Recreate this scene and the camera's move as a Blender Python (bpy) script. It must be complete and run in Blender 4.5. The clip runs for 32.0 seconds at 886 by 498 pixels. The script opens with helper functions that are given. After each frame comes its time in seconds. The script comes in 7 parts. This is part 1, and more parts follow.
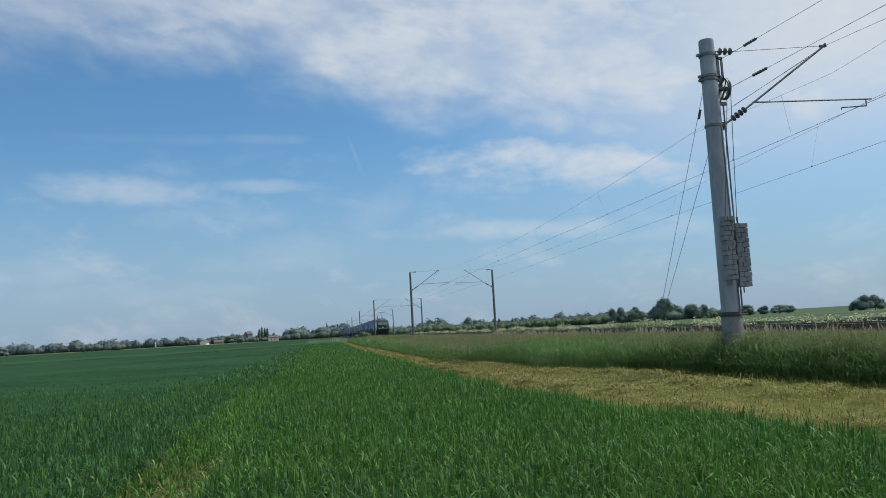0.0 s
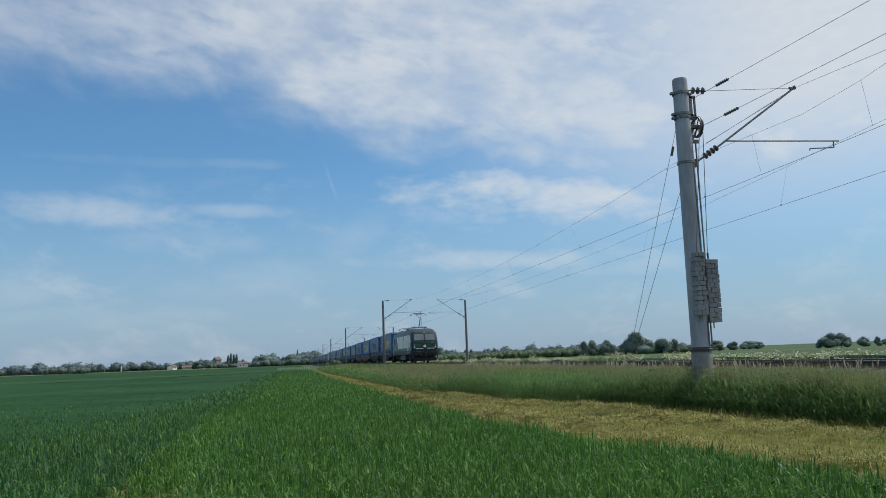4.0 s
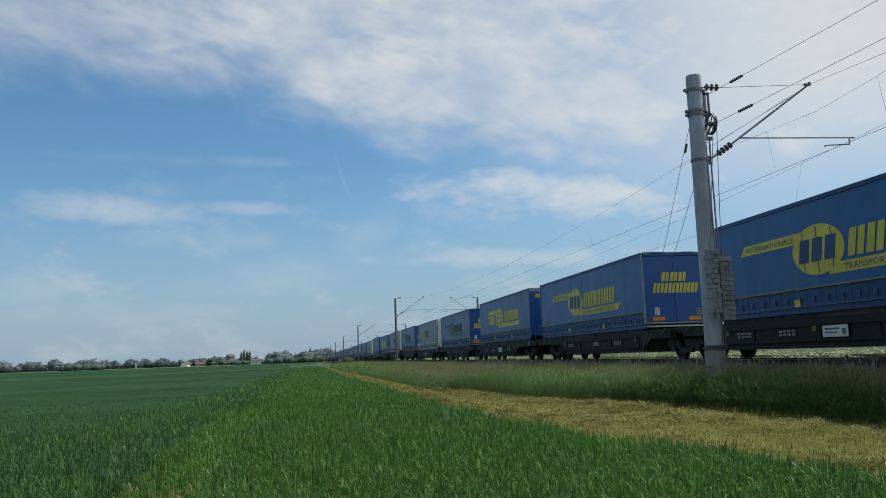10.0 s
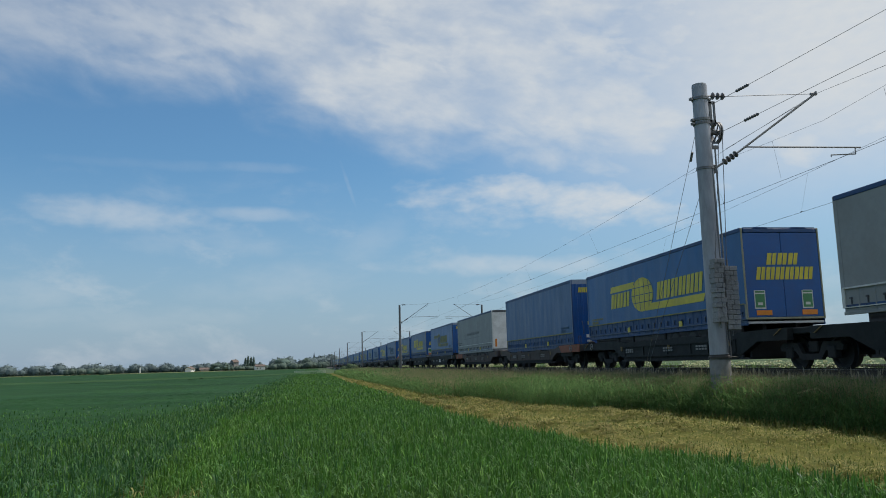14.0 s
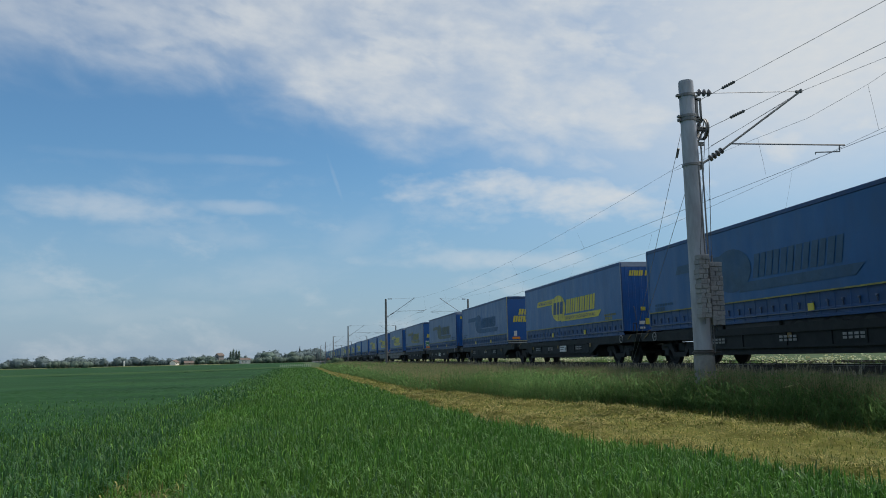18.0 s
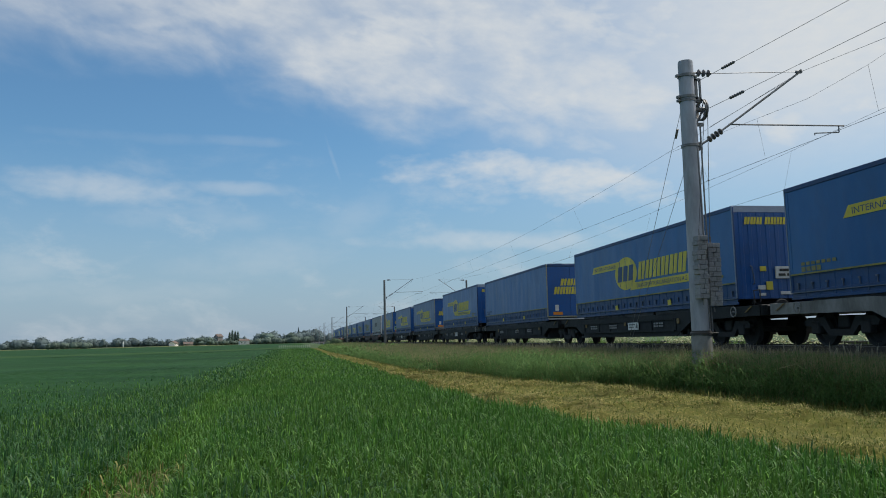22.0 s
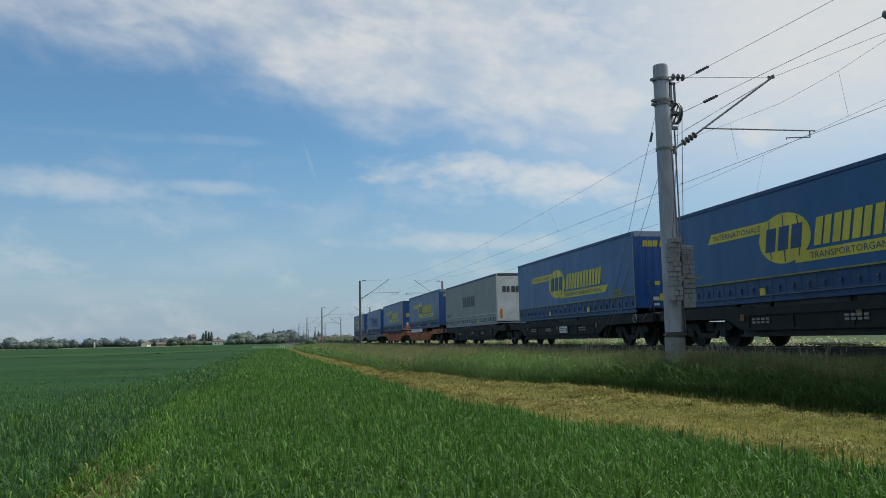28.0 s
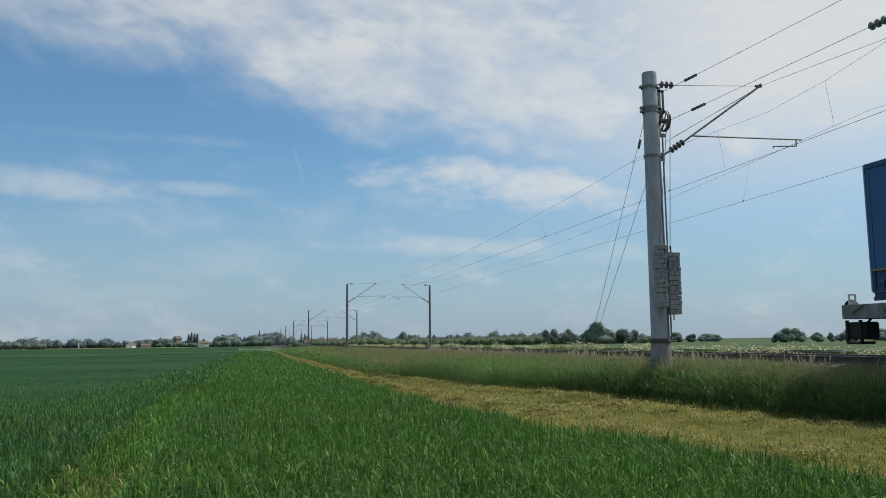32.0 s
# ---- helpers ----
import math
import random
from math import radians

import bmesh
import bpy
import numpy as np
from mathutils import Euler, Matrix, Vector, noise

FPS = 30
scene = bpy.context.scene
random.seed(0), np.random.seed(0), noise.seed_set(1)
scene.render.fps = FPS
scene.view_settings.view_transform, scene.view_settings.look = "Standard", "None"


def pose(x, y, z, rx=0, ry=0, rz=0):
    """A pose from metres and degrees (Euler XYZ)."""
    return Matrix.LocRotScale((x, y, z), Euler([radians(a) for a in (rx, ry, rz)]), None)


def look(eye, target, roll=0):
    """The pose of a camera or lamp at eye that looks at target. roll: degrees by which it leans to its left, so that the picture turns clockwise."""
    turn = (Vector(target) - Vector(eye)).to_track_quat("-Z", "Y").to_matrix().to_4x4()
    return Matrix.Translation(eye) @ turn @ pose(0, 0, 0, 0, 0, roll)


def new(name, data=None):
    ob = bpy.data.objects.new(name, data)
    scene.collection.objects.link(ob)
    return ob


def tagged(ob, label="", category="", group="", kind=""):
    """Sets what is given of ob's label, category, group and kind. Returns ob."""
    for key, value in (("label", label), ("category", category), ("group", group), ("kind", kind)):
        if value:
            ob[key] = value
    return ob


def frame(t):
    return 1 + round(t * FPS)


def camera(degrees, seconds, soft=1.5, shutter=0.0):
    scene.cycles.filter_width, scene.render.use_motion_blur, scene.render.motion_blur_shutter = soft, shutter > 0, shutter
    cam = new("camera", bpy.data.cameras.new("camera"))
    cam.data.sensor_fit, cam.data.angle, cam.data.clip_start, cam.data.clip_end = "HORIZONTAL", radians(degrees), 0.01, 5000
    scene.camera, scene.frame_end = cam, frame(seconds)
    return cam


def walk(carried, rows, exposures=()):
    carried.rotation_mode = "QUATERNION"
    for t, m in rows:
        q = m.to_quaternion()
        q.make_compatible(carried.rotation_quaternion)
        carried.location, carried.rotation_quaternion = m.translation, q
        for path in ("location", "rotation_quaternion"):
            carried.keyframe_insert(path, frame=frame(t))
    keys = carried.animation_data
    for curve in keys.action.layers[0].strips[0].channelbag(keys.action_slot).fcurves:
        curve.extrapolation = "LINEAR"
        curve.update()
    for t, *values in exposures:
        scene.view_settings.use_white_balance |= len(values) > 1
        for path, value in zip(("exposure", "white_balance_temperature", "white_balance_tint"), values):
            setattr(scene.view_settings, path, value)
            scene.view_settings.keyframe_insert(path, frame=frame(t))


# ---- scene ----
# One straight double-track line runs along +y; x points away from the wheat field to the tracks.
EYE = Vector((0.0, 0.0, 1.55))
cam = camera(58.5, 32.0, soft=0.95)

# seconds, heading to the right of the line, tilt, lean
PATH = [(0, 8.65, 5.81, -3.26), (0.5, 8.67, 5.67, -3.07), (1, 8.95, 5.52, -2.57), (1.5, 9.06, 5.68, -2.11), (2, 9.50, 6.50, -2.00), (2.5, 9.69, 6.93, -2.03), (3, 9.97, 7.29, -2.19), (3.5, 10.35, 7.67, -2.19), (5.5, 11.00, 7.97, -2.14), (6, 10.42, 7.75, -2.61), (6.5, 10.38, 7.51, -2.90), (7, 10.30, 7.33, -3.17), (7.5, 9.99, 7.49, -3.08), (8, 9.56, 7.73, -2.83), (8.5, 9.35, 7.85, -2.62), (9, 9.49, 7.80, -2.42), (9.5, 9.66, 7.80, -2.19), (10, 9.75, 7.70, -2.02), (10.5, 9.80, 7.77, -1.88), (11, 9.79, 8.01, -1.67), (11.5, 9.84, 8.23, -1.68), (12, 10.00, 8.47, -1.83), (12.5, 9.91, 8.52, -1.98), (13, 9.91, 8.38, -1.95), (13.5, 9.87, 8.24, -1.85), (14, 9.42, 8.22, -1.57), (14.5, 9.28, 8.35, -1.22), (16.5, 9.93, 8.24, -1.14), (17, 10.12, 7.97, -1.14), (17.5, 10.19, 7.81, -1.37), (18, 10.39, 7.79, -1.36), (18.5, 10.58, 7.85, -1.40), (19, 10.60, 7.89, -1.26), (19.5, 10.63, 7.72, -1.42), (20, 10.63, 7.46, -1.42), (20.5, 10.58, 7.47, -1.42), (21, 10.72, 7.17, -1.38), (21.5, 10.48, 6.77, -1.54), (22, 10.47, 6.42, -1.38), (22.5, 10.53, 6.35, -1.40), (23, 10.92, 6.16, -1.45), (23.5, 11.90, 5.93, -1.40), (24, 12.07, 5.94, -1.33), (24.5, 11.92, 5.94, -1.30), (25, 11.66, 6.01, -1.15), (25.5, 11.66, 6.04, -1.22), (27.5, 11.95, 6.46, -1.24), (28, 12.22, 6.45, -1.25), (28.5, 12.35, 6.70, -1.08), (29, 12.45, 6.85, -1.03), (29.5, 12.38, 7.00, -0.94), (30, 12.43, 7.16, -0.99), (30.5, 12.57, 7.32, -0.88), (31, 12.76, 7.21, -0.85), (31.5, 12.89, 6.76, -0.75), (32, 13.11, 6.73, -0.70)]


def aim(yaw, tilt, lean):
    a, b = radians(yaw), radians(tilt)
    way = Vector((math.sin(a) * math.cos(b), math.cos(a) * math.cos(b), math.sin(b)))
    return look(EYE, EYE + 10 * way, lean)


walk(cam, [(t, aim(a, b, c)) for t, a, b, c in PATH],
     [(0.0, 0.02, 6220, 10), (3.0, 0.04, 6280, 10), (6.0, -0.06, 6160, 10), (8.0, 0.03, 6380, 10), (10.0, 0.02, 6500, 10), (14.0, -0.02, 6480, 10), (22.0, 0.02, 6560, 10), (28.0, 0.05, 6720, 10), (32.0, 0.05, 6720, 10)])

# ---------------------------------------------------------------- light
SUN_AZ, SUN_EL = 80.0, 57.0
world = bpy.data.worlds.new("world")
scene.world = world
world.use_nodes = True
wt = world.node_tree
wt.nodes.clear()


def wmath(op, a, b=None, c=None):
    n = wt.nodes.new("ShaderNodeMath")
    n.operation = op
    for i, v in enumerate((a, b, c)):
        if v is None:
            continue
        if isinstance(v, (int, float)):
            n.inputs[i].default_value = v
        else:
            wt.links.new(v, n.inputs[i])
    return n.outputs[0]


def wsmooth(v, lo, hi):
    n = wt.nodes.new("ShaderNodeMapRange")
    n.interpolation_type = "SMOOTHSTEP"
    n.inputs[1].default_value, n.inputs[2].default_value = lo, hi
    wt.links.new(v, n.inputs[0])
    return n.outputs[0]


def wnoise(vec, scale, detail, rough=0.55, distortion=0.0):
    n = wt.nodes.new("ShaderNodeTexNoise")
    n.inputs["Scale"].default_value, n.inputs["Detail"].default_value = scale, detail
    n.inputs["Roughness"].default_value, n.inputs["Distortion"].default_value = rough, distortion
    wt.links.new(vec, n.inputs["Vector"])
    return n.outputs["Fac"]


sky = wt.nodes.new("ShaderNodeTexSky")
sky.sky_type = "NISHITA"
sky.sun_disc = False
sky.sun_elevation = radians(SUN_EL)
sky.sun_rotation = radians(SUN_AZ)
sky.air_density, sky.dust_density, sky.ozone_density = 1.0, 1.2, 1.6
coord = wt.nodes.new("ShaderNodeTexCoord")
sep = wt.nodes.new("ShaderNodeSeparateXYZ")
wt.links.new(coord.outputs["Generated"], sep.inputs[0])
DX, DY, DZ = sep.outputs
AZ = wmath("MULTIPLY", wmath("ARCTAN2", DX, DY), 57.2958)
EL = wmath("MULTIPLY", wmath("ARCSINE", DZ), 57.2958)
comb = wt.nodes.new("ShaderNodeCombineXYZ")
wt.links.new(AZ, comb.inputs[0])
wt.links.new(EL, comb.inputs[1])
warp = wt.nodes.new("ShaderNodeVectorMath")
warp.operation = "MULTIPLY"
warp.inputs[1].default_value = (0.5, 1.0, 1.0)
wt.links.new(comb.outputs[0], warp.inputs[0])
AE = warp.outputs[0]
# streaks lie flat, so they are sampled finer in height than in heading
n_mid = wnoise(AE, 0.42, 4.5, 0.52, 0.12)
n_fine = wnoise(AE, 1.5, 4.0, 0.55, 0.1)
# the high cloud is drawn out along a line that falls to the right
drift = wt.nodes.new("ShaderNodeVectorRotate")
drift.rotation_type = "Z_AXIS"
drift.inputs["Angle"].default_value = radians(11.0)
wt.links.new(comb.outputs[0], drift.inputs["Vector"])
drawn = wt.nodes.new("ShaderNodeVectorMath")
drawn.operation = "MULTIPLY"
drawn.inputs[1].default_value = (0.5, 1.0, 1.0)
wt.links.new(drift.outputs[0], drawn.inputs[0])
DR = drawn.outputs[0]
n_big = wnoise(DR, 0.13, 4.0, 0.5, 0.25)
n_strand = wnoise(DR, 0.36, 5.0, 0.55, 0.2)
n_ripple = wnoise(DR, 0.8, 3.5, 0.5, 0.3)


def streak(az, el, half_az, half_el, slope, amount):
    """A soft cirrus bank about one heading and height."""
    da = wmath("SUBTRACT", AZ, az)
    de = wmath("SUBTRACT", wmath("SUBTRACT", EL, el), wmath("MULTIPLY", da, slope))
    q = wmath("ADD", wmath("POWER", wmath("ABSOLUTE", wmath("DIVIDE", da, half_az)), 2.0),
              wmath("POWER", wmath("ABSOLUTE", wmath("DIVIDE", de, half_el)), 2.0))
    q = wmath("ADD", q, wmath("MULTIPLY", wmath("SUBTRACT", n_mid, 0.5), 3.4))
    q = wmath("ADD", q, wmath("MULTIPLY", wmath("SUBTRACT", n_fine, 0.5), 1.1))
    return wmath("MULTIPLY", wsmooth(q, 1.5, -0.9), amount)


# the high sheet of cloud fills the sky above an edge that falls to the right
brink = wt.nodes.new("ShaderNodeFloatCurve")
knots = ((-60, 20), (-21, 18.6), (-9, 19.4), (-4, 18.8), (2, 16.6), (9.6, 14.4), (17, 13.6), (33, 10.8), (60, 9))
curve = brink.mapping.curves[0]
for az, el in knots[1:-1]:
    curve.points.new((az + 60) / 120, el / 30)
curve.points[0].location = (0.0, 20 / 30)
curve.points[len(knots) - 1].location = (1.0, 9 / 30)
brink.mapping.update()
wt.links.new(wmath("DIVIDE", wmath("ADD", AZ, 60.0), 120.0), brink.inputs["Value"])
edge = wmath("SUBTRACT", EL, wmath("MULTIPLY", brink.outputs[0], 30.0))
edge = wmath("ADD", edge, wmath("MULTIPLY", wmath("SUBTRACT", n_big, 0.5), 5.0))
edge = wmath("ADD", edge, wmath("MULTIPLY", wmath("SUBTRACT", n_strand, 0.5), 5.0))
body = wmath("ADD", 0.5, wmath("MULTIPLY", wsmooth(n_strand, 0.25, 0.75), 0.4))
# thin towards the far left, and broken into small ripples high up
body = wmath("MULTIPLY", body, wmath("ADD", 0.6, wmath("MULTIPLY", wsmooth(AZ, -20.0, 2.0), 0.4)))
gaps = wmath("MULTIPLY", wsmooth(n_ripple, 0.45, 0.75), wmath("MULTIPLY", wsmooth(EL, 16.0, 22.0), wsmooth(n_big, 0.42, 0.6)))
body = wmath("MULTIPLY", body, wmath("SUBTRACT", 1.0, wmath("MULTIPLY", gaps, 0.36)))
sheet = wmath("MULTIPLY", wsmooth(edge, -2.0, 4.2), body)
veil = wmath("MULTIPLY", wsmooth(AZ, 5.0, 38.0), wmath("MULTIPLY", wsmooth(EL, 5.0, 18.0), 0.92))
# thin wisps lower down
n_wisp = wnoise(AE, 0.3, 6.0, 0.6, 0.2)
wisp = wmath("MULTIPLY", wsmooth(n_wisp, 0.48, 0.78), wmath("MULTIPLY", wsmooth(EL, 16.0, 8.0), 0.36))
CLOUDS = [sheet, veil, wisp]
for row in ((18.0, 11.2, 11.0, 1.9, -0.09, 1.0), (29.0, 11.4, 9.0, 1.0, 0.02, 0.6), (-12.8, 10.5, 6.2, 1.15, -0.08, 0.52), (-3.7, 10.8, 4.0, 0.55, 0.0, 0.32),
            (15.0, 6.9, 11.0, 0.75, -0.02, 0.5), (-4.2, 14.1, 3.6, 0.4, 0.0, 0.15), (2.55, 13.0, 0.55, 0.5, -2.7, 0.15), (-10.0, 14.0, 7.0, 0.4, 0.0, 0.08), (14.8, 9.9, 2.4, 0.5, 0.0, 0.35), (-7.0, 8.7, 6.0, 1.0, 0.0, 0.22),
            (-19.0, 5.2, 4.5, 1.0, 0.0, 0.25), (-12.0, 3.6, 7.0, 0.9, 0.0, 0.2), (-2.5, 6.0, 6.0, 1.4, 0.1, 0.2), (4.5, 9.0, 3.0, 1.6, 0.4, 0.16), (26.0, 6.0, 6.0, 0.7, 0.0, 0.3)):
    CLOUDS.append(streak(*row))
cover = CLOUDS[0]
for c in CLOUDS[1:]:
    cover = wmath("MAXIMUM", cover, c)
cover = wmath("MULTIPLY", cover, wmath("ADD", 0.86, wmath("MULTIPLY", n_fine, 0.26)))
haze = wmath("MULTIPLY", wsmooth(EL, 15.0, -1.0), 0.76)
cover = wmath("MINIMUM", cover, 0.97)
mixc = wt.nodes.new("ShaderNodeMix")
mixc.data_type = "RGBA"
wt.links.new(cover, mixc.inputs["Factor"])
tint = wt.nodes.new("ShaderNodeMix")
tint.data_type, tint.blend_type = "RGBA", "MULTIPLY"
tint.inputs["Factor"].default_value = 1.0
tint.inputs["B"].default_value = (0.62, 0.95, 1.1, 1)
wt.links.new(sky.outputs[0], tint.inputs["A"])
mixh = wt.nodes.new("ShaderNodeMix")
mixh.data_type = "RGBA"
wt.links.new(haze, mixh.inputs["Factor"])
wt.links.new(tint.outputs["Result"], mixh.inputs["A"])
mixh.inputs["B"].default_value = (3.25, 4.2, 5.5, 1)
wt.links.new(mixh.outputs["Result"], mixc.inputs["A"])
mixc.inputs["B"].default_value = (6.45, 6.72, 6.85, 1)
bg = wt.nodes.new("ShaderNodeBackground")
bg.inputs["Strength"].default_value = 0.104
wt.links.new(mixc.outputs["Result"], bg.inputs["Color"])
wo = wt.nodes.new("ShaderNodeOutputWorld")
wt.links.new(bg.outputs[0], wo.inputs[0])

sun_data = bpy.data.lights.new("sun", "SUN")
sun_data.energy, sun_data.angle, sun_data.color = 3.25, radians(4.0), (1.0, 0.95, 0.87)
sun_ob = new("sun", sun_data)
sa, se = radians(SUN_AZ), radians(SUN_EL)
SUN_DIR = Vector((math.sin(sa) * math.cos(se), math.cos(sa) * math.cos(se), math.sin(se)))
sun_ob.matrix_world = look(SUN_DIR * 60, (0, 0, 0))
scene.view_settings.exposure = 0.0

# ---------------------------------------------------------------- materials


def material(name, color, rough=0.6, metal=0.0, vary=0.25, scale=3.0, bump=0.15, bump_scale=40.0, spec=0.5, dirt=None, dirt_amount=0.0,
             dirt_scale=1.2, stretch=(1, 1, 1), random=0.0, island=0.0, translucent=0.0):
    """Colour varied at a coarse and a fine scale, with fine relief, and stains of a second colour."""
    m = bpy.data.materials.new(name)
    m.use_nodes = True
    t = m.node_tree
    b = t.nodes["Principled BSDF"]
    b.inputs["Roughness"].default_value, b.inputs["Metallic"].default_value = rough, metal
    b.inputs["Specular IOR Level"].default_value = spec
    tc = t.nodes.new("ShaderNodeTexCoord")
    mp = t.nodes.new("ShaderNodeMapping")
    mp.inputs["Scale"].default_value = stretch
    t.links.new(tc.outputs["Object"], mp.inputs[0])

    def tex(sc, det, rg=0.6):
        n = t.nodes.new("ShaderNodeTexNoise")
        n.inputs["Scale"].default_value, n.inputs["Detail"].default_value, n.inputs["Roughness"].default_value = sc, det, rg
        t.links.new(mp.outputs[0], n.inputs["Vector"])
        return n.outputs["Fac"]

    def rng(v, a, b_, c, d):
        n = t.nodes.new("ShaderNodeMapRange")
        n.inputs[1].default_value, n.inputs[2].default_value, n.inputs[3].default_value, n.inputs[4].default_value = a, b_, c, d
        t.links.new(v, n.inputs[0])
        return n.outputs[0]

    def mul(x, y):
        n = t.nodes.new("ShaderNodeMath")
        n.operation = "MULTIPLY"
        t.links.new(x, n.inputs[0])
        t.links.new(y, n.inputs[1])
        return n.outputs[0]

    k = mul(rng(tex(scale, 4), 0.25, 0.75, 1 - vary, 1 + vary), rng(tex(scale * 9, 3), 0.25, 0.75, 1 - vary * 0.6, 1 + vary * 0.6))
    if random:
        oi = t.nodes.new("ShaderNodeObjectInfo")
        k = mul(k, rng(oi.outputs["Random"], 0, 1, 1 - random, 1 + random))
    if island:
        g = t.nodes.new("ShaderNodeNewGeometry")
        k = mul(k, rng(g.outputs["Random Per Island"], 0, 1, 1 - island, 1 + island))
    hv = t.nodes.new("ShaderNodeVectorMath")
    hv.operation = "SCALE"
    hv.inputs[0].default_value = color
    t.links.new(k, hv.inputs["Scale"])
    out = hv.outputs[0]
    if dirt:
        mx = t.nodes.new("ShaderNodeMix")
        mx.data_type = "RGBA"
        t.links.new(rng(tex(dirt_scale, 6, 0.7), 0.45, 0.75, 0.0, dirt_amount), mx.inputs["Factor"])
        t.links.new(out, mx.inputs["A"])
        mx.inputs["B"].default_value = (*dirt, 1)
        out = mx.outputs["Result"]
    t.links.new(out, b.inputs["Base Color"])
    if bump:
        bn = t.nodes.new("ShaderNodeBump")
        bn.inputs["Strength"].default_value, bn.inputs["Distance"].default_value = bump, 0.02
        t.links.new(tex(bump_scale, 3), bn.inputs["Height"])
        t.links.new(bn.outputs[0], b.inputs["Normal"])
    t.links.new(rng(tex(scale * 3, 3), 0.2, 0.8, max(0.05, rough - 0.1), min(1.0, rough + 0.1)), b.inputs["Roughness"])
    if translucent:
        tr = t.nodes.new("ShaderNodeBsdfTranslucent")
        t.links.new(out, tr.inputs["Color"])
        ms = t.nodes.new("ShaderNodeMixShader")
        ms.inputs[0].default_value = translucent
        t.links.new(b.outputs[0], ms.inputs[1])
        t.links.new(tr.outputs[0], ms.inputs[2])
        t.links.new(ms.outputs[0], t.nodes["Material Output"].inputs["Surface"])
    return m


def glass(name, color=(0.02, 0.03, 0.035), rough=0.03):
    m = bpy.data.materials.new(name)
    m.use_nodes = True
    b = m.node_tree.nodes["Principled BSDF"]
    b.inputs["Base Color"].default_value = (*color, 1)
    b.inputs["Roughness"].default_value = rough
    b.inputs["Specular IOR Level"].default_value = 0.9
    b.inputs["Coat Weight"].default_value = 0.6
    return m


def lamp_glow(name, color, power):
    m = bpy.data.materials.new(name)
    m.use_nodes = True
    b = m.node_tree.nodes["Principled BSDF"]
    b.inputs["Emission Color"].default_value = (*color, 1)
    b.inputs["Emission Strength"].default_value = power
    return m


M = {}
M["soil"] = material("soil", (0.095, 0.098, 0.034), 0.95, vary=0.35, scale=1.5, bump=0.6, bump_scale=14, dirt=(0.10, 0.11, 0.045), dirt_amount=0.6)
M["meadow"] = material("meadow", (0.060, 0.096, 0.046), 0.95, vary=0.35, scale=0.02, bump=0.4, bump_scale=2.0, dirt=(0.088, 0.118, 0.06), dirt_amount=0.7, dirt_scale=0.05, spec=0.1)
M["wheat"] = material("wheat", (0.062, 0.163, 0.029), 0.55, vary=0.22, scale=0.35, bump=0.0, spec=0.22, island=0.4, translucent=0.35,
                      dirt=(0.092, 0.17, 0.03), dirt_amount=0.7, dirt_scale=0.22)
# the pale leaf colour stands in for sky glints on bent leaves
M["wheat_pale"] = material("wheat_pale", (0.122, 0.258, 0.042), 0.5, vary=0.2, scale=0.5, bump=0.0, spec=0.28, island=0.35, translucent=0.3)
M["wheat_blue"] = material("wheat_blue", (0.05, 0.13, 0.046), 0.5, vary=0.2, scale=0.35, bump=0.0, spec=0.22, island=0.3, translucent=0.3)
M["plot"] = material("plot", (0.019, 0.058, 0.023), 0.85, vary=0.3, scale=0.1, bump=1.0, bump_scale=9.0, spec=0.05, dirt=(0.034, 0.082, 0.025), dirt_amount=0.7, dirt_scale=0.05, stretch=(0.5, 1.4, 1))
# darker than the leaves: the shade deep in the crop is in this colour
M["wheat_shade_sheet"] = material("wheat_shade_sheet", (0.022, 0.066, 0.016), 0.9, vary=0.3, scale=0.12, bump=0.9, bump_scale=6.0, spec=0.05,
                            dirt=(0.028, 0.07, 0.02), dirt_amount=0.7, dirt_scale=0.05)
M["straw"] = material("straw", (0.245, 0.215, 0.052), 0.85, vary=0.3, scale=0.8, bump=0.0, island=0.4, dirt=(0.15, 0.135, 0.03), dirt_amount=0.7, dirt_scale=0.5)
M["stubble"] = material("stubble", (0.17, 0.17, 0.05), 0.85, vary=0.25, scale=0.8, bump=0.0, island=0.35)
M["hay_ground"] = material("hay_ground", (0.115, 0.115, 0.026), 0.95, vary=0.25, scale=0.9, bump=0.9, bump_scale=18, spec=0.1,
                           dirt=(0.072, 0.09, 0.018), dirt_amount=0.85, dirt_scale=0.6, stretch=(1.6, 0.5, 1))
M["regrowth"] = material("regrowth", (0.10, 0.14, 0.022), 0.7, vary=0.25, scale=0.8, bump=0.0, island=0.35, translucent=0.3)
M["weed"] = material("weed", (0.135, 0.228, 0.082), 0.75, vary=0.25, scale=0.6, bump=0.0, spec=0.12, island=0.3, translucent=0.72, dirt=(0.12, 0.19, 0.05), dirt_amount=0.7, dirt_scale=0.4)
M["weed_dark"] = material("weed_dark", (0.115, 0.212, 0.076), 0.75, vary=0.25, scale=0.6, bump=0.0, spec=0.12, island=0.3, translucent=0.55)
M["thatch"] = material("thatch", (0.21, 0.225, 0.12), 0.85, vary=0.25, scale=0.5, bump=0.0, island=0.35, translucent=0.3, dirt=(0.10, 0.13, 0.04), dirt_amount=0.7, dirt_scale=0.3)
M["dry_grass"] = material("dry_grass", (0.30, 0.27, 0.14), 0.8, vary=0.25, scale=1.0, bump=0.0, island=0.35, translucent=0.3)
M["seed_head"] = material("seed_head", (0.40, 0.36, 0.26), 0.85, vary=0.25, scale=1.0, bump=0.0, island=0.3, translucent=0.4)
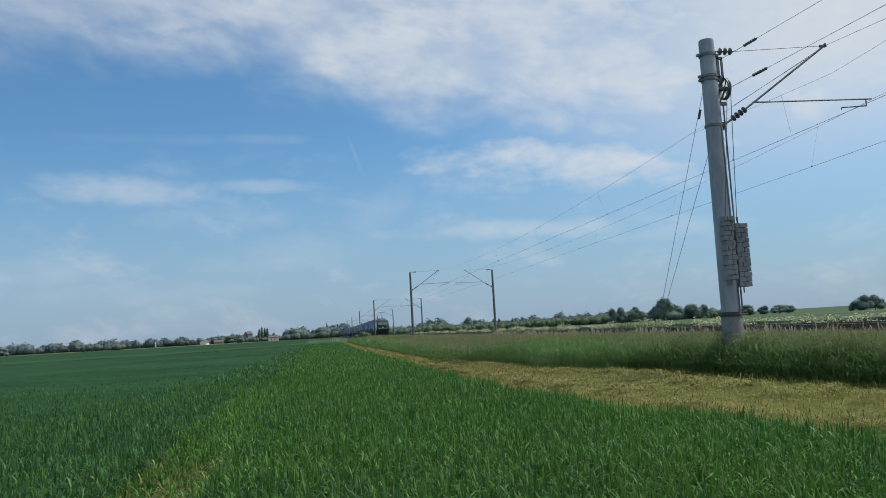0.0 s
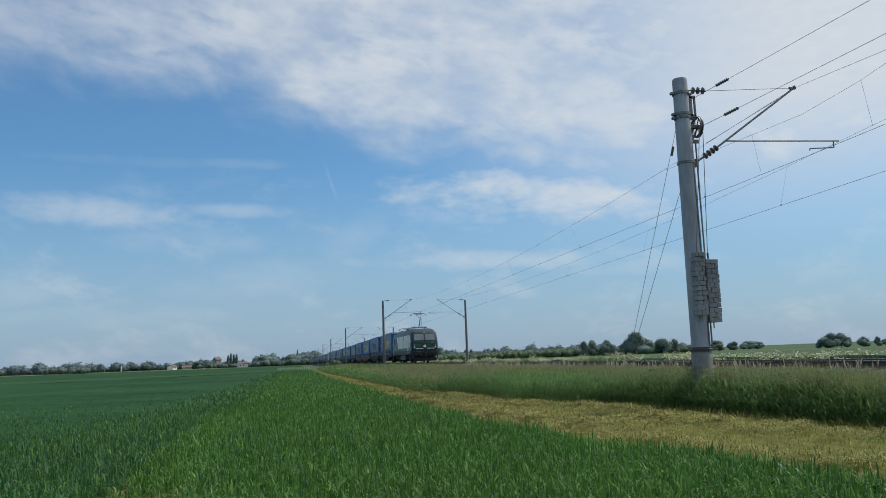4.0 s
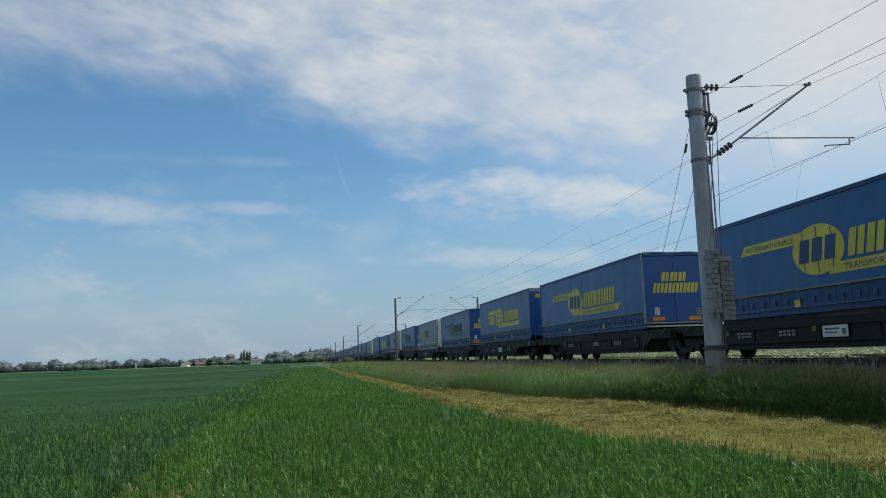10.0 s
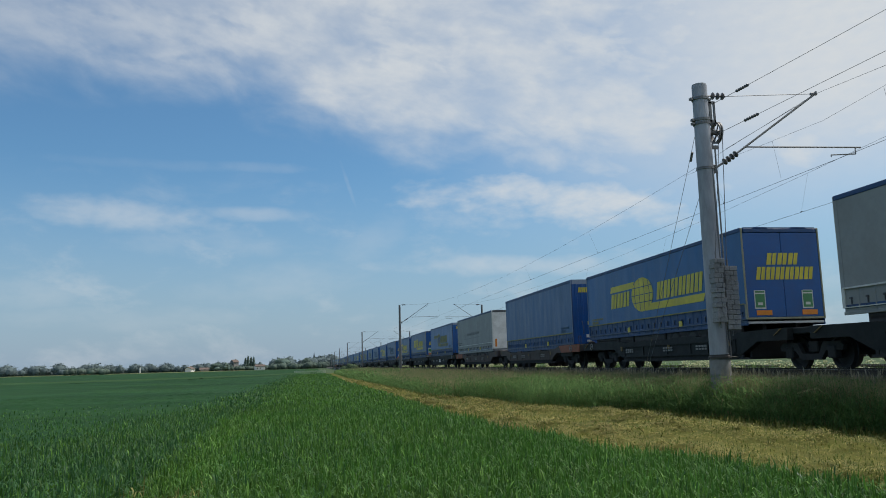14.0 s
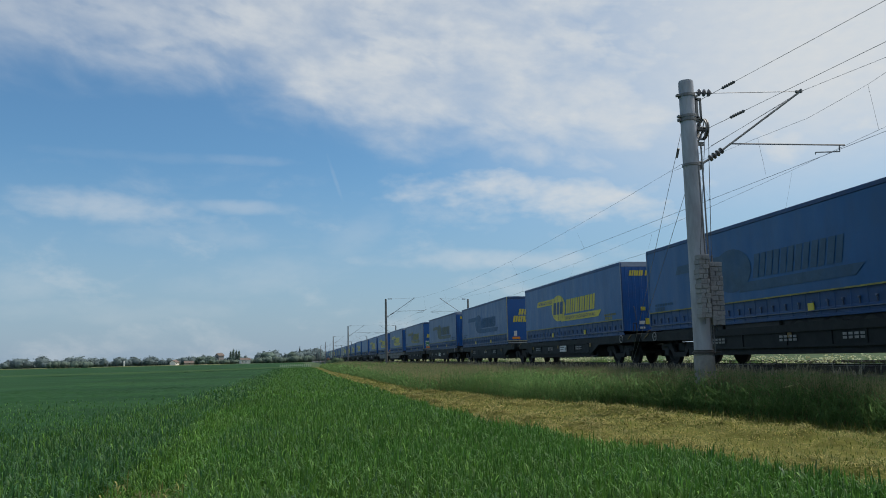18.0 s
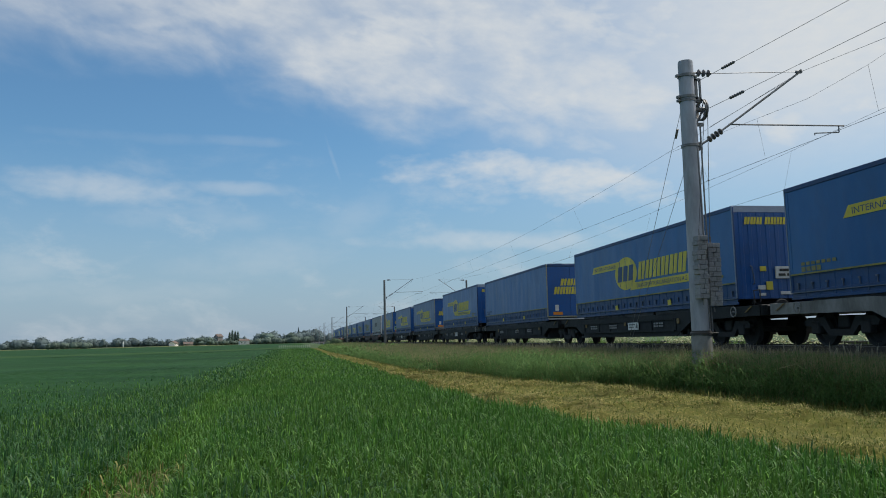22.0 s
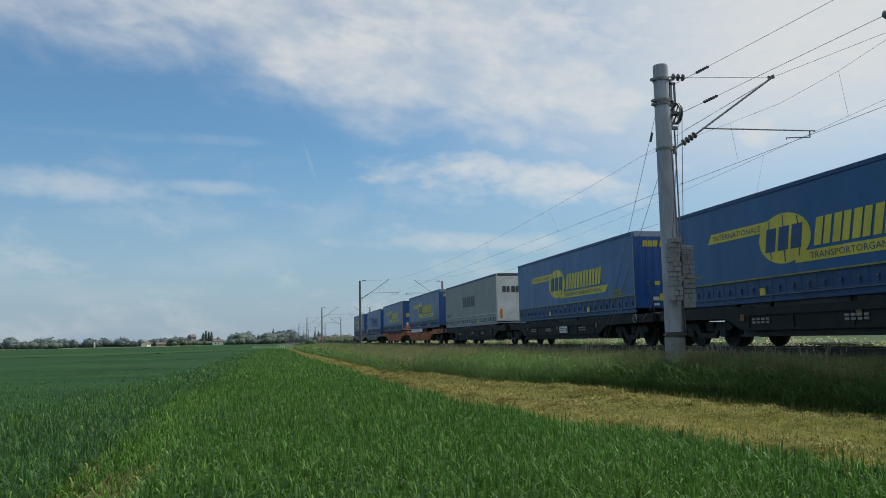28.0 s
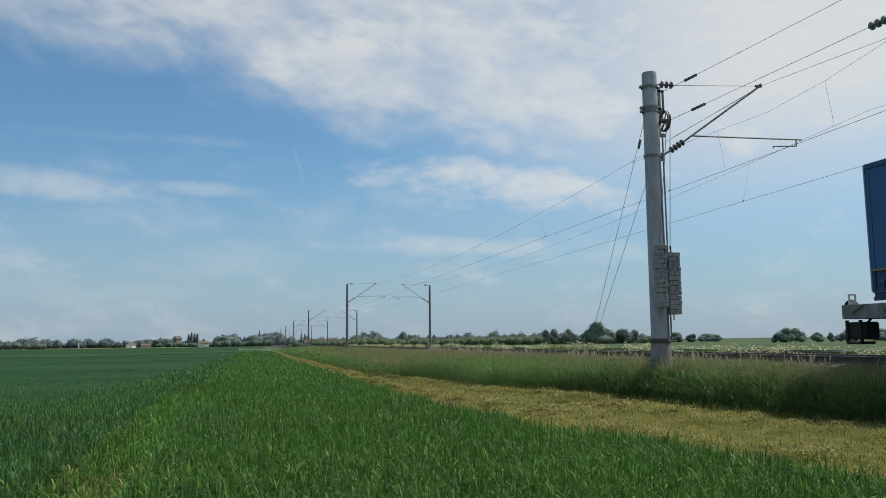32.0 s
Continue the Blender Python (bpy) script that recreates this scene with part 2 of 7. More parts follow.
M["flower"] = material("flower", (0.37, 0.40, 0.23), 0.8, vary=0.2, scale=1.0, bump=0.0, island=0.35, translucent=0.3)
M["ballast"] = material("ballast", (0.058, 0.053, 0.045), 0.95, vary=0.4, scale=3.0, bump=1.0, bump_scale=16, dirt=(0.05, 0.042, 0.034), dirt_amount=0.7)
M["rail_steel"] = material("rail_steel", (0.075, 0.06, 0.05), 0.7, 0.3, vary=0.3, scale=2.0, stretch=(1, 0.1, 1))
M["rail_top"] = material("rail_top", (0.5, 0.5, 0.5), 0.3, 1.0, vary=0.1, bump=0.0)
M["sleeper"] = material("sleeper", (0.14, 0.13, 0.115), 0.9, vary=0.2, random=0.2, dirt=(0.12, 0.08, 0.05), dirt_amount=0.7)
M["concrete"] = material("concrete", (0.36, 0.385, 0.44), 0.9, vary=0.16, scale=1.2, bump=0.35, bump_scale=30, dirt=(0.14, 0.135, 0.13), dirt_amount=0.7, dirt_scale=1.5, stretch=(1, 1, 0.25))
M["concrete_foot"] = material("concrete_foot", (0.24, 0.245, 0.235), 0.9, vary=0.16, scale=1.2, bump=0.3, bump_scale=30, dirt=(0.11, 0.105, 0.09), dirt_amount=0.7, dirt_scale=1.5)
M["weight"] = material("weight", (0.25, 0.262, 0.28), 0.95, vary=0.25, scale=3.0, bump=0.7, bump_scale=22, random=0.2, dirt=(0.19, 0.2, 0.215), dirt_amount=0.8, dirt_scale=3.0)
M["galvanised"] = material("galvanised", (0.20, 0.205, 0.21), 0.55, 0.6, vary=0.25, scale=4.0, dirt=(0.10, 0.075, 0.06), dirt_amount=0.5)
M["far_mast"] = material("far_mast", (0.17, 0.175, 0.175), 0.75, 0.2, vary=0.2, scale=1.0)
M["pale_insulator"] = material("pale_insulator", (0.17, 0.185, 0.21), 0.3, vary=0.1, bump=0.0)
M["insulator"] = material("insulator", (0.13, 0.125, 0.135), 0.25, vary=0.15, bump=0.0)
M["wire"] = material("wire", (0.11, 0.11, 0.115), 0.6, 0.5, vary=0.1, bump=0.0)

# ---------------------------------------------------------------- building helpers


class Geo:
    """Collects corners and faces of one mesh."""

    def __init__(self):
        self.v, self.f, self.m = [], [], []

    def add(self, verts, faces, mi=0):
        n = len(self.v)
        self.v += [tuple(p) for p in verts]
        self.f += [tuple(i + n for i in q) for q in faces]
        self.m += [mi] * len(faces)
        return self

    def box(self, x0, x1, y0, y1, z0, z1, c=0.0, mi=0):
        """A box with its edges cut at 45 degrees by c."""
        if c <= 0:
            p = [(x, y, z) for z in (z0, z1) for y in (y0, y1) for x in (x0, x1)]
            return self.add(p, [(0, 2, 3, 1), (4, 5, 7, 6), (0, 1, 5, 4), (2, 6, 7, 3), (0, 4, 6, 2), (1, 3, 7, 5)], mi)
        p, faces = [], []
        X, Y, Z = (x0, x1), (y0, y1), (z0, z1)
        sx, sy, sz = (c, -c), (c, -c), (c, -c)
        idx = {}
        for i in (0, 1):
            for j in (0, 1):
                for k in (0, 1):
                    idx[i, j, k, 0] = len(p)
                    p.append((X[i], Y[j] + sy[j], Z[k] + sz[k]))
                    idx[i, j, k, 1] = len(p)
                    p.append((X[i] + sx[i], Y[j], Z[k] + sz[k]))
                    idx[i, j, k, 2] = len(p)
                    p.append((X[i] + sx[i], Y[j] + sy[j], Z[k]))
        cyc = ((0, 0), (1, 0), (1, 1), (0, 1))
        for s in (0, 1):
            faces.append(tuple(idx[s, a, b, 0] for a, b in (cyc if s else cyc[::-1])))
            faces.append(tuple(idx[a, s, b, 1] for a, b in (cyc[::-1] if s else cyc)))
            faces.append(tuple(idx[a, b, s, 2] for a, b in (cyc if s else cyc[::-1])))
        for a in (0, 1):
            for b in (0, 1):
                faces.append((idx[a, b, 0, 0], idx[a, b, 1, 0], idx[a, b, 1, 1], idx[a, b, 0, 1]))
                faces.append((idx[a, 0, b, 0], idx[a, 1, b, 0], idx[a, 1, b, 2], idx[a, 0, b, 2]))
                faces.append((idx[0, a, b, 1], idx[1, a, b, 1], idx[1, a, b, 2], idx[0, a, b, 2]))
                for k in (0, 1):
                    faces.append((idx[a, b, k, 0], idx[a, b, k, 1], idx[a, b, k, 2]))
        return self.add(p, faces, mi)

    def tube(self, p0, p1, r0, r1=None, n=10, caps=True, mi=0):
        p0, p1 = Vector(p0), Vector(p1)
        r1 = r0 if r1 is None else r1
        d = (p1 - p0).normalized()
        a = d.orthogonal().normalized()
        b = d.cross(a)
        v = []
        for p, r in ((p0, r0), (p1, r1)):
            for i in range(n):
                t = 2 * math.pi * i / n
                v.append(p + r * (math.cos(t) * a + math.sin(t) * b))
        f = [(i, (i + 1) % n, n + (i + 1) % n, n + i) for i in range(n)]
        if caps:
            f += [tuple(range(n - 1, -1, -1)), tuple(range(n, 2 * n))]
        return self.add(v, f, mi)

    def cord(self, pts, r, n=5):
        """One thin round cord through the points."""
        v = []
        for i, p in enumerate(pts):
            d = (Vector(pts[min(i + 1, len(pts) - 1)]) - Vector(pts[max(i - 1, 0)])).normalized()
            a = d.cross(Vector((1, 0, 0))).normalized()
            b = d.cross(a)
            v += [Vector(p) + r * (math.cos(6.2832 * j / n) * a + math.sin(6.2832 * j / n) * b) for j in range(n)]
        return self.add(v, [(i * n + j, i * n + (j + 1) % n, (i + 1) * n + (j + 1) % n, (i + 1) * n + j) for i in range(len(pts) - 1) for j in range(n)])

    def lathe(self, p0, axis, rings, n=16, mi=0, caps=True):
        """Rings of (distance along axis, radius) turned about it, as a rule closed at both ends."""
        p0, d = Vector(p0), Vector(axis).normalized()
        a = d.orthogonal().normalized()
        b = d.cross(a)
        v = []
        for h, r in rings:
            for i in range(n):
                t = 2 * math.pi * i / n
                v.append(p0 + h * d + r * (math.cos(t) * a + math.sin(t) * b))
        f = []
        for k in range(len(rings) - 1):
            for i in range(n):
                f.append((k * n + i, k * n + (i + 1) % n, (k + 1) * n + (i + 1) % n, (k + 1) * n + i))
        if caps:
            f += [tuple(range(n - 1, -1, -1)), tuple(range((len(rings) - 1) * n, len(rings) * n))]
        return self.add(v, f, mi)

    def prism(self, poly, axis, a, b, mi=0):
        """A flat outline pushed along an axis from a to b."""
        n = len(poly)

        def put(u, w, h):
            return {"x": (h, u, w), "y": (u, h, w), "z": (u, w, h)}[axis]
        v = [put(u, w, a) for u, w in poly] + [put(u, w, b) for u, w in poly]
        f = [(i, (i + 1) % n, n + (i + 1) % n, n + i) for i in range(n)]
        f += [tuple(range(n - 1, -1, -1)), tuple(range(n, 2 * n))]
        return self.add(v, f, mi)

    def mesh(self, name, mats, smooth=False):
        me = bpy.data.meshes.new(name)
        me.from_pydata(self.v, [], self.f)
        for m in mats:
            me.materials.append(m)
        if len(mats) > 1:
            me.polygons.foreach_set("material_index", self.m)
        bm = bmesh.new()
        bm.from_mesh(me)
        bmesh.ops.recalc_face_normals(bm, faces=bm.faces)
        bm.to_mesh(me)
        bm.free()
        if smooth:
            me.polygons.foreach_set("use_smooth", [True] * len(me.polygons))
            me.set_sharp_from_angle(angle=radians(40))
        me.update()
        return me


def part(name, geo, mat, parent=None, label="", at=(0, 0, 0), smooth=False):
    me = geo if isinstance(geo, bpy.types.Mesh) else geo.mesh(name, [mat] if not isinstance(mat, (list, tuple)) else mat, smooth)
    ob = new(name, me)
    ob.location = at
    if parent:
        ob.parent = parent
    if label:
        ob["label"] = label
    return ob


def thing(name, label, category, at=(0, 0, 0), group="", kind=""):
    return tagged(_at(new(name), at), label, category, group, kind)


def _at(ob, at):
    ob.location = at
    ob.empty_display_size = 0.3
    return ob


def blades(name, mats, roots, heights, widths, leans, headings, which=None, segs=3, droop=0.6):
    """Tapering leaves on given roots: heights, widths, how far each leans over, and where to. All arrays."""
    n = len(roots)
    k = segs + 1
    s = np.linspace(0, 1, k)
    out = leans[:, None] * heights[:, None] * s[None, :] ** 1.6
    up = heights[:, None] * (s[None, :] - droop * leans[:, None] * s[None, :] ** 3)
    cx = roots[:, 0:1] + out * np.cos(headings)[:, None]
    cy = roots[:, 1:2] + out * np.sin(headings)[:, None]
    cz = roots[:, 2:3] + up
    turn = headings + np.pi / 2
    w = widths[:, None] * 0.5 * np.array([0.7] + [1.0] * (k - 2) + [0.08])[None, :]
    wx, wy = w * np.cos(turn)[:, None], w * np.sin(turn)[:, None]
    v = np.empty((n, k, 2, 3))
    v[:, :, 0, 0], v[:, :, 0, 1], v[:, :, 0, 2] = cx - wx, cy - wy, cz
    v[:, :, 1, 0], v[:, :, 1, 1], v[:, :, 1, 2] = cx + wx, cy + wy, cz
    base = (np.arange(n) * k * 2)[:, None, None]
    j = np.arange(segs)[None, :, None] * 2
    quad = base + j + np.array([0, 1, 3, 2])[None, None, :]
    return v.reshape(-1, 3), quad.reshape(-1, 4), (np.zeros(n, int) if which is None else which).repeat(segs)


def quads_object(name, mats, chunks):
    """One mesh from chunks of (corners, four-sided faces, material numbers)."""
    vs, fs, ms, off = [], [], [], 0
    for v, f, m in chunks:
        vs.append(v)
        fs.append(f + off)
        ms.append(m)
        off += len(v)
    v, f, m = np.concatenate(vs), np.concatenate(fs), np.concatenate(ms)
    me = bpy.data.meshes.new(name)
    me.vertices.add(len(v))
    me.vertices.foreach_set("co", v.astype(np.float32).ravel())
    me.loops.add(f.size)
    me.loops.foreach_set("vertex_index", f.astype(np.int32).ravel())
    me.polygons.add(len(f))
    me.polygons.foreach_set("loop_start", np.arange(len(f), dtype=np.int32) * 4)
    me.polygons.foreach_set("loop_total", np.full(len(f), 4, np.int32))
    for q in mats:
        me.materials.append(q)
    me.polygons.foreach_set("material_index", m.astype(np.int32))
    me.update(calc_edges=True)
    me.validate()
    return new(name, me)


RNG = np.random.default_rng(7)


def grid_sheet(xs, ys, zf):
    X, Y = np.meshgrid(xs, ys)
    v = np.stack([X, Y, zf(X, Y)], -1).reshape(-1, 3)
    nx, ny = len(xs), len(ys)
    i = (np.arange(ny - 1)[:, None] * nx + np.arange(nx - 1)[None, :]).ravel()
    f = np.stack([i, i + 1, i + 1 + nx, i + nx], -1)
    return v, f


# ---------------------------------------------------------------- ground
TRACK, TRACK2, RAIL = 13.9, 18.2, 1.12
MAST_X, MAST_Y, SPAN = 10.21, 18.95, 73.96
MAST2_X, MAST2_Y = 20.25, 94.4


def ground_z(X, Y):
    """Field level, the railway bank, and fields that rise gently far off to the right."""
    bank = np.clip((X - 10.9) / 1.3, 0, 1) * np.clip((24.0 - X) / 3.0, 0, 1) * 0.55
    far = np.clip((X - 140) / 900, 0, 1) ** 1.5 * 3.2 * np.clip((X + Y) / 400, 0, 1)
    return bank + far


xs = np.unique(np.concatenate([np.linspace(-4000, -60, 14), np.linspace(-60, 0, 7), np.linspace(0, 30, 61), np.linspace(30, 140, 12), np.linspace(140, 4000, 40)]))
ys = np.unique(np.concatenate([np.linspace(-4000, -40, 8), np.linspace(-40, 120, 17), np.linspace(120, 4500, 40)]))
gv, gf = grid_sheet(xs, ys, ground_z)
ground = quads_object("ground", [M["meadow"]], [(gv, gf, np.zeros(len(gf), int))])
tagged(ground, "flat farmland with meadow and field grass", "ground", kind="structure")


def hay_edge(Y):
    """Where the mown strip ends at the foot of the weeds."""
    return np.interp(Y, [-60, 11.5, 15.4, 18.5, 21.5, 23.2, 25.8, 29.2, 31.3, 32.8, 34.3, 40, 50, 68, 99, 400], [10.3, 10.05, 9.65, 9.35, 9.05, 8.1, 7.15, 6.9, 6.6, 6.0, 5.35, 5.08, 4.96, 4.75, 4.2, 4.0])


def wheat_edge(Y):
    return np.interp(Y, [-60, 4, 6.4, 7.7, 9.1, 11.5, 14.6, 18.2, 23, 32, 41, 56, 110, 400], [4.9, 4.75, 4.62, 4.28, 3.9, 3.55, 3.2, 2.98, 2.9, 2.9, 2.7, 2.3, 2.0, 1.9]) + 0.12 * np.sin(Y * 1.7) * np.clip((60 - Y) / 40, 0, 1)


def swath(X, Y):
    """Rows of raked hay that run with the strip, broken into tufts, 0 to 1."""
    u = (X - wheat_edge(Y)) / (hay_edge(Y) - wheat_edge(Y))
    row = np.exp(-((u - 0.3 - 0.05 * np.sin(Y * 0.9)) / 0.13) ** 2) + 0.8 * np.exp(-((u - 0.74 - 0.05 * np.sin(Y * 0.6 + 2)) / 0.12) ** 2)
    tuft = 0.6 + 0.25 * np.sin(Y * 2.7 + 2 * np.sin(X * 1.9)) * np.sin(X * 3.1 + Y) + 0.2 * np.sin(Y * 6.1 + 3 * np.sin(X * 3.3))
    return np.clip(row * tuft ** 1.5 + 0.2 * tuft ** 2, 0, 1)


# mown strip
ys = np.concatenate([np.linspace(-60, 0, 13), np.linspace(0.5, 60, 300), np.linspace(62, 170, 60)])
u = np.linspace(0, 1, 41)
Yg, Ug = np.meshgrid(ys, u, indexing="ij")
Xg = 1.6 + (hay_edge(Yg) + 1.0 - 1.6) * Ug
Zg = 0.03 + 0.2 * swath(Xg, Yg) + RNG.normal(0, 0.02, Xg.shape) + np.clip((Xg - 10.9) / 1.3, 0, 1) * 0.5
i = (np.arange(len(ys) - 1)[:, None] * 41 + np.arange(40)[None, :]).ravel()
hf = np.stack([i, i + 1, i + 42, i + 41], -1)
Zg = np.maximum(Zg, 0.022)
hv = np.stack([Xg, Yg, Zg], -1).reshape(-1, 3)
chunks = [(hv, hf, np.zeros(len(hf), int))]
for y0, y1, count in ((0, 14, 76000), (14, 34, 70000), (34, 90, 24000)):
    Y = RNG.uniform(y0, y1, count)
    X = wheat_edge(Y) - 0.2 + (hay_edge(Y) + 0.2 - wheat_edge(Y)) * RNG.uniform(0, 1, count)
    row = swath(X, Y)
    keep = RNG.uniform(0, 1, count) < 0.16 + 1.0 * row
    X, Y, row = X[keep], Y[keep], row[keep]
    n = len(X)
    r = np.stack([X, Y, 0.04 + 0.2 * row + RNG.uniform(-0.03, 0.05, n)], -1)
    g = (RNG.uniform(0, 1, n) < np.interp(Y, [6, 9, 14], [0.85, 0.66, 0.38]) - 0.3 * row).astype(int)
    # cut stalks lie flat or stick out of the swath, the regrowth stands up a little
    green = g == 1
    wide = RNG.uniform(0.005, 0.011, n) * (1 + y0 / 16)
    turn = RNG.uniform(0, 6.28, n)
    for sel, lo, hi, l0, l1, drp in ((green, 0.04, 0.10, 0.3, 1.0, 0.5), (~green, 0.025, 0.06, 2.0, 6.5, 0.13)):
        m = int(sel.sum())
        chunks.append(blades("hay", None, r[sel], RNG.uniform(lo, hi, m), wide[sel], RNG.uniform(l0, l1, m), turn[sel], 1 + g[sel], 2, drp))
# a fringe of pale uncut stalks along the weeds
n = 9000
Y = RNG.uniform(2, 60, n)
X = hay_edge(Y) + RNG.normal(-0.12, 0.14, n)
chunks.append(blades("fringe", None, np.stack([X, Y, np.full(n, 0.03)], -1), RNG.uniform(0.08, 0.3, n), RNG.uniform(0.006, 0.014, n), RNG.uniform(0.2, 1.0, n), RNG.uniform(0, 6.28, n), np.where(RNG.uniform(0, 1, n) < 0.45, 1, 2), 2, 0.6))
hay = quads_object("hay", [M["hay_ground"], M["straw"], M["regrowth"]], chunks)
tagged(hay, "strip of mown yellow hay with some green regrowth", "hay", kind="stuff")

# wheat: a rough canopy below, darkened as the shade between leaves, with leaves and stems standing out of it


def tram(Y):
    """The wheel track through the crop."""
    return np.interp(Y, [2, 7.6, 12.9, 20, 38, 60], [-1.36, -1.41, -1.52, -1.6, -1.45, -1.6])


def plot_edge(Y):
    """Beyond it the crop stands finer, closer and darker."""
    return np.interp(Y, [0, 14, 17, 24, 40, 60], [-4.4, -4.0, -3.7, -3.15, -2.9, -2.7])


def lane(X, Y, half):
    """How far a place lies in the wheel track through the wheat, 0 to 1."""
    return np.exp(-((X - tram(Y)) / half) ** 4)


def canopy(X, Y):
    z = 0.34 + 0.2 * np.clip((Y - 20) / 90, 0, 1) + 0.03 * np.sin(X * 0.9 + 0.3 * np.sin(Y * 0.4)) + RNG.normal(0, 0.03, X.shape)
    return np.maximum(z - 0.34 * lane(X, Y, 0.4) * np.clip((12 - Y) / 5, 0.12, 1), 0.03 + 0.015 * np.sin(Y * 3.1 + X * 5))


xs = np.unique(np.concatenate([-np.geomspace(14, 700, 22), np.linspace(-14, 2.3, 110)]))
ys = np.unique(np.concatenate([np.linspace(-60, 0, 16), np.linspace(0.4, 40, 130), np.geomspace(40, 420, 46)]))
cv, cf = grid_sheet(xs, ys, canopy)
edge_i = cv[:, 0] > 2.29
inner = (cv[:, 0] > 0) & ~edge_i
cv[inner, 0] *= (wheat_edge(cv[inner, 1]) - 0.2) / 2.2
cv[edge_i, 0] = wheat_edge(cv[edge_i, 1]) - 0.02
cv[edge_i, 2] = 0.02
cm = cv[cf].mean(1)
bare = (lane(cm[:, 0], cm[:, 1], 0.34) > 0.5) & (cm[:, 1] < 9.5)
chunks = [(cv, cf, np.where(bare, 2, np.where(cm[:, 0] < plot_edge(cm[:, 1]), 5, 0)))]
for y0, y1, x0, per, wd, segs in ((1.6, 7, -6.5, 2100, 0.011, 3), (7, 12, -10, 1600, 0.0115, 3), (12, 24, -18, 760, 0.0145, 2), (24, 48, -34, 210, 0.032, 2), (48, 110, -64, 46, 0.066, 2)):
    count = int((y1 - y0) * (5.2 - x0) * per)
    Y = RNG.uniform(y0, y1, count)
    X = RNG.uniform(x0, 5.2, count)
    keep = (X < wheat_edge(Y)) & (X > -0.5 * Y - 2.5) & (X < 1.4 * Y + 2.0)
    in_lane = lane(X, Y, 0.38)
    keep &= RNG.uniform(0, 1, count) > in_lane * np.interp(Y, [6, 8, 10, 14, 40], [0.95, 0.8, 0.5, 0.25, 0.15])
    other = X < plot_edge(Y) + RNG.normal(0, 0.45, count)
    keep &= ~other | (RNG.uniform(0, 1, count) < np.interp(Y, [8, 14, 20, 30], [0.8, 0.4, 0.1, 0.0]))
    X, Y, other, in_lane = X[keep], Y[keep], other[keep], in_lane[keep]
    n = len(X)
    # plants stand taller, fuller and bluer in broad patches, and all along the far side of the wheel track
    patch = 0.5 + 0.5 * np.sin(X * 0.75 + 1.3 * np.sin(Y * 0.33)) * np.sin(Y * 0.41 + X * 0.3)
    beyond = np.clip((tram(Y) - X) / 0.5, 0, 1)
    drill = 0.5 + 0.5 * np.sin(X * 2 * np.pi / 0.25)
    base = 0.35 + 0.17 * np.clip((Y - 20) / 90, 0, 1)
    r = np.stack([X, Y, base + RNG.uniform(-0.09, 0.04, n) + 0.04 * patch + 0.02 * drill], -1)
    h = np.where(other, RNG.uniform(0.08, 0.15, n), RNG.uniform(0.09, 0.22, n))
    h *= np.interp(Y, [20, 40], [1.0, 0.6])
    r[:, 2] -= in_lane * np.interp(Y, [7, 10, 14], [0.24, 0.14, 0.04])
    bent = RNG.uniform(0, 1, n)
    lean = np.where(bent < 0.42, RNG.uniform(0.05, 0.45, n), np.where(bent < 0.74, RNG.uniform(0.5, 1.0, n), RNG.uniform(1.0, 1.6, n)))
    u = RNG.uniform(0, 1, n)
    # blue and pale shares grow with distance, which paints haze into the crop
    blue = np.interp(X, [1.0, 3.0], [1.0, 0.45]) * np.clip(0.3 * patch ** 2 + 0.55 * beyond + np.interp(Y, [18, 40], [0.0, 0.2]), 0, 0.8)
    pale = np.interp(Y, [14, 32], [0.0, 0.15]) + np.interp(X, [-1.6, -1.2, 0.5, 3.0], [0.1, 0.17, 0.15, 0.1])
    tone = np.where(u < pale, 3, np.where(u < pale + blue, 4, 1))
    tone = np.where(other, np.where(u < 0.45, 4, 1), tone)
    tone = np.where((in_lane > 0.3) & (Y < 9) & (u > 0.8), 6, np.where((in_lane > 0.3) & (u < np.interp(Y, [8, 12, 18, 26], [0.5, 0.42, 0.3, 0.1])), 3, tone))
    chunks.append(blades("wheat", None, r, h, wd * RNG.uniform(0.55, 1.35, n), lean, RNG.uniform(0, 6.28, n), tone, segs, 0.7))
# thin growth and fallen straw in the wheel track
n = 12000
Y = RNG.uniform(3, 15, n)
X = tram(Y) + RNG.uniform(-0.36, 0.36, n)
chunks.append(blades("lane", None, np.stack([X, Y, np.full(n, 0.03)], -1), RNG.uniform(0.04, 0.2, n), RNG.uniform(0.006, 0.013, n), RNG.uniform(0.3, 1.6, n), RNG.uniform(0, 6.28, n), np.where(RNG.uniform(0, 1, n) < np.interp(Y, [6, 9, 12], [0.6, 0.25, 0.1]), 6, np.where(RNG.uniform(0, 1, n) < 0.25, 3, 1)), 2, 0.6))
# the crop goes on round the camera
n = 80000
X, Y = RNG.uniform(-7, 5.2, n), RNG.uniform(-9, 3.5, n)
keep = (X < wheat_edge(Y)) & (lane(X, Y, 0.3) < 0.4)
X, Y = X[keep], Y[keep]
n = len(X)
chunks.append(blades("round", None, np.stack([X, Y, np.full(n, 0.33)], -1), RNG.uniform(0.1, 0.24, n), RNG.uniform(0.009, 0.016, n), RNG.uniform(0.1, 1.1, n), RNG.uniform(0, 6.28, n), np.where(RNG.uniform(0, 1, n) < 0.15, 3, 1), 2, 0.7))
wheat = quads_object("wheat_field", [M["wheat_shade_sheet"], M["wheat"], M["soil"], M["wheat_pale"], M["wheat_blue"], M["plot"], M["stubble"]], chunks)
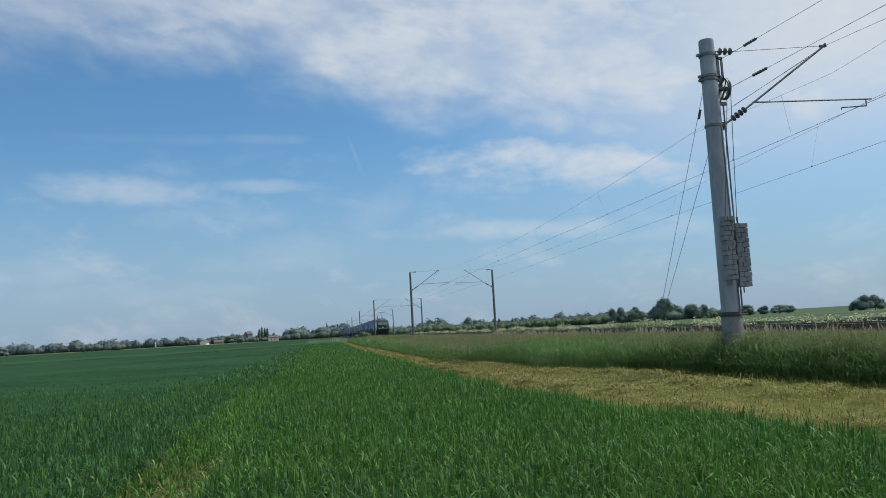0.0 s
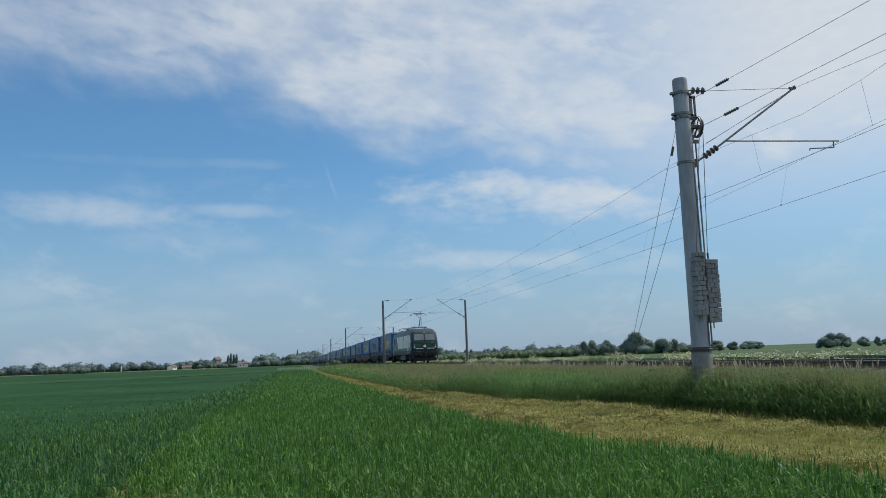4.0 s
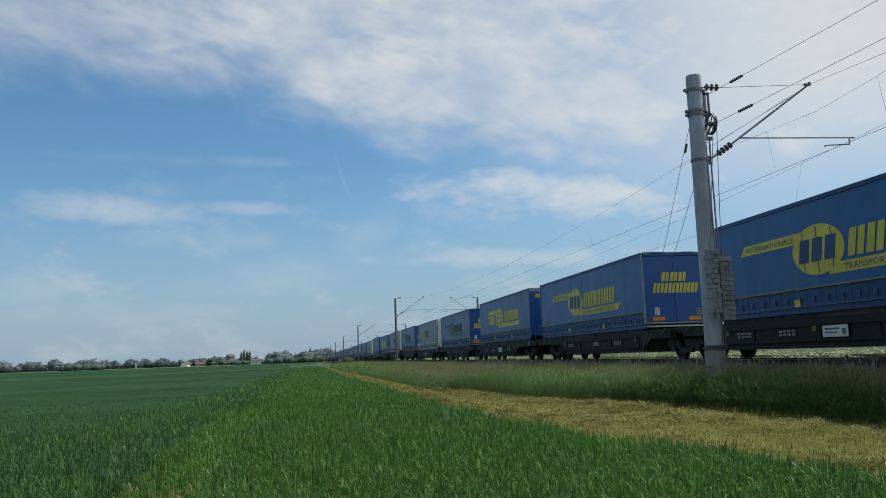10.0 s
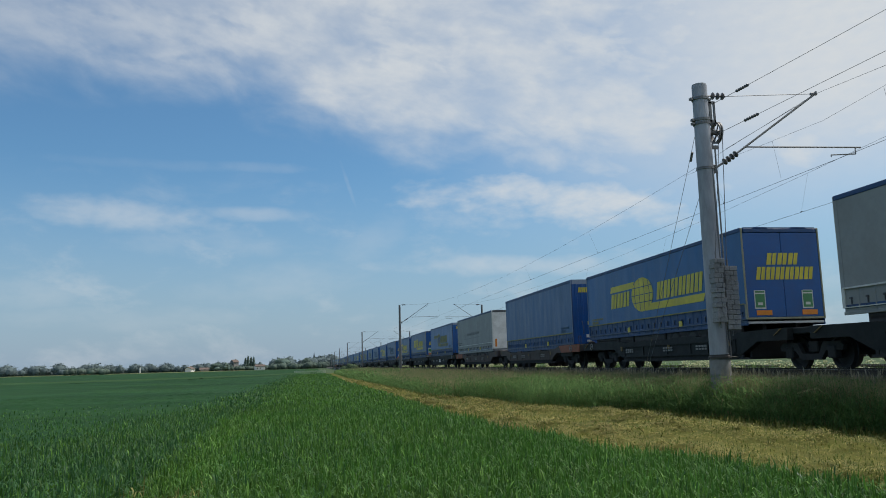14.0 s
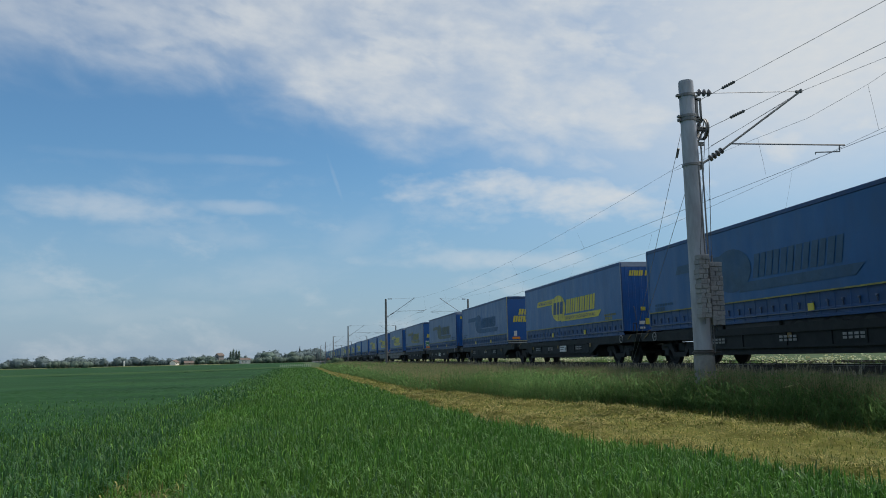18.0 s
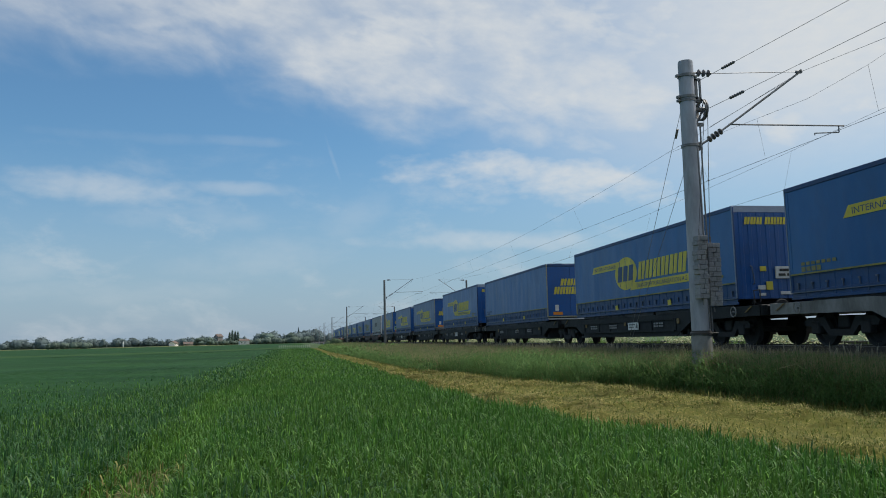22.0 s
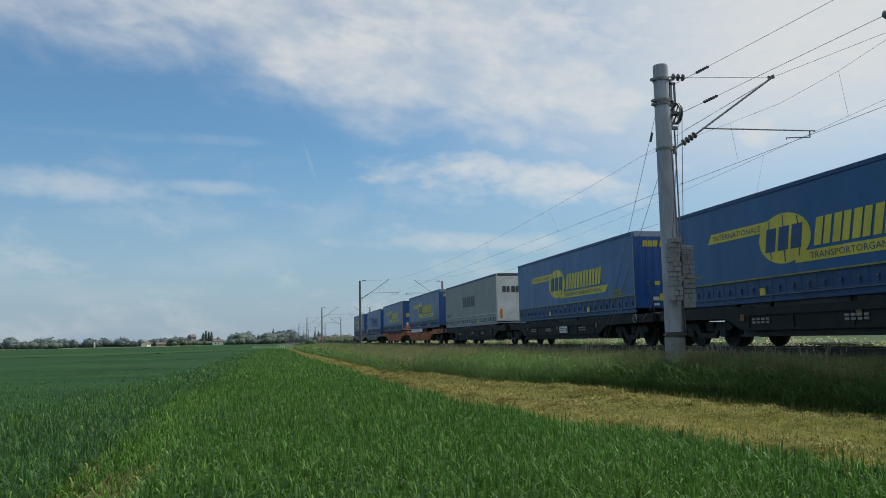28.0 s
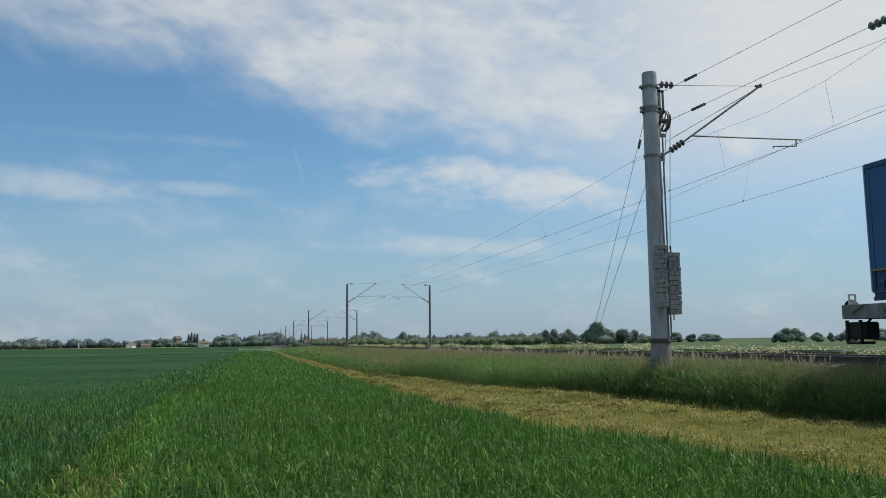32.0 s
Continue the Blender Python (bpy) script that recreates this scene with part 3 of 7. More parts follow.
tagged(wheat, "young green wheat with bent leaves and a tramline", "wheat", kind="stuff")

# weeds on the bank between the hay and the ballast


def lump(X, Y):
    """Clumps and hollows of the growth, about 0 to 1."""
    a = np.sin(Y * 1.9 + 1.7 * np.sin(X * 1.3)) * np.sin(X * 2.3 + 1.1 * np.sin(Y * 0.8))
    b = np.sin(Y * 4.3 + 2.0 * np.sin(X * 2.9 + 1)) * np.sin(X * 4.9 + Y)
    c = np.sin(Y * 0.55 + X * 0.4)
    return 0.5 + 0.24 * a + 0.16 * b + 0.1 * c


def weed_top(X, Y):
    """Height of the weeds above the ground line: a full front, lower on the ballast shoulder."""
    full = np.clip(0.25 + (X - hay_edge(Y)) / 0.7, 0.25, 1.0) ** 0.7
    near = np.interp(X, [4, 8, 9.3, 11.4, 12.7], [0.72, 0.92, 1.04, 1.0, 0.98])
    return near * full * (0.78 + 0.3 * lump(X, Y))


def rise(X):
    return np.clip((X - 10.9) / 1.3, 0, 1) * 0.5


chunks = []
for y0, y1, per, wd in ((2, 16, 1500, 0.0135), (16, 34, 1400, 0.016), (34, 70, 520, 0.031), (70, 170, 120, 0.1)):
    # grass stems among the leaves
    Y = RNG.uniform(y0, y1, int((y1 - y0) * per * 1.0))
    n = len(Y)
    lo = hay_edge(Y)
    X = lo + (12.7 - lo) * RNG.uniform(0, 1, n)
    Z = rise(X)
    top = np.maximum(weed_top(X, Y) - Z, 0.12)
    lift = RNG.uniform(0, 0.5, n) * top
    lean = RNG.uniform(0.15, 1.0, n)
    h = (top - lift) * RNG.uniform(0.55, 1.05, n) / (1 - 0.42 * lean)
    tone = np.where(RNG.uniform(0, 1, n) < np.where(X > 10.6, 0.12, 0.04), 1, np.where(RNG.uniform(0, 1, n) < 0.5, 3, 0))
    chunks.append(blades("w", None, np.stack([X, Y, Z + lift], -1), h, wd * RNG.uniform(0.5, 1.1, n), lean, RNG.uniform(0, 6.28, n), tone, 3, 0.6))
    # broad nettle and dock leaves that clothe the clumps from the foot to the top
    m = int((y1 - y0) * per * (1.35 if y0 < 34 else 0.9))
    Y = RNG.uniform(y0, y1, m)
    lo = hay_edge(Y)
    X = lo + (12.1 - lo) * RNG.uniform(0, 1, m) ** 1.5
    Z = rise(X)
    k = lump(X, Y)
    zz = Z + np.maximum(weed_top(X, Y) - Z, 0.1) * (1 - 0.85 * RNG.uniform(0, 1, m) ** 1.6)
    keep = RNG.uniform(0, 1, m) < 0.35 + k
    X, Y, zz, k = X[keep], Y[keep], zz[keep], k[keep]
    m = len(X)
    size = (wd / 0.0135) ** 0.85
    # hollows get more of the darker leaves, shading painted by leaf colour
    tone = np.where(RNG.uniform(0, 1, m) < 0.15 + 0.4 * (k < 0.42), 3, 0)
    chunks.append(blades("l", None, np.stack([X, Y, zz], -1), 0.05 * size * RNG.uniform(0.6, 1.4, m), 0.021 * size * RNG.uniform(0.6, 1.4, m), RNG.uniform(0.5, 1.8, m), RNG.uniform(0, 6.28, m), tone, 2, 0.5))
    # seeding grass heads above
    m = int((y1 - y0) * per * (0.55 if y0 < 34 else 1.4))
    Y = RNG.uniform(y0, y1, m)
    X = np.maximum(RNG.uniform(9.4 if y0 < 34 else 5.6, 12.8, m), hay_edge(Y) + 0.7)
    Z = rise(X)
    chunks.append(blades("d", None, np.stack([X, Y, Z], -1), (weed_top(X, Y) - Z) * RNG.uniform(0.95, 1.35, m), 0.75 * wd * RNG.uniform(0.5, 1.1, m), RNG.uniform(0.03, 0.3, m), RNG.uniform(0, 6.28, m), np.ones(m, int), 2, 0.4))
    # brownish old grass that hides the ballast shoulder
    m = int((y1 - y0) * per * (1.0 if y0 < 34 else 1.5))
    Y = RNG.uniform(y0, y1, m)
    X = np.maximum(RNG.uniform(9.9 if y0 < 34 else 6.5, 13.05, m), hay_edge(Y) + 0.9)
    Z = rise(X) * 0.84
    chunks.append(blades("t", None, np.stack([X, Y, Z], -1), (1.04 - Z) * RNG.uniform(0.65, 1.12, m), 0.6 * wd * RNG.uniform(0.5, 1.2, m), RNG.uniform(0.05, 0.45, m), RNG.uniform(0, 6.28, m), np.where(RNG.uniform(0, 1, m) < (0.3 if y0 < 34 else 0.55), 2, np.where(RNG.uniform(0, 1, m) < 0.5, 0, 3)), 2, 0.5))
# tall pale seeding grass in tufts on the ballast shoulder
n = 4200
Y = RNG.uniform(5, 60, n)
X = RNG.uniform(11.6, 13.0, n)
keep = RNG.uniform(0, 1, n) < (0.5 + 0.5 * np.sin(Y * 2.1 + 2 * np.sin(Y * 0.7))) ** 2
X, Y = X[keep], Y[keep]
n = len(X)
h = RNG.uniform(0.5, 0.88, n)
P = np.stack([X, Y, rise(X) - 0.02], -1)
lean, turn = RNG.uniform(0.05, 0.35, n), RNG.uniform(0, 6.28, n)
wide = 0.012 * np.interp(Y, [5, 30, 60], [0.8, 1.2, 2.2])
chunks.append(blades("s", None, P, h, wide, lean, turn, np.full(n, 4), 2, 0.4))
top = P + np.stack([0.55 * lean * h * np.cos(turn), 0.55 * lean * h * np.sin(turn), 0.66 * h], -1)
chunks.append(blades("s", None, top, RNG.uniform(0.12, 0.24, n), 2.4 * wide, lean + 0.2, turn, np.full(n, 4), 2, 0.5))
weeds = quads_object("weeds", [M["weed"], M["dry_grass"], M["thatch"], M["weed_dark"], M["seed_head"]], chunks)
tagged(weeds, "tall dark green nettles and seeding grass on the bank", "weeds", kind="stuff")

# pale flowering weeds between and beyond the tracks
chunks = []
for x0, x1, y0, y1, count, h0, h1, wd in ((15.65, 16.4, 2, 150, 15000, 0.6, 0.95, 0.03), (20.6, 25.5, 5, 140, 24000, 0.5, 1.0, 0.05), (22, 36, 60, 330, 8000, 0.4, 0.8, 0.14)):
    X, Y = RNG.uniform(x0, x1, count), RNG.uniform(y0, y1, count)
    Z = ground_z(X, Y) + (0.05 if x0 < 16 else 0)
    hum = 0.82 + 0.18 * np.sin(Y * 0.35 + X) * np.sin(Y * 0.11)
    h = RNG.uniform(h0, h1, count) * hum
    chunks.append(blades("f", None, np.stack([X, Y, Z], -1), h, wd * RNG.uniform(0.5, 1.4, count), RNG.uniform(0.05, 0.5, count), RNG.uniform(0, 6.28, count), np.zeros(count, int), 2, 0.5))
    # flat flower heads
    m = count * 3 // 4
    bloom = (0.5 + 0.5 * np.sin(Y[:m] * 0.9 + 3 * np.sin(X[:m])) > 0.25)
    P = np.stack([X[:m], Y[:m], Z[:m] + h[:m] * RNG.uniform(0.78, 1.02, m)], -1)[bloom]
    k = len(P)
    chunks.append(blades("h", None, P, RNG.uniform(0.04, 0.09, k) * (1 + 12 * wd), wd * 1.7 * RNG.uniform(0.7, 1.5, k), RNG.uniform(0.8, 2.5, k), RNG.uniform(0, 6.28, k), np.ones(k, int), 2, 0.5))
flowers = quads_object("flowering_weeds", [M["weed"], M["flower"]], chunks)
tagged(flowers, "pale cream flowering weeds beside the tracks", "weeds", kind="stuff")

# ---------------------------------------------------------------- track
Y_LO, Y_HI = -160.0, 1250.0
for name, c in (("track_bed_1", TRACK), ("track_bed_2", TRACK2)):
    g = Geo()
    prof = [(-2.5, -0.62), (-1.75, -0.26), (-1.3, -0.2), (1.3, -0.2), (1.75, -0.26), (2.5, -0.62)]
    g.prism([(c + a, RAIL + b) for a, b in prof], "y", Y_LO, Y_HI)
    bed = tagged(part(name, g, M["ballast"]), "grey-brown crushed stone ballast bed", "ballast", kind="structure")
    rail_poly = [(-0.07, -0.17), (0.07, -0.17), (0.07, -0.155), (0.012, -0.14), (0.012, -0.045), (0.035, -0.035), (0.035, 0.0), (-0.035, 0.0), (-0.035, -0.035), (-0.012, -0.045), (-0.012, -0.14), (-0.07, -0.155)]
    for s in (-0.7525, 0.7525):
        g = Geo()
        g.prism([(c + s + a, RAIL + b) for a, b in rail_poly], "y", Y_LO, Y_HI)
        rail = part("rail", g, M["rail_steel"])
        tagged(rail, "rusty steel rail with a worn bright top", "rail", "rails", "structure")
        g = Geo().box(c + s - 0.026, c + s + 0.026, Y_LO, Y_HI, RAIL, RAIL + 0.003)
        part("running_surface", g, M["rail_top"], rail, "bright worn running surface")
    sl = Geo().prism([(-1.3, -0.33), (1.3, -0.33), (1.3, -0.2), (0.9, -0.165), (0.55, -0.165), (0.35, -0.21), (-0.35, -0.21), (-0.55, -0.165), (-0.9, -0.165), (-1.3, -0.2)], "y", -0.13, 0.13).mesh("sleeper", [M["sleeper"]])
    for j in range(140):
        part("sleeper", sl, None, bed, at=(c, -6 + 0.6 * j, RAIL))

# ---------------------------------------------------------------- masts and overhead line


def ribbed(g, p0, p1, r, count, core=0.03):
    """An insulator: a core with round sheds along it."""
    p0, p1 = Vector(p0), Vector(p1)
    L = (p1 - p0).length
    rings = [(0, core)]
    for j in range(count):
        a = L * (j + 0.5) / count
        w = L / count * 0.3
        rings += [(a - w, core), (a - w * 0.3, r), (a + w * 0.3, r * 0.95), (a + w, core)]
    rings.append((L, core))
    return g.lathe(p0, p1 - p0, rings, 12)


def cantilever(mast, sgn, reach, top, tie, foot, contact, steady_in):
    """Raked tube, tie, register tube and steady arm, in the mast's space. sgn: towards the track."""
    hx = sgn * reach
    part("cantilever_tube", Geo().tube((sgn * 0.95, 0, foot[1] + (top - foot[1]) * 0.22), (hx, 0, top), 0.028, n=8), M["galvanised"], mast, smooth=True)
    g = Geo()
    ribbed(g, (sgn * 0.52, 0, foot[1] + (top - foot[1]) * 0.09), (sgn * 0.95, 0, foot[1] + (top - foot[1]) * 0.22), 0.095, 4)
    part("insulator", g, M["insulator"], mast, "dark ribbed insulator", smooth=True)
    part("cantilever_foot", Geo().tube((sgn * 0.2, 0, foot[1]), (sgn * 0.52, 0, foot[1] + (top - foot[1]) * 0.09), 0.03, n=8).box(sgn * 0.22 - 0.05, sgn * 0.22 + 0.05, -0.09, 0.09, foot[1] - 0.1, foot[1] + 0.12, 0.01), M["galvanised"], mast)
    g = Geo()
    ribbed(g, (sgn * 0.3, 0, tie), (sgn * 0.72, 0, tie), 0.1, 3)
    part("insulator", g, M["insulator"], mast, "dark ribbed insulator", smooth=True)
    part("tie_rod", Geo().tube((sgn * 0.15, 0, tie), (sgn * 0.3, 0, tie), 0.02, n=6).tube((sgn * 0.72, 0, tie), (hx, 0, top + 0.02), 0.009, n=6), M["galvanised"], mast)
    part("clamp", Geo().box(hx - 0.12, hx + 0.08, -0.04, 0.04, top - 0.02, top + 0.05, 0.012).tube((hx + 0.02, -0.06, top + 0.05), (hx + 0.02, 0.06, top + 0.05), 0.03, n=8), M["galvanised"], mast)
    rz = contact + 0.24
    part("register_tube", Geo().tube((sgn * (abs(steady_in) - 2.55), 0, rz), (sgn * (abs(steady_in) + 0.92), 0, rz + 0.05), 0.021, n=8), M["galvanised"], mast, smooth=True)
    part("steady_arm", Geo().tube((sgn * (abs(steady_in) + 0.75), 0, rz + 0.03), (sgn * (abs(steady_in) + 0.75), 0, rz - 0.14), 0.018, n=6).tube((sgn * (abs(steady_in) + 0.75), 0, rz - 0.14), (sgn * steady_in, 0, contact + 0.06), 0.016, n=6).tube((sgn * steady_in, 0, contact + 0.06), (sgn * steady_in, 0, contact), 0.014, n=6), M["galvanised"], mast)


MESS, CONT = 7.02 + 1.55, 5.26 + 1.55


def line_mast(x, y, sgn, h):
    m = thing("catenary_mast", "grey steel railway mast with a raked bracket arm", "mast", (x, y, 0.5), "railway masts")
    g = Geo().lathe((0, 0, -0.6), (0, 0, 1), [(0, 0.16), (h * 0.5, 0.145), (h + 0.1, 0.115)], 10)
    part("pole", g, M["far_mast"], m, smooth=True)
    part("footing", Geo().box(-0.35, 0.35, -0.35, 0.35, -0.5, 0.2, 0.04), M["concrete"], m)
    part("cap", Geo().lathe((0, 0, h - 0.5), (0, 0, 1), [(0, 0.12), (0.03, 0.128), (0.06, 0.06)], 10), M["galvanised"], m)
    cantilever(m, sgn, 3.37, MESS - 0.5, MESS - 0.55, (0, 4.88 + 1.05), CONT - 0.5, 3.7)
    return m


for k in range(1, 9):
    line_mast(MAST_X - 0.18, MAST_Y + k * SPAN, 1, 8.45)
for k in range(0, 8):
    line_mast(MAST2_X, MAST2_Y + k * SPAN, -1, 8.45)


def wire(name, pts, r, label, mat=None, n=5, cat="overhead wire", group="overhead wires"):
    """A thin round wire through the points."""
    g = Geo().cord(pts, r, n)
    return tagged(part(name, g, mat or M["wire"], smooth=True), label, cat, group)


def spans(x0, y0, s0, track):
    """Messenger, contact wire and droppers from mast to mast."""
    ms, ct, dr = [], [], []
    for k in range(-2, 9):
        y = y0 + k * SPAN
        for j in range(12):
            u = j / 12
            sag = 4 * u * (1 - u)
            ms.append((x0 - 0.28 * s0, y + u * SPAN, MESS + 0.02 - (1.7 if k < 0 and s0 > 0 else 0.95) * sag))
            st = (0.22 if k % 2 == 0 else -0.22) * (1 - 2 * u) * s0
            ct.append((x0 + 0.05 + st, y + u * SPAN, CONT - 0.02))
            if j % 2 == 1 and -1 <= k <= 2:
                dr.append(((x0 - 0.28 * s0, y + u * SPAN, MESS + 0.02 - (1.7 if k < 0 and s0 > 0 else 0.95) * sag), (x0 + 0.05 + st, y + u * SPAN, CONT)))
    wire("messenger_wire", ms, 0.005, "thin dark messenger wire above the track")
    c = wire("contact_wire", ct, 0.0062, "taut dark contact wire above the track")
    for a, b in dr:
        g = Geo().tube(a, b, 0.0025, n=4)
        g.tube((b[0], b[1] - 0.03, b[2]), (b[0], b[1] + 0.03, b[2]), 0.02, n=6)
        part("dropper", g, M["wire"], c)


spans(13.9, MAST_Y, 1.0, TRACK)
spans(18.2, MAST2_Y - SPAN, -1.0, TRACK2)

M["chassis_dark"] = material("dark_steel", (0.06, 0.058, 0.055), 0.7, 0.3, vary=0.2)

# the near mast, a round concrete pole that anchors the wires with hanging weights
mast = thing("tension_mast", "tall round concrete railway mast with hanging balance weights", "mast", (MAST_X, MAST_Y, 0.0), "railway masts")
part("pole", Geo().lathe((0, 0, 0.3), (0, 0, 1), [(0.9, 0.2), (1.2, 0.24), (2.2, 0.237), (4.5, 0.222), (8.38, 0.196), (8.44, 0.185), (8.46, 0.12)], 28), M["concrete"], mast, smooth=True)
part("base_sleeve", Geo().lathe((0, 0, 0.3), (0, 0, 1), [(0, 0.262), (1.12, 0.262), (1.17, 0.245)], 28), M["concrete_foot"], mast, "darker weathered concrete foot", smooth=True)
part("cable_duct", Geo().tube((0.13, -0.225, 1.6), (0.1, -0.19, 6.4), 0.018, n=8), M["galvanised"], mast)
for z in (7.72, 7.62, 8.3):
    part("band", Geo().lathe((0, 0, z), (0, 0, 1), [(0, 0.2), (0, 0.225), (0.07, 0.225), (0.07, 0.2)], 20), M["galvanised"], mast)
    for x in (-0.25, 0.25):
        part("bolt", Geo().box(x - 0.05, x + 0.05, -0.05, 0.05, z, z + 0.07, 0.01), M["galvanised"], mast)
part("band", Geo().lathe((0, 0, 6.4), (0, 0, 1), [(0, 0.2), (0, 0.235), (0.06, 0.235), (0.06, 0.2)], 20), M["galvanised"], mast)
part("collar", Geo().lathe((0, 0, 1.48), (0, 0, 1), [(0, 0.2), (0, 0.285), (0.05, 0.285), (0.07, 0.25), (0.1, 0.25)], 24).box(0.2, 0.4, -0.16, 0.0, 1.49, 1.53, 0.01), M["chassis_dark"], mast, "dark steel guide collar")
part("wheel_bracket", Geo().box(0.2, 0.27, -0.08, -0.02, 7.7, 8.25).box(0.33, 0.37, -0.08, -0.02, 7.6, 8.25).box(0.2, 0.37, -0.08, -0.02, 8.2, 8.27).box(0.2, 0.37, -0.08, -0.02, 7.68, 7.75)
     .box(0.15, 0.5, -0.06, 0.06, 7.38, 7.48, 0.01).box(0.15, 0.36, -0.1, -0.06, 6.95, 7.05).tube((0.2, 0, 7.0), (0.42, 0, 7.42), 0.025, n=6), M["galvanised"], mast)
# tension wheel in the plane of the line
wh = part("tension_wheel", Geo().lathe((0.35, 0, 7.42), (1, 0, 0), [(0.045, 0.235), (0, 0.245), (0.0, 0.29), (0.03, 0.29), (0.045, 0.265), (0.06, 0.29), (0.09, 0.29), (0.09, 0.245), (0.045, 0.235)], 32, caps=False), M["galvanised"], mast, "spoked steel tension wheel", smooth=True)
for j in range(6):
    a = math.pi * j / 3
    part("spoke", Geo().tube((0.395, 0.05 * math.cos(a), 7.42 + 0.05 * math.sin(a)), (0.395, 0.25 * math.cos(a), 7.42 + 0.25 * math.sin(a)), 0.016, n=6), M["galvanised"], wh)
part("hub", Geo().tube((0.3, 0, 7.42), (0.52, 0, 7.42), 0.06, n=12), M["galvanised"], wh)
part("guide_rod", Geo().tube((0.24, -0.14, 6.98), (0.24, -0.14, 1.5), 0.022, n=8), M["galvanised"], mast, "long vertical steel guide rod")
part("weight_cable", Geo().tube((0.41, -0.28, 7.42), (0.33, -0.12, 4.0), 0.009, n=6).tube((0.33, -0.12, 4.0), (0.33, -0.12, 3.82), 0.028, 0.012, n=8), M["wire"], mast)
part("weight_cable", Geo().tube((0.3, -0.3, 7.3), (-0.13, -0.42, 4.1), 0.008, n=6), M["wire"], mast)


def stack(cx, cy, z0, n, h, hw, hd, loose=1.0):
    """Slotted concrete blocks threaded on a rod, each a little out of line, their slots facing one way and then the other."""
    s = part("weight_rod", Geo().tube((cx, cy, z0 - 0.15), (cx, cy, z0 + n * h + 0.18), 0.016, n=8), M["galvanised"], mast, "steel rod threaded with weathered concrete weights")
    for j in range(n):
        dx, dy = loose * RNG.uniform(-0.026, 0.026), loose * RNG.uniform(-0.02, 0.02)
        z = z0 + j * h
        w = hw * (1 + loose * RNG.uniform(-0.06, 0.05))
        k = (0.28 if j % 2 else -0.28) * hw + RNG.uniform(-0.03, 0.03)
        top = z + h - RNG.uniform(0.003, 0.007)
        part("weight_block", Geo().box(cx + dx - w, cx + dx + k - 0.006, cy + dy - hd, cy + dy + hd, z + 0.001, top, 0.006)
             .box(cx + dx + k + 0.006, cx + dx + w, cy + dy - hd + 0.004, cy + dy + hd, z + 0.001, top - RNG.uniform(0.0, 0.006), 0.006), M["weight"], s)


stack(-0.13, -0.42, 2.38, 13, 0.1235, 0.13, 0.13)
stack(0.345, -0.12, 2.2, 13, 0.1252, 0.17, 0.16, 0.3)
cantilever(mast, 1, 3.37, MESS, 8.44, (0, 4.86 + 1.55), CONT, 3.7)
part("stay", Geo().tube((0.62, 0, 6.98), (3.3, 0, 8.5), 0.006, n=5), M["wire"], mast)

# wires that end on the near mast
for z0, fall, rise, za, zb in ((8.22, 0.034, 0.00043, 1.0, 1.55), (7.36, 0.021, 0.00027, 1.25, 1.85)):
    def on(q):
        u = q / SPAN
        return Vector((MAST_X + 0.36 + (13.9 - MAST_X - 0.36) * u, MAST_Y - 0.1 - (SPAN - 0.1) * u, z0 - fall * q + rise * q * q))
    w = wire("anchor_wire", [on(0.0), on(za)], 0.007, "dark anchor wire with an insulator, ending on the mast")
    g = Geo()
    ribbed(g, on(za), on(zb), 0.042, 6, 0.02)
    part("insulator", g, M["insulator"], w, "dark rod insulator")
    runs = [[zb, 4.0, 7.0], [8.0, 12.0]] if z0 < 8 else [[zb, 4.0, 7.0, 8.0, 12.0]]
    runs[-1] += [20.0 + 9 * j for j in range(6)] + [SPAN]
    for run_ in runs:
        part("strand", Geo().cord([on(q) for q in run_], 0.0055), M["wire"], w)
    if z0 < 8:
        g = Geo()
        ribbed(g, on(7.0), on(8.0), 0.085, 7, 0.035)
        part("string_insulator", g, M["pale_insulator"], w, "large grey ribbed insulator", smooth=True)
# the stitch wire that hangs below the messenger at the bracket
stitch = [(13.64, MAST_Y - 4.6, 8.15), (13.75, MAST_Y - 2.4, 7.95), (13.78, MAST_Y, 7.84), (13.75, MAST_Y + 2.4, 7.95), (13.64, MAST_Y + 8.0, 8.2)]
sw = wire("stitch_wire", stitch, 0.004, "thin stitch wire under the messenger wire")
for k in (1, 3):
    x, y, z = stitch[k]
    part("dropper", Geo().tube((x, y, z), (13.93, y, CONT), 0.003, n=4), M["wire"], sw)
for z in (7.62, 5.9):
    wire("guy_wire", [(MAST_X - 0.05, MAST_Y + 0.2, z), (MAST_X, 24.1, 0.5)], 0.0065, "steel guy wire from the mast to the ground", M["galvanised"], cat="guy wire", group="guy wires")
part("turnbuckle", Geo().tube((MAST_X - 0.02, MAST_Y + 0.6, 7.05), (MAST_X - 0.01, MAST_Y + 0.75, 6.83), 0.035, n=8), M["galvanised"], bpy.data.objects["guy_wire"])
tagged(part("guy_anchor", Geo().box(MAST_X - 0.3, MAST_X + 0.3, 23.8, 24.6, 0.0, 0.55, 0.05), M["concrete"]), "concrete anchor block for the guy wires", "anchor block")

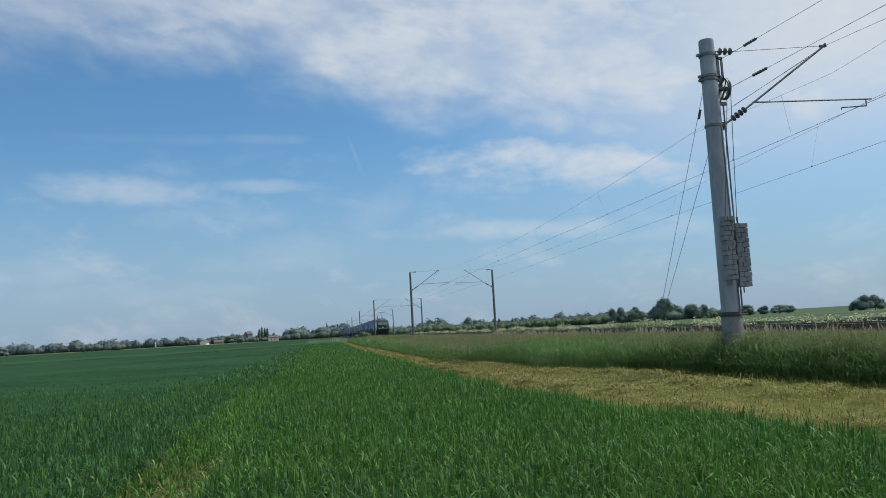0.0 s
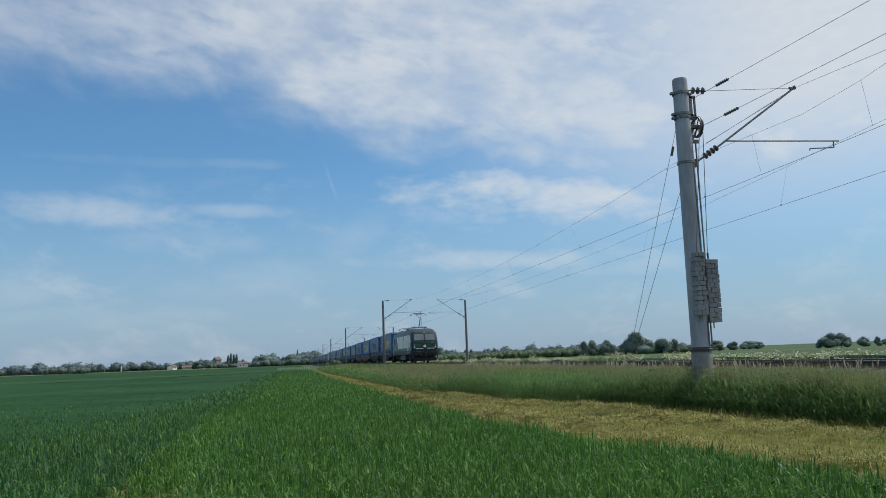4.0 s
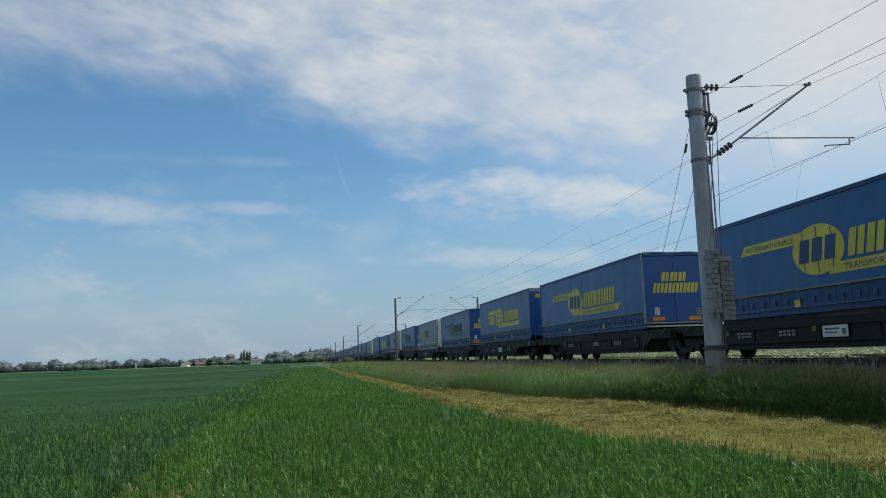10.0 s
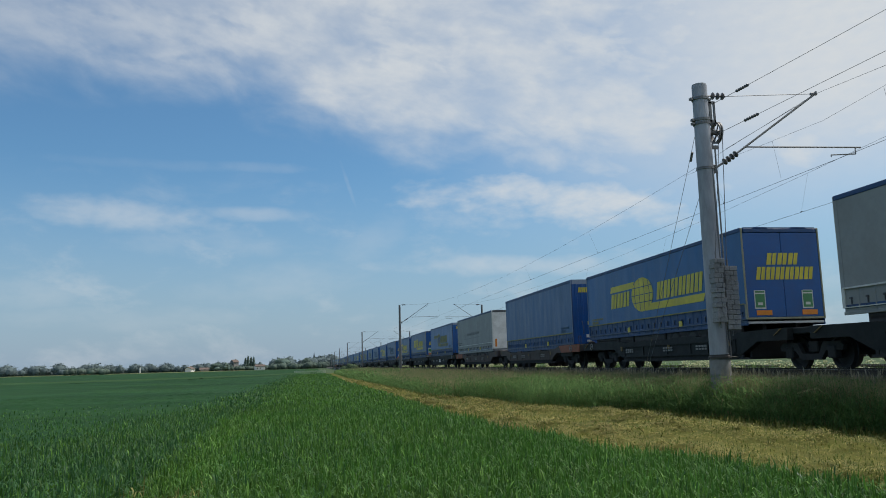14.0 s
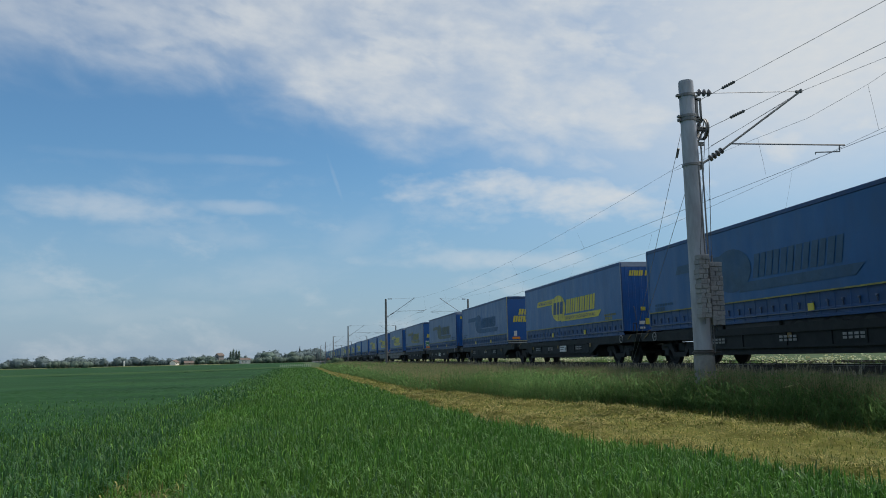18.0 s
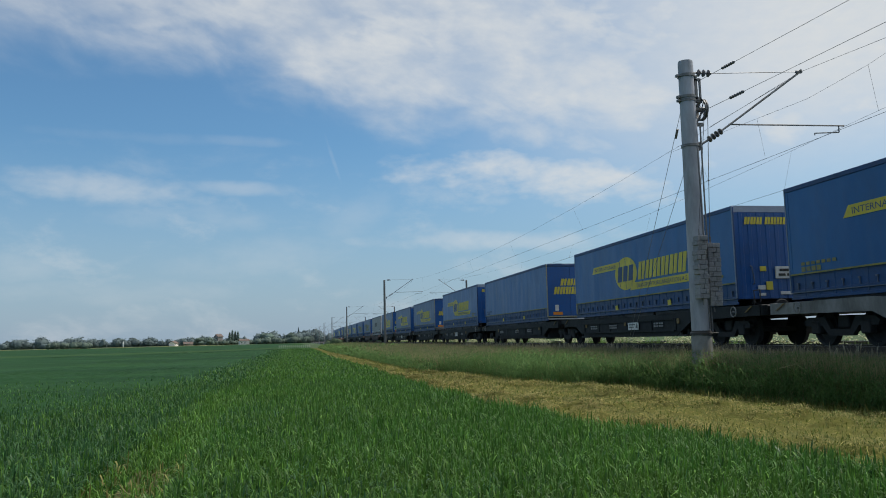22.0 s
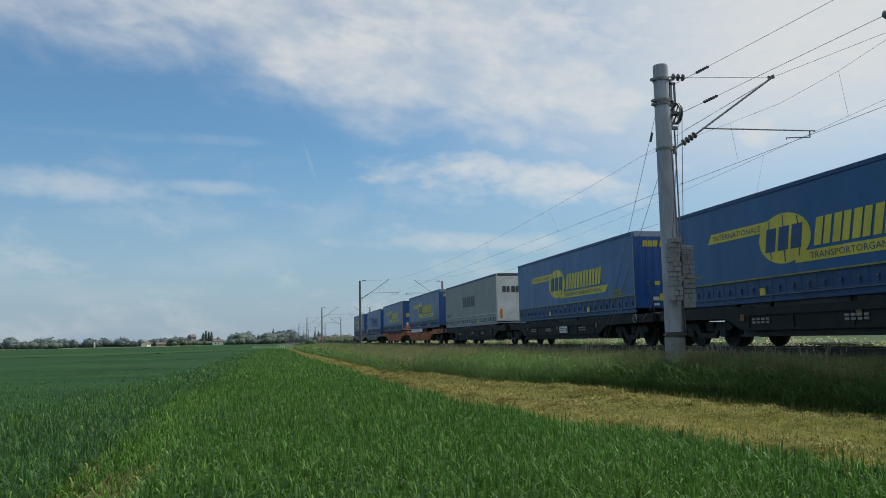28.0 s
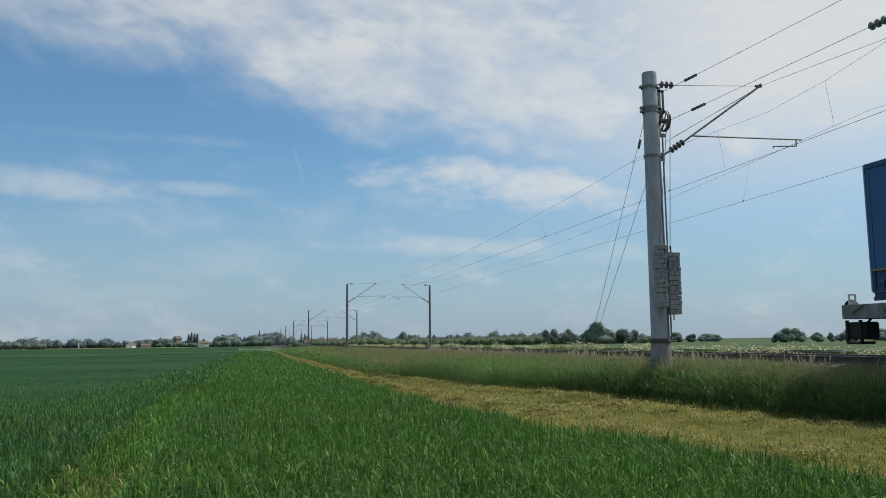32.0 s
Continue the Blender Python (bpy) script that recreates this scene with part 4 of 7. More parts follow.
# ---------------------------------------------------------------- train
M["blue"] = material("blue_tarpaulin", (0.008, 0.10, 0.285), 0.42, vary=0.12, scale=0.5, bump=0.12, bump_scale=60, spec=0.5, random=0.18, dirt=(0.04, 0.086, 0.15), dirt_amount=0.45, dirt_scale=0.8, stretch=(1, 1, 0.4))
M["blue_door"] = material("blue_door", (0.006, 0.084, 0.30), 0.42, vary=0.08, scale=1.0, bump=0.05, random=0.1, dirt=(0.05, 0.06, 0.08), dirt_amount=0.35, dirt_scale=1.5)
M["blue_dark"] = material("blue_board", (0.008, 0.056, 0.175), 0.5, vary=0.15, scale=1.0, random=0.1, dirt=(0.04, 0.04, 0.045), dirt_amount=0.5)
M["grey_tarp"] = material("grey_tarpaulin", (0.28, 0.295, 0.295), 0.55, vary=0.1, scale=0.6, bump=0.12, bump_scale=60, random=0.08, dirt=(0.20, 0.20, 0.19), dirt_amount=0.6, dirt_scale=0.7)
M["white_board"] = material("white_board", (0.82, 0.81, 0.77), 0.5, vary=0.08, scale=1.0, dirt=(0.40, 0.38, 0.33), dirt_amount=0.6)
M["pale_mark"] = material("pale_mark", (0.20, 0.21, 0.215), 0.6, vary=0.15)
M["grey_mark"] = material("grey_mark", (0.09, 0.095, 0.1), 0.6, vary=0.15)
M["yellow"] = material("yellow_print", (0.62, 0.52, 0.05), 0.5, vary=0.12, scale=1.0, bump=0.05, dirt=(0.30, 0.26, 0.06), dirt_amount=0.4)
M["yellow_worn"] = material("yellow_worn", (0.26, 0.25, 0.065), 0.6, vary=0.25, scale=1.5, dirt=(0.05, 0.08, 0.14), dirt_amount=0.8, dirt_scale=2.0)
M["yellow_faint"] = material("yellow_faint", (0.036, 0.092, 0.165), 0.6, vary=0.2, scale=1.5, dirt=(0.022, 0.085, 0.19), dirt_amount=0.9, dirt_scale=1.0)
M["ochre_print"] = material("ochre_print", (0.10, 0.12, 0.085), 0.6, vary=0.2, scale=1.2, dirt=(0.02, 0.09, 0.21), dirt_amount=0.95, dirt_scale=0.9)
M["orange"] = material("orange_reflector", (0.75, 0.24, 0.02), 0.4, vary=0.1)
M["green_plate"] = material("green_plate", (0.06, 0.22, 0.09), 0.4, vary=0.1)
M["plate"] = material("pale_plate", (0.62, 0.63, 0.6), 0.5, vary=0.12)
M["alu"] = material("aluminium", (0.45, 0.46, 0.47), 0.4, 0.7, vary=0.12)
M["tyre"] = material("tyre", (0.018, 0.018, 0.019), 0.85, vary=0.2, scale=4.0)
M["chassis"] = material("chassis", (0.03, 0.03, 0.032), 0.7, vary=0.25, scale=2.0, dirt=(0.08, 0.065, 0.05), dirt_amount=0.5)
M["wagon_dark"] = material("wagon_dark", (0.014, 0.018, 0.019), 0.7, spec=0.3, vary=0.25, scale=1.2, random=0.2, dirt=(0.026, 0.026, 0.025), dirt_amount=0.6)
M["wagon_grey"] = material("wagon_grey", (0.21, 0.215, 0.21), 0.7, vary=0.28, scale=1.0, dirt=(0.05, 0.044, 0.038), dirt_amount=0.9, dirt_scale=0.9, stretch=(1, 1, 0.5))
M["wagon_orange"] = material("wagon_orange", (0.47, 0.125, 0.042), 0.7, vary=0.25, scale=1.2, dirt=(0.16, 0.06, 0.035), dirt_amount=0.7)
M["wagon_brick"] = material("wagon_brick", (0.30, 0.10, 0.056), 0.7, vary=0.25, scale=1.2, dirt=(0.07, 0.045, 0.035), dirt_amount=0.8)
M["wagon_rust"] = material("wagon_rust", (0.085, 0.066, 0.058), 0.75, vary=0.25, scale=1.2, dirt=(0.05, 0.04, 0.035), dirt_amount=0.7)
M["dull_print"] = material("dull_print", (0.02, 0.09, 0.205), 0.6, vary=0.2, scale=1.5, dirt=(0.03, 0.08, 0.17), dirt_amount=0.7, dirt_scale=1.0)
M["lever"] = material("lever", (0.19, 0.13, 0.045), 0.7, vary=0.3, scale=4.0, dirt=(0.05, 0.04, 0.03), dirt_amount=0.7, dirt_scale=3.0)
M["bogie"] = material("bogie", (0.024, 0.025, 0.025), 0.85, vary=0.3, scale=3.0)
M["rear_header"] = material("roof_strip", (0.17, 0.22, 0.30), 0.5, vary=0.15)
M["rear_frame"] = material("rear_frame", (0.30, 0.29, 0.2), 0.6, vary=0.2)
M["latch"] = material("latch", (0.10, 0.13, 0.19), 0.5, 0.3, vary=0.2)
M["rim"] = material("dark_rim", (0.03, 0.03, 0.03), 0.6, 0.3, vary=0.2)
M["stencil"] = material("white_stencil", (0.26, 0.26, 0.25), 0.7, vary=0.3, scale=6.0)

LEN, HW, ZB, ZT = 13.62, 1.275, 1.36, 4.12
CACHE = {}


def shared(key, mat, build, smooth=False):
    """One mesh for all alike parts."""
    if key not in CACHE:
        g = Geo()
        build(g)
        CACHE[key] = g.mesh(key.split(":")[0], [mat], smooth)
    return CACHE[key]


def slab(g, side, pts, out, thick=0.006):
    """A flat print a little proud of a side wall (pts: p along the wall from its far end, d below the roof) or of an end wall."""
    if side == "side":
        out, thick = 0.5 * out + 0.001, 0.002
        g.prism([(LEN - p, ZT - d) for p, d in pts], "x", -HW - out, -HW - out - thick)
    else:
        g.prism([(-HW + p, ZT - d) for p, d in pts], "y", -out, -out - thick)


def letters(g, side, p0, p1, d0, d1, n, out, slant=0.12, gap=0.14):
    """A word as a row of plain slanted blocks."""
    w = (p1 - p0) / n
    for j in range(n):
        a, b = p0 + j * w, p0 + (j + 1 - gap) * w
        slab(g, side, [(a, d1), (b, d1), (b + slant, d0), (a + slant, d0)], out)


def lettering(g, text, p0, p1, d, out):
    """Printed words on a side wall, from p0 to p1 along it, standing on the line d below the roof."""
    cu = bpy.data.curves.new("lettering", "FONT")
    cu.body, cu.resolution_u, cu.fill_mode = text, 2, "FRONT"
    ob = bpy.data.objects.new("lettering", cu)
    me = bpy.data.meshes.new_from_object(ob)
    k = (p1 - p0) / max(v.co.x for v in me.vertices)
    out = 0.5 * out + 0.0035
    g.add([(-HW - out, LEN - p0 - v.co.x * k, ZT - d + v.co.y * min(k, 0.22)) for v in me.vertices], [tuple(q.vertices) for q in me.polygons])
    bpy.data.objects.remove(ob)
    bpy.data.meshes.remove(me)
    bpy.data.curves.remove(cu)


def ellipse(p, d, rp, rd, n=28):
    return [(p + rp * math.cos(2 * math.pi * j / n), d + rd * math.sin(2 * math.pi * j / n)) for j in range(n)]


def logo_old(c, key, mat):
    part("mark_stripe", shared(f"mark_stripe:oa{key}", mat, lambda g: slab(g, "side", [(2.2, 1.12), (5.0, 1.12), (5.15, 0.84), (2.4, 0.84)], 0.012)), None, c, "slanted print stripe")
    part("mark_disc", shared(f"mark_disc:o{key}", mat, lambda g: slab(g, "side", ellipse(5.75, 1.36, 1.04, 0.64), 0.014)), None, c, "printed oval disc")
    blocks(c, f"o{key}", mat, "side", 6.85, 10.7, 1.02, 1.68, 6, 0.012, 0.16)
    part("mark_stripe", shared(f"mark_stripe:ob{key}", mat, lambda g: slab(g, "side", [(6.1, 2.03), (11.05, 2.03), (11.4, 1.76), (6.3, 1.76)], 0.012)), None, c, "slanted print stripe")


def fine(c, name, key, build):
    ob = part(name, shared(f"{name}:{key}", M["blue_dark"], build), None, c)
    if name == "lettering":
        ob["kind"] = "stuff"


def logo_old_dark(c):
    for j in range(3):
        a, w = 4.95 + j * 0.517, 0.41
        fine(c, "disc_block", f"o{j}", lambda g: slab(g, "side", [(a, 1.66), (a + w, 1.66), (a + w + 0.12, 1.06), (a + 0.12, 1.06)], 0.022))
    fine(c, "lettering", "a", lambda g: lettering(g, "INTERNATIONALE", 2.5, 4.8, 1.06, 0.021))
    fine(c, "lettering", "b", lambda g: lettering(g, "TRANSPORTORGANISATION AG", 6.7, 10.7, 1.975, 0.021))
    for q in (-0.55, 0.0, 0.55):
        h = 0.6 * math.sqrt(1 - q * q)
        fine(c, "disc_line", f"o{q}", lambda g: slab(g, "side", [(5.75 + q - 0.02, 1.36 - h), (5.75 + q * 1.15 - 0.02, 1.36), (5.75 + q - 0.02, 1.36 + h), (5.75 + q + 0.02, 1.36 + h), (5.75 + q * 1.15 + 0.02, 1.36), (5.75 + q + 0.02, 1.36 - h)], 0.021, 0.002))


def logo_small(c, key, mat):
    blocks(c, f"sm{key}", mat, "side", 4.3, 9.0, 1.28, 1.52, 12, 0.012, 0.03, 0.3)
    part("mark_line", shared(f"mark_line:sm{key}", mat, lambda g: slab(g, "side", [(2.9, 1.78), (9.2, 1.74), (9.2, 1.70), (2.9, 1.74)], 0.012)), None, c, "thin printed line")


def logo_new(c, key, mat):
    blocks(c, f"na{key}", mat, "side", 2.9, 4.95, 1.1, 1.7, 3, 0.012, 0.14)
    part("mark_stripe", shared(f"mark_stripe:na{key}", mat, lambda g: slab(g, "side", [(2.9, 1.03), (5.3, 1.03), (5.5, 0.78), (3.0, 0.78)], 0.012)), None, c, "slanted print stripe")
    part("mark_disc", shared(f"mark_disc:n{key}", mat, lambda g: slab(g, "side", ellipse(6.2, 1.35, 1.02, 0.66), 0.014)), None, c, "printed globe disc")
    blocks(c, f"nb{key}", mat, "side", 7.5, 11.1, 1.02, 1.66, 6, 0.012, 0.16)
    part("mark_stripe", shared(f"mark_stripe:nb{key}", mat, lambda g: slab(g, "side", [(6.5, 2.0), (11.1, 2.0), (11.25, 1.74), (6.9, 1.74)], 0.012)), None, c, "slanted print stripe")


def logo_new_dark(c):
    for q in (-0.6, -0.2, 0.2, 0.6):
        h = 0.63 * math.sqrt(1 - q * q)
        fine(c, "globe_line", f"n{q}", lambda g: slab(g, "side", [(6.2 + q - 0.018, 1.35 - h), (6.2 + q * 1.2 - 0.018, 1.35), (6.2 + q - 0.018, 1.35 + h), (6.2 + q + 0.018, 1.35 + h), (6.2 + q * 1.2 + 0.018, 1.35), (6.2 + q + 0.018, 1.35 - h)], 0.021, 0.002))
    for d in (1.05, 1.35, 1.65):
        w = 1.0 * math.sqrt(1 - ((d - 1.35) / 0.66) ** 2)
        fine(c, "globe_line", f"n{d}", lambda g: slab(g, "side", [(6.2 - w, d + 0.014), (6.2 + w, d + 0.014), (6.2 + w, d - 0.014), (6.2 - w, d - 0.014)], 0.0215, 0.002))


def curtain(g, s):
    """Tarpaulin with soft upright ripples between its straps."""
    n = 110
    v = []
    for j in range(n + 1):
        y = 0.06 + (LEN - 0.12) * j / n
        r = 0.0028 * math.sin(y * 7.4) + 0.0015 * math.sin(y * 17.3 + 1)
        for z, k in ((ZT - 2.3, 1.6), (ZT - 1.9, 1.2), (ZT - 1.0, 0.7), (ZT - 0.1, 0.2)):
            v.append((s * (HW - 0.004 + r * k), y, z))
    f = [(j * 4 + i, j * 4 + i + 1, (j + 1) * 4 + i + 1, (j + 1) * 4 + i) for j in range(n) for i in range(3)]
    g.add(v, f)
    for y in (0.06, LEN - 0.06):
        g.box(min(s * (HW - 0.03), s * (HW + 0.004)), max(s * (HW - 0.03), s * (HW + 0.004)), y - 0.06, y + 0.06, ZT - 2.3, ZT - 0.1)


def skirt(g, s):
    """The drop sides below the curtain: shallow panels between thin posts, over a straight bottom rail."""
    v = []
    n = 24
    for j in range(n):
        y0, y1 = LEN * j / n, LEN * (j + 1) / n
        for y, o in ((y0 + 0.004, 0.014), (y0 + 0.03, 0.014), (y0 + 0.045, 0.03), (y1 - 0.015, 0.03)):
            v += [(s * (HW - o), y, ZB - 0.1), (s * (HW - o), y, ZT - 2.3)]
    g.add(v, [(2 * i, 2 * i + 2, 2 * i + 3, 2 * i + 1) for i in range(len(v) // 2 - 1)])
    g.box(min(s * (HW - 0.06), s * (HW - 0.002)), max(s * (HW - 0.06), s * (HW - 0.002)), 0.0, LEN, ZB - 0.17, ZB - 0.09, 0.01)


def buckles(g, s):
    """Small lashing latches in a row on the drop sides."""
    for j in range(24):
        y = LEN * (j + 0.5) / 24
        g.box(min(s * (HW - 0.03), s * (HW + 0.02)), max(s * (HW - 0.03), s * (HW + 0.02)), y - 0.045, y + 0.02, ZB + 0.2, ZB + 0.25, 0.006)
        g.box(min(s * (HW - 0.03), s * (HW + 0.006)), max(s * (HW - 0.03), s * (HW + 0.006)), y - 0.028, y - 0.012, ZB + 0.08, ZB + 0.2)


def side_guard(g, s):
    """Tool boxes, pallet racks and guard rails that close the space under the drop sides, added dark for the shade
    there.
    """
    x0, x1 = min(s * 1.08, s * 1.2), max(s * 1.08, s * 1.2)
    for a, b, z in ((0.5, 2.4, 0.84), (2.5, 5.6, 0.9), (5.8, 8.6, 0.8), (8.75, 10.1, 0.86), (10.3, 12.9, 0.92)):
        g.box(x0, x1, a, b, z, ZB - 0.1, 0.03)
        g.box(min(x0, x1 + 0.02 * s), max(x1, x0 + 0.02 * s), a + 0.1, b - 0.1, z + 0.14, z + 0.2)


def ribbed_wall(g, flat):
    """A front wall pressed into ribs: lying ones on the pale trailers, upright ones on the blue."""
    prof = []
    if flat:
        for q in range(8):
            z = ZB + 0.08 + 0.315 * q
            prof += [(0.0, z), (-0.02, z + 0.02), (-0.02, z + 0.27), (0.0, z + 0.29)]
        prof += [(0.0, ZT - 0.2), (0.05, ZT - 0.2), (0.05, ZB), (0.0, ZB)]
        g.prism(prof, "x", -HW + 0.06, HW - 0.06)
    else:
        for q in range(8):
            x = -1.1 + 0.29 * q
            prof += [(x, 0.0), (x + 0.02, -0.024), (x + 0.12, -0.024), (x + 0.14, 0.0)]
        prof += [(HW - 0.06, 0.0), (HW - 0.06, 0.05), (-HW + 0.06, 0.05), (-HW + 0.06, 0.0)]
        g.prism(prof, "z", ZB, ZT - 0.2)


def blocks(parent, key, mat, side, p0, p1, d0, d1, n, out, slant=0.12, gap=0.14):
    """A word as plain slanted strokes, two to a sign, each sign a part."""
    w = (p1 - p0) / n
    for j in range(n):
        a = p0 + j * w

        def strokes(g):
            for q0, q1 in ((0.0, 0.4), (0.5, 1.0 - gap)):
                slab(g, side, [(a + q0 * w, d1), (a + q1 * w, d1), (a + q1 * w + slant, d0), (a + q0 * w + slant, d0)], out)
        part("mark_block", shared(f"mark_block:{key}{j}", mat, strokes), None, parent)


def truck_wheel(g):
    g.lathe((0, 0, 0), (1, 0, 0), [(-0.17, 0.3), (-0.19, 0.42), (-0.15, 0.5), (0.15, 0.5), (0.19, 0.42), (0.17, 0.3)], 20)


def truck_rim(g):
    g.lathe((0, 0, 0), (1, 0, 0), [(-0.175, 0.31), (-0.16, 0.29), (-0.06, 0.26), (-0.05, 0.12), (-0.12, 0.1), (-0.13, 0.02)], 16)


MOVERS = []
KINDS = {"old": ("blue", "yellow", logo_old, logo_old_dark), "worn": ("blue", "yellow_worn", logo_old, logo_old_dark), "faint": ("blue", "yellow_faint", logo_old, None),
         "stained": ("blue", "ochre_print", logo_old, None), "dull": ("blue", "dull_print", logo_old, None), "new": ("blue", "yellow", logo_new, logo_new_dark), "blank": ("blue", None, None, None), "grey": ("grey_tarp", None, None, None), "silver": ("grey_tarp", "pale_mark", logo_small, None)}
LOOK = {"old": "blue curtain-sided semi-trailer with bold yellow lettering blocks", "worn": "blue curtain-sided semi-trailer with worn yellow lettering blocks",
        "faint": "blue curtain-sided semi-trailer with nearly faded lettering", "new": "blue curtain-sided semi-trailer with a yellow globe emblem",
        "stained": "blue curtain-sided semi-trailer with smeared ochre lettering", "dull": "dark blue curtain-sided semi-trailer with dull faded lettering", "blank": "plain dark blue curtain-sided semi-trailer", "grey": "light grey curtain-sided semi-trailer with dark block marks", "silver": "pale grey curtain-sided semi-trailer with grey block marks"}


def semi_trailer(s, kind, doors_first, plates=False, up=0.0):
    tarp, ink, logo, dark = KINDS[kind]
    lifted = up > 0.125
    grey = tarp == "grey_tarp"
    t = thing("semi_trailer", LOOK[kind] + (", doors first" if doors_first else ", front wall first"), "semi-trailer", (TRACK, s, RAIL), "semi-trailers on the train")
    for sd in (-1, 1):
        c = part("curtain", shared(f"curtain:{sd}{tarp}", M[tarp], lambda g: curtain(g, sd), True), None, t)
        if sd < 0:
            if logo:
                logo(c, ink, M[ink])
                if dark:
                    dark(c)
            elif kind == "grey":
                blocks(c, f"grey{doors_first}", M["grey_mark"], "side", *((5.4, 8.7, 1.0, 1.66) if doors_first else (4.9, 8.2, 0.95, 1.6)), 3, 0.012, 0.0, 0.15)
            part("small_print", shared(f"small_print:{grey}{doors_first}{kind}", M["grey_mark" if grey else "yellow_worn" if kind in ("old", "new") else "yellow_faint"], lambda g: [letters(g, "side", 11.7 if not doors_first else 0.5, 13.0 if not doors_first else 1.9, 2.0, 2.08, 7, 0.012, 0.0, 0.3), letters(g, "side", 11.8 if not doors_first else 0.5, 12.6 if not doors_first else 1.3, 2.12, 2.24, 4, 0.012, 0.0, 0.2)]), None, c)
        part("hem", shared(f"hem:{sd}{grey}", M["grey_tarp" if grey else "blue_dark"], lambda g: skirt(g, sd)), None, t)
        part("stripe", shared(f"stripe:{sd}{grey}", M["plate" if grey else "yellow_worn"], lambda g: g.box(min(sd * (HW + 0.012), sd * (HW + 0.022)), max(sd * (HW + 0.012), sd * (HW + 0.022)), 0.05, LEN - 0.05, ZT - 2.31, ZT - 2.27)), None, t)
        part("hem_strap", shared(f"hem_strap:{sd}{grey}", M["grey_mark" if grey else "latch"], lambda g: buckles(g, sd)), None, t, "row of small steel latches")["kind"] = "stuff"
        for y in (4.3, 8.9):
            part("side_marker", shared(f"side_marker:{sd}", M["yellow"], lambda g: g.box(min(sd * (HW - 0.01), sd * (HW + 0.02)), max(sd * (HW - 0.01), sd * (HW + 0.02)), -0.12, 0.12, ZB + 0.0, ZB + 0.2, 0.01)), None, t, "yellow square plate", at=(0, y, 0))
        if not lifted:
            part("side_guard", shared(f"side_guard:{sd}", M["chassis"], lambda g: side_guard(g, sd)), None, t, "dark boxes and guard rails under the floor")
        part("side_rail", shared(f"side_rail:{sd}", M["alu" if grey else "blue_dark"], lambda g: g.box(min(sd * (HW - 0.09), sd * (HW - 0.02)), max(sd * (HW - 0.09), sd * (HW - 0.02)), 0, LEN, ZB - 0.02, ZB + 0.075, 0.01)), None, t)
        part("lower_trim", shared(f"lower_trim:{sd}{grey}", M["plate" if grey else "latch"], lambda g: g.box(min(sd * (HW - 0.015), sd * (HW + 0.02)), max(sd * (HW - 0.015), sd * (HW + 0.02)), 0.02, LEN - 0.02, ZB - 0.005, ZB + 0.018)), None, t, "thin pale edge under the hem")
        part("roof_rail", shared(f"roof_rail:{sd}{grey}", M["blue_dark"], lambda g: g.box(min(sd * (HW - 0.06), sd * (HW + 0.015)), max(sd * (HW - 0.06), sd * (HW + 0.015)), 0, LEN, ZT - 0.13, ZT - 0.005, 0.015)), None, t)
    part("roof", shared(f"roof:{grey}", M["plate" if grey else "blue"], lambda g: g.prism([(-HW + 0.05, ZT - 0.03), (-0.5, ZT + 0.0), (0.5, ZT + 0.0), (HW - 0.05, ZT - 0.03), (HW - 0.05, ZT - 0.06), (-HW + 0.05, ZT - 0.06)], "y", 0.02, LEN - 0.02)), None, t)
    part("floor", shared("floor:t", M["chassis"], lambda g: g.box(-HW + 0.06, HW - 0.06, 0.03, LEN - 0.03, ZB - 0.02, ZB + 0.06)), None, t)
    # the two ends: doors at one, the front wall at the other
    flip = not doors_first
    board = M["white_board"] if grey else M["blue_door"]
    # doors
    ry = LEN if flip else 0.0
    k = -1 if flip else 1

    def place(name, key, mat, build, parent, label=""):
        ob = part(name, shared(key, mat, build), None, parent, label)
        if flip:
            ob.matrix_local = pose(0, LEN, 0, 0, 0, 180)
        return ob
    d = place("door", f"door:l{grey}", board, lambda g: g.box(-HW + 0.055, -0.005, -0.02, 0.03, ZB + 0.065, ZT - 0.16, 0.008), t, "tall rear door leaf")
    d2 = place("door", f"door:r{grey}", board, lambda g: g.box(0.005, HW - 0.055, -0.02, 0.03, ZB + 0.065, ZT - 0.16, 0.008), t, "tall rear door leaf")
    place("rear_frame", f"rear_frame:{grey}", M["plate" if grey else "rear_frame"], lambda g: g.box(-HW, -HW + 0.05, -0.035, 0.08, ZB, ZT - 0.02, 0.01).box(HW - 0.05, HW, -0.035, 0.08, ZB, ZT - 0.02, 0.01).box(-HW + 0.05, HW - 0.05, -0.034, 0.08, ZB, ZB + 0.06, 0.01), t, "pale frame round the rear doors")
    place("rear_header", f"rear_header:{grey}", M["grey_mark" if grey else "blue_dark"], lambda g: g.box(-HW + 0.085, HW - 0.085, -0.03, 0.08, ZT - 0.15, ZT - 0.035, 0.01).box(-HW + 0.1, HW - 0.1, -0.02, 0.08, ZT - 0.034, ZT + 0.004).box(-0.85, -0.4, -0.03, 0.02, ZT - 0.03, ZT + 0.012).box(0.4, 0.85, -0.03, 0.02, ZT - 0.03, ZT + 0.012), t)
    place("rear_bumper", f"rear_bumper:{grey}", M["alu"], lambda g: g.box(-HW + 0.04, HW - 0.04, 0.0, 0.1, ZB - 0.13, ZB - 0.05, 0.012), t, "pale metal bar under the doors")
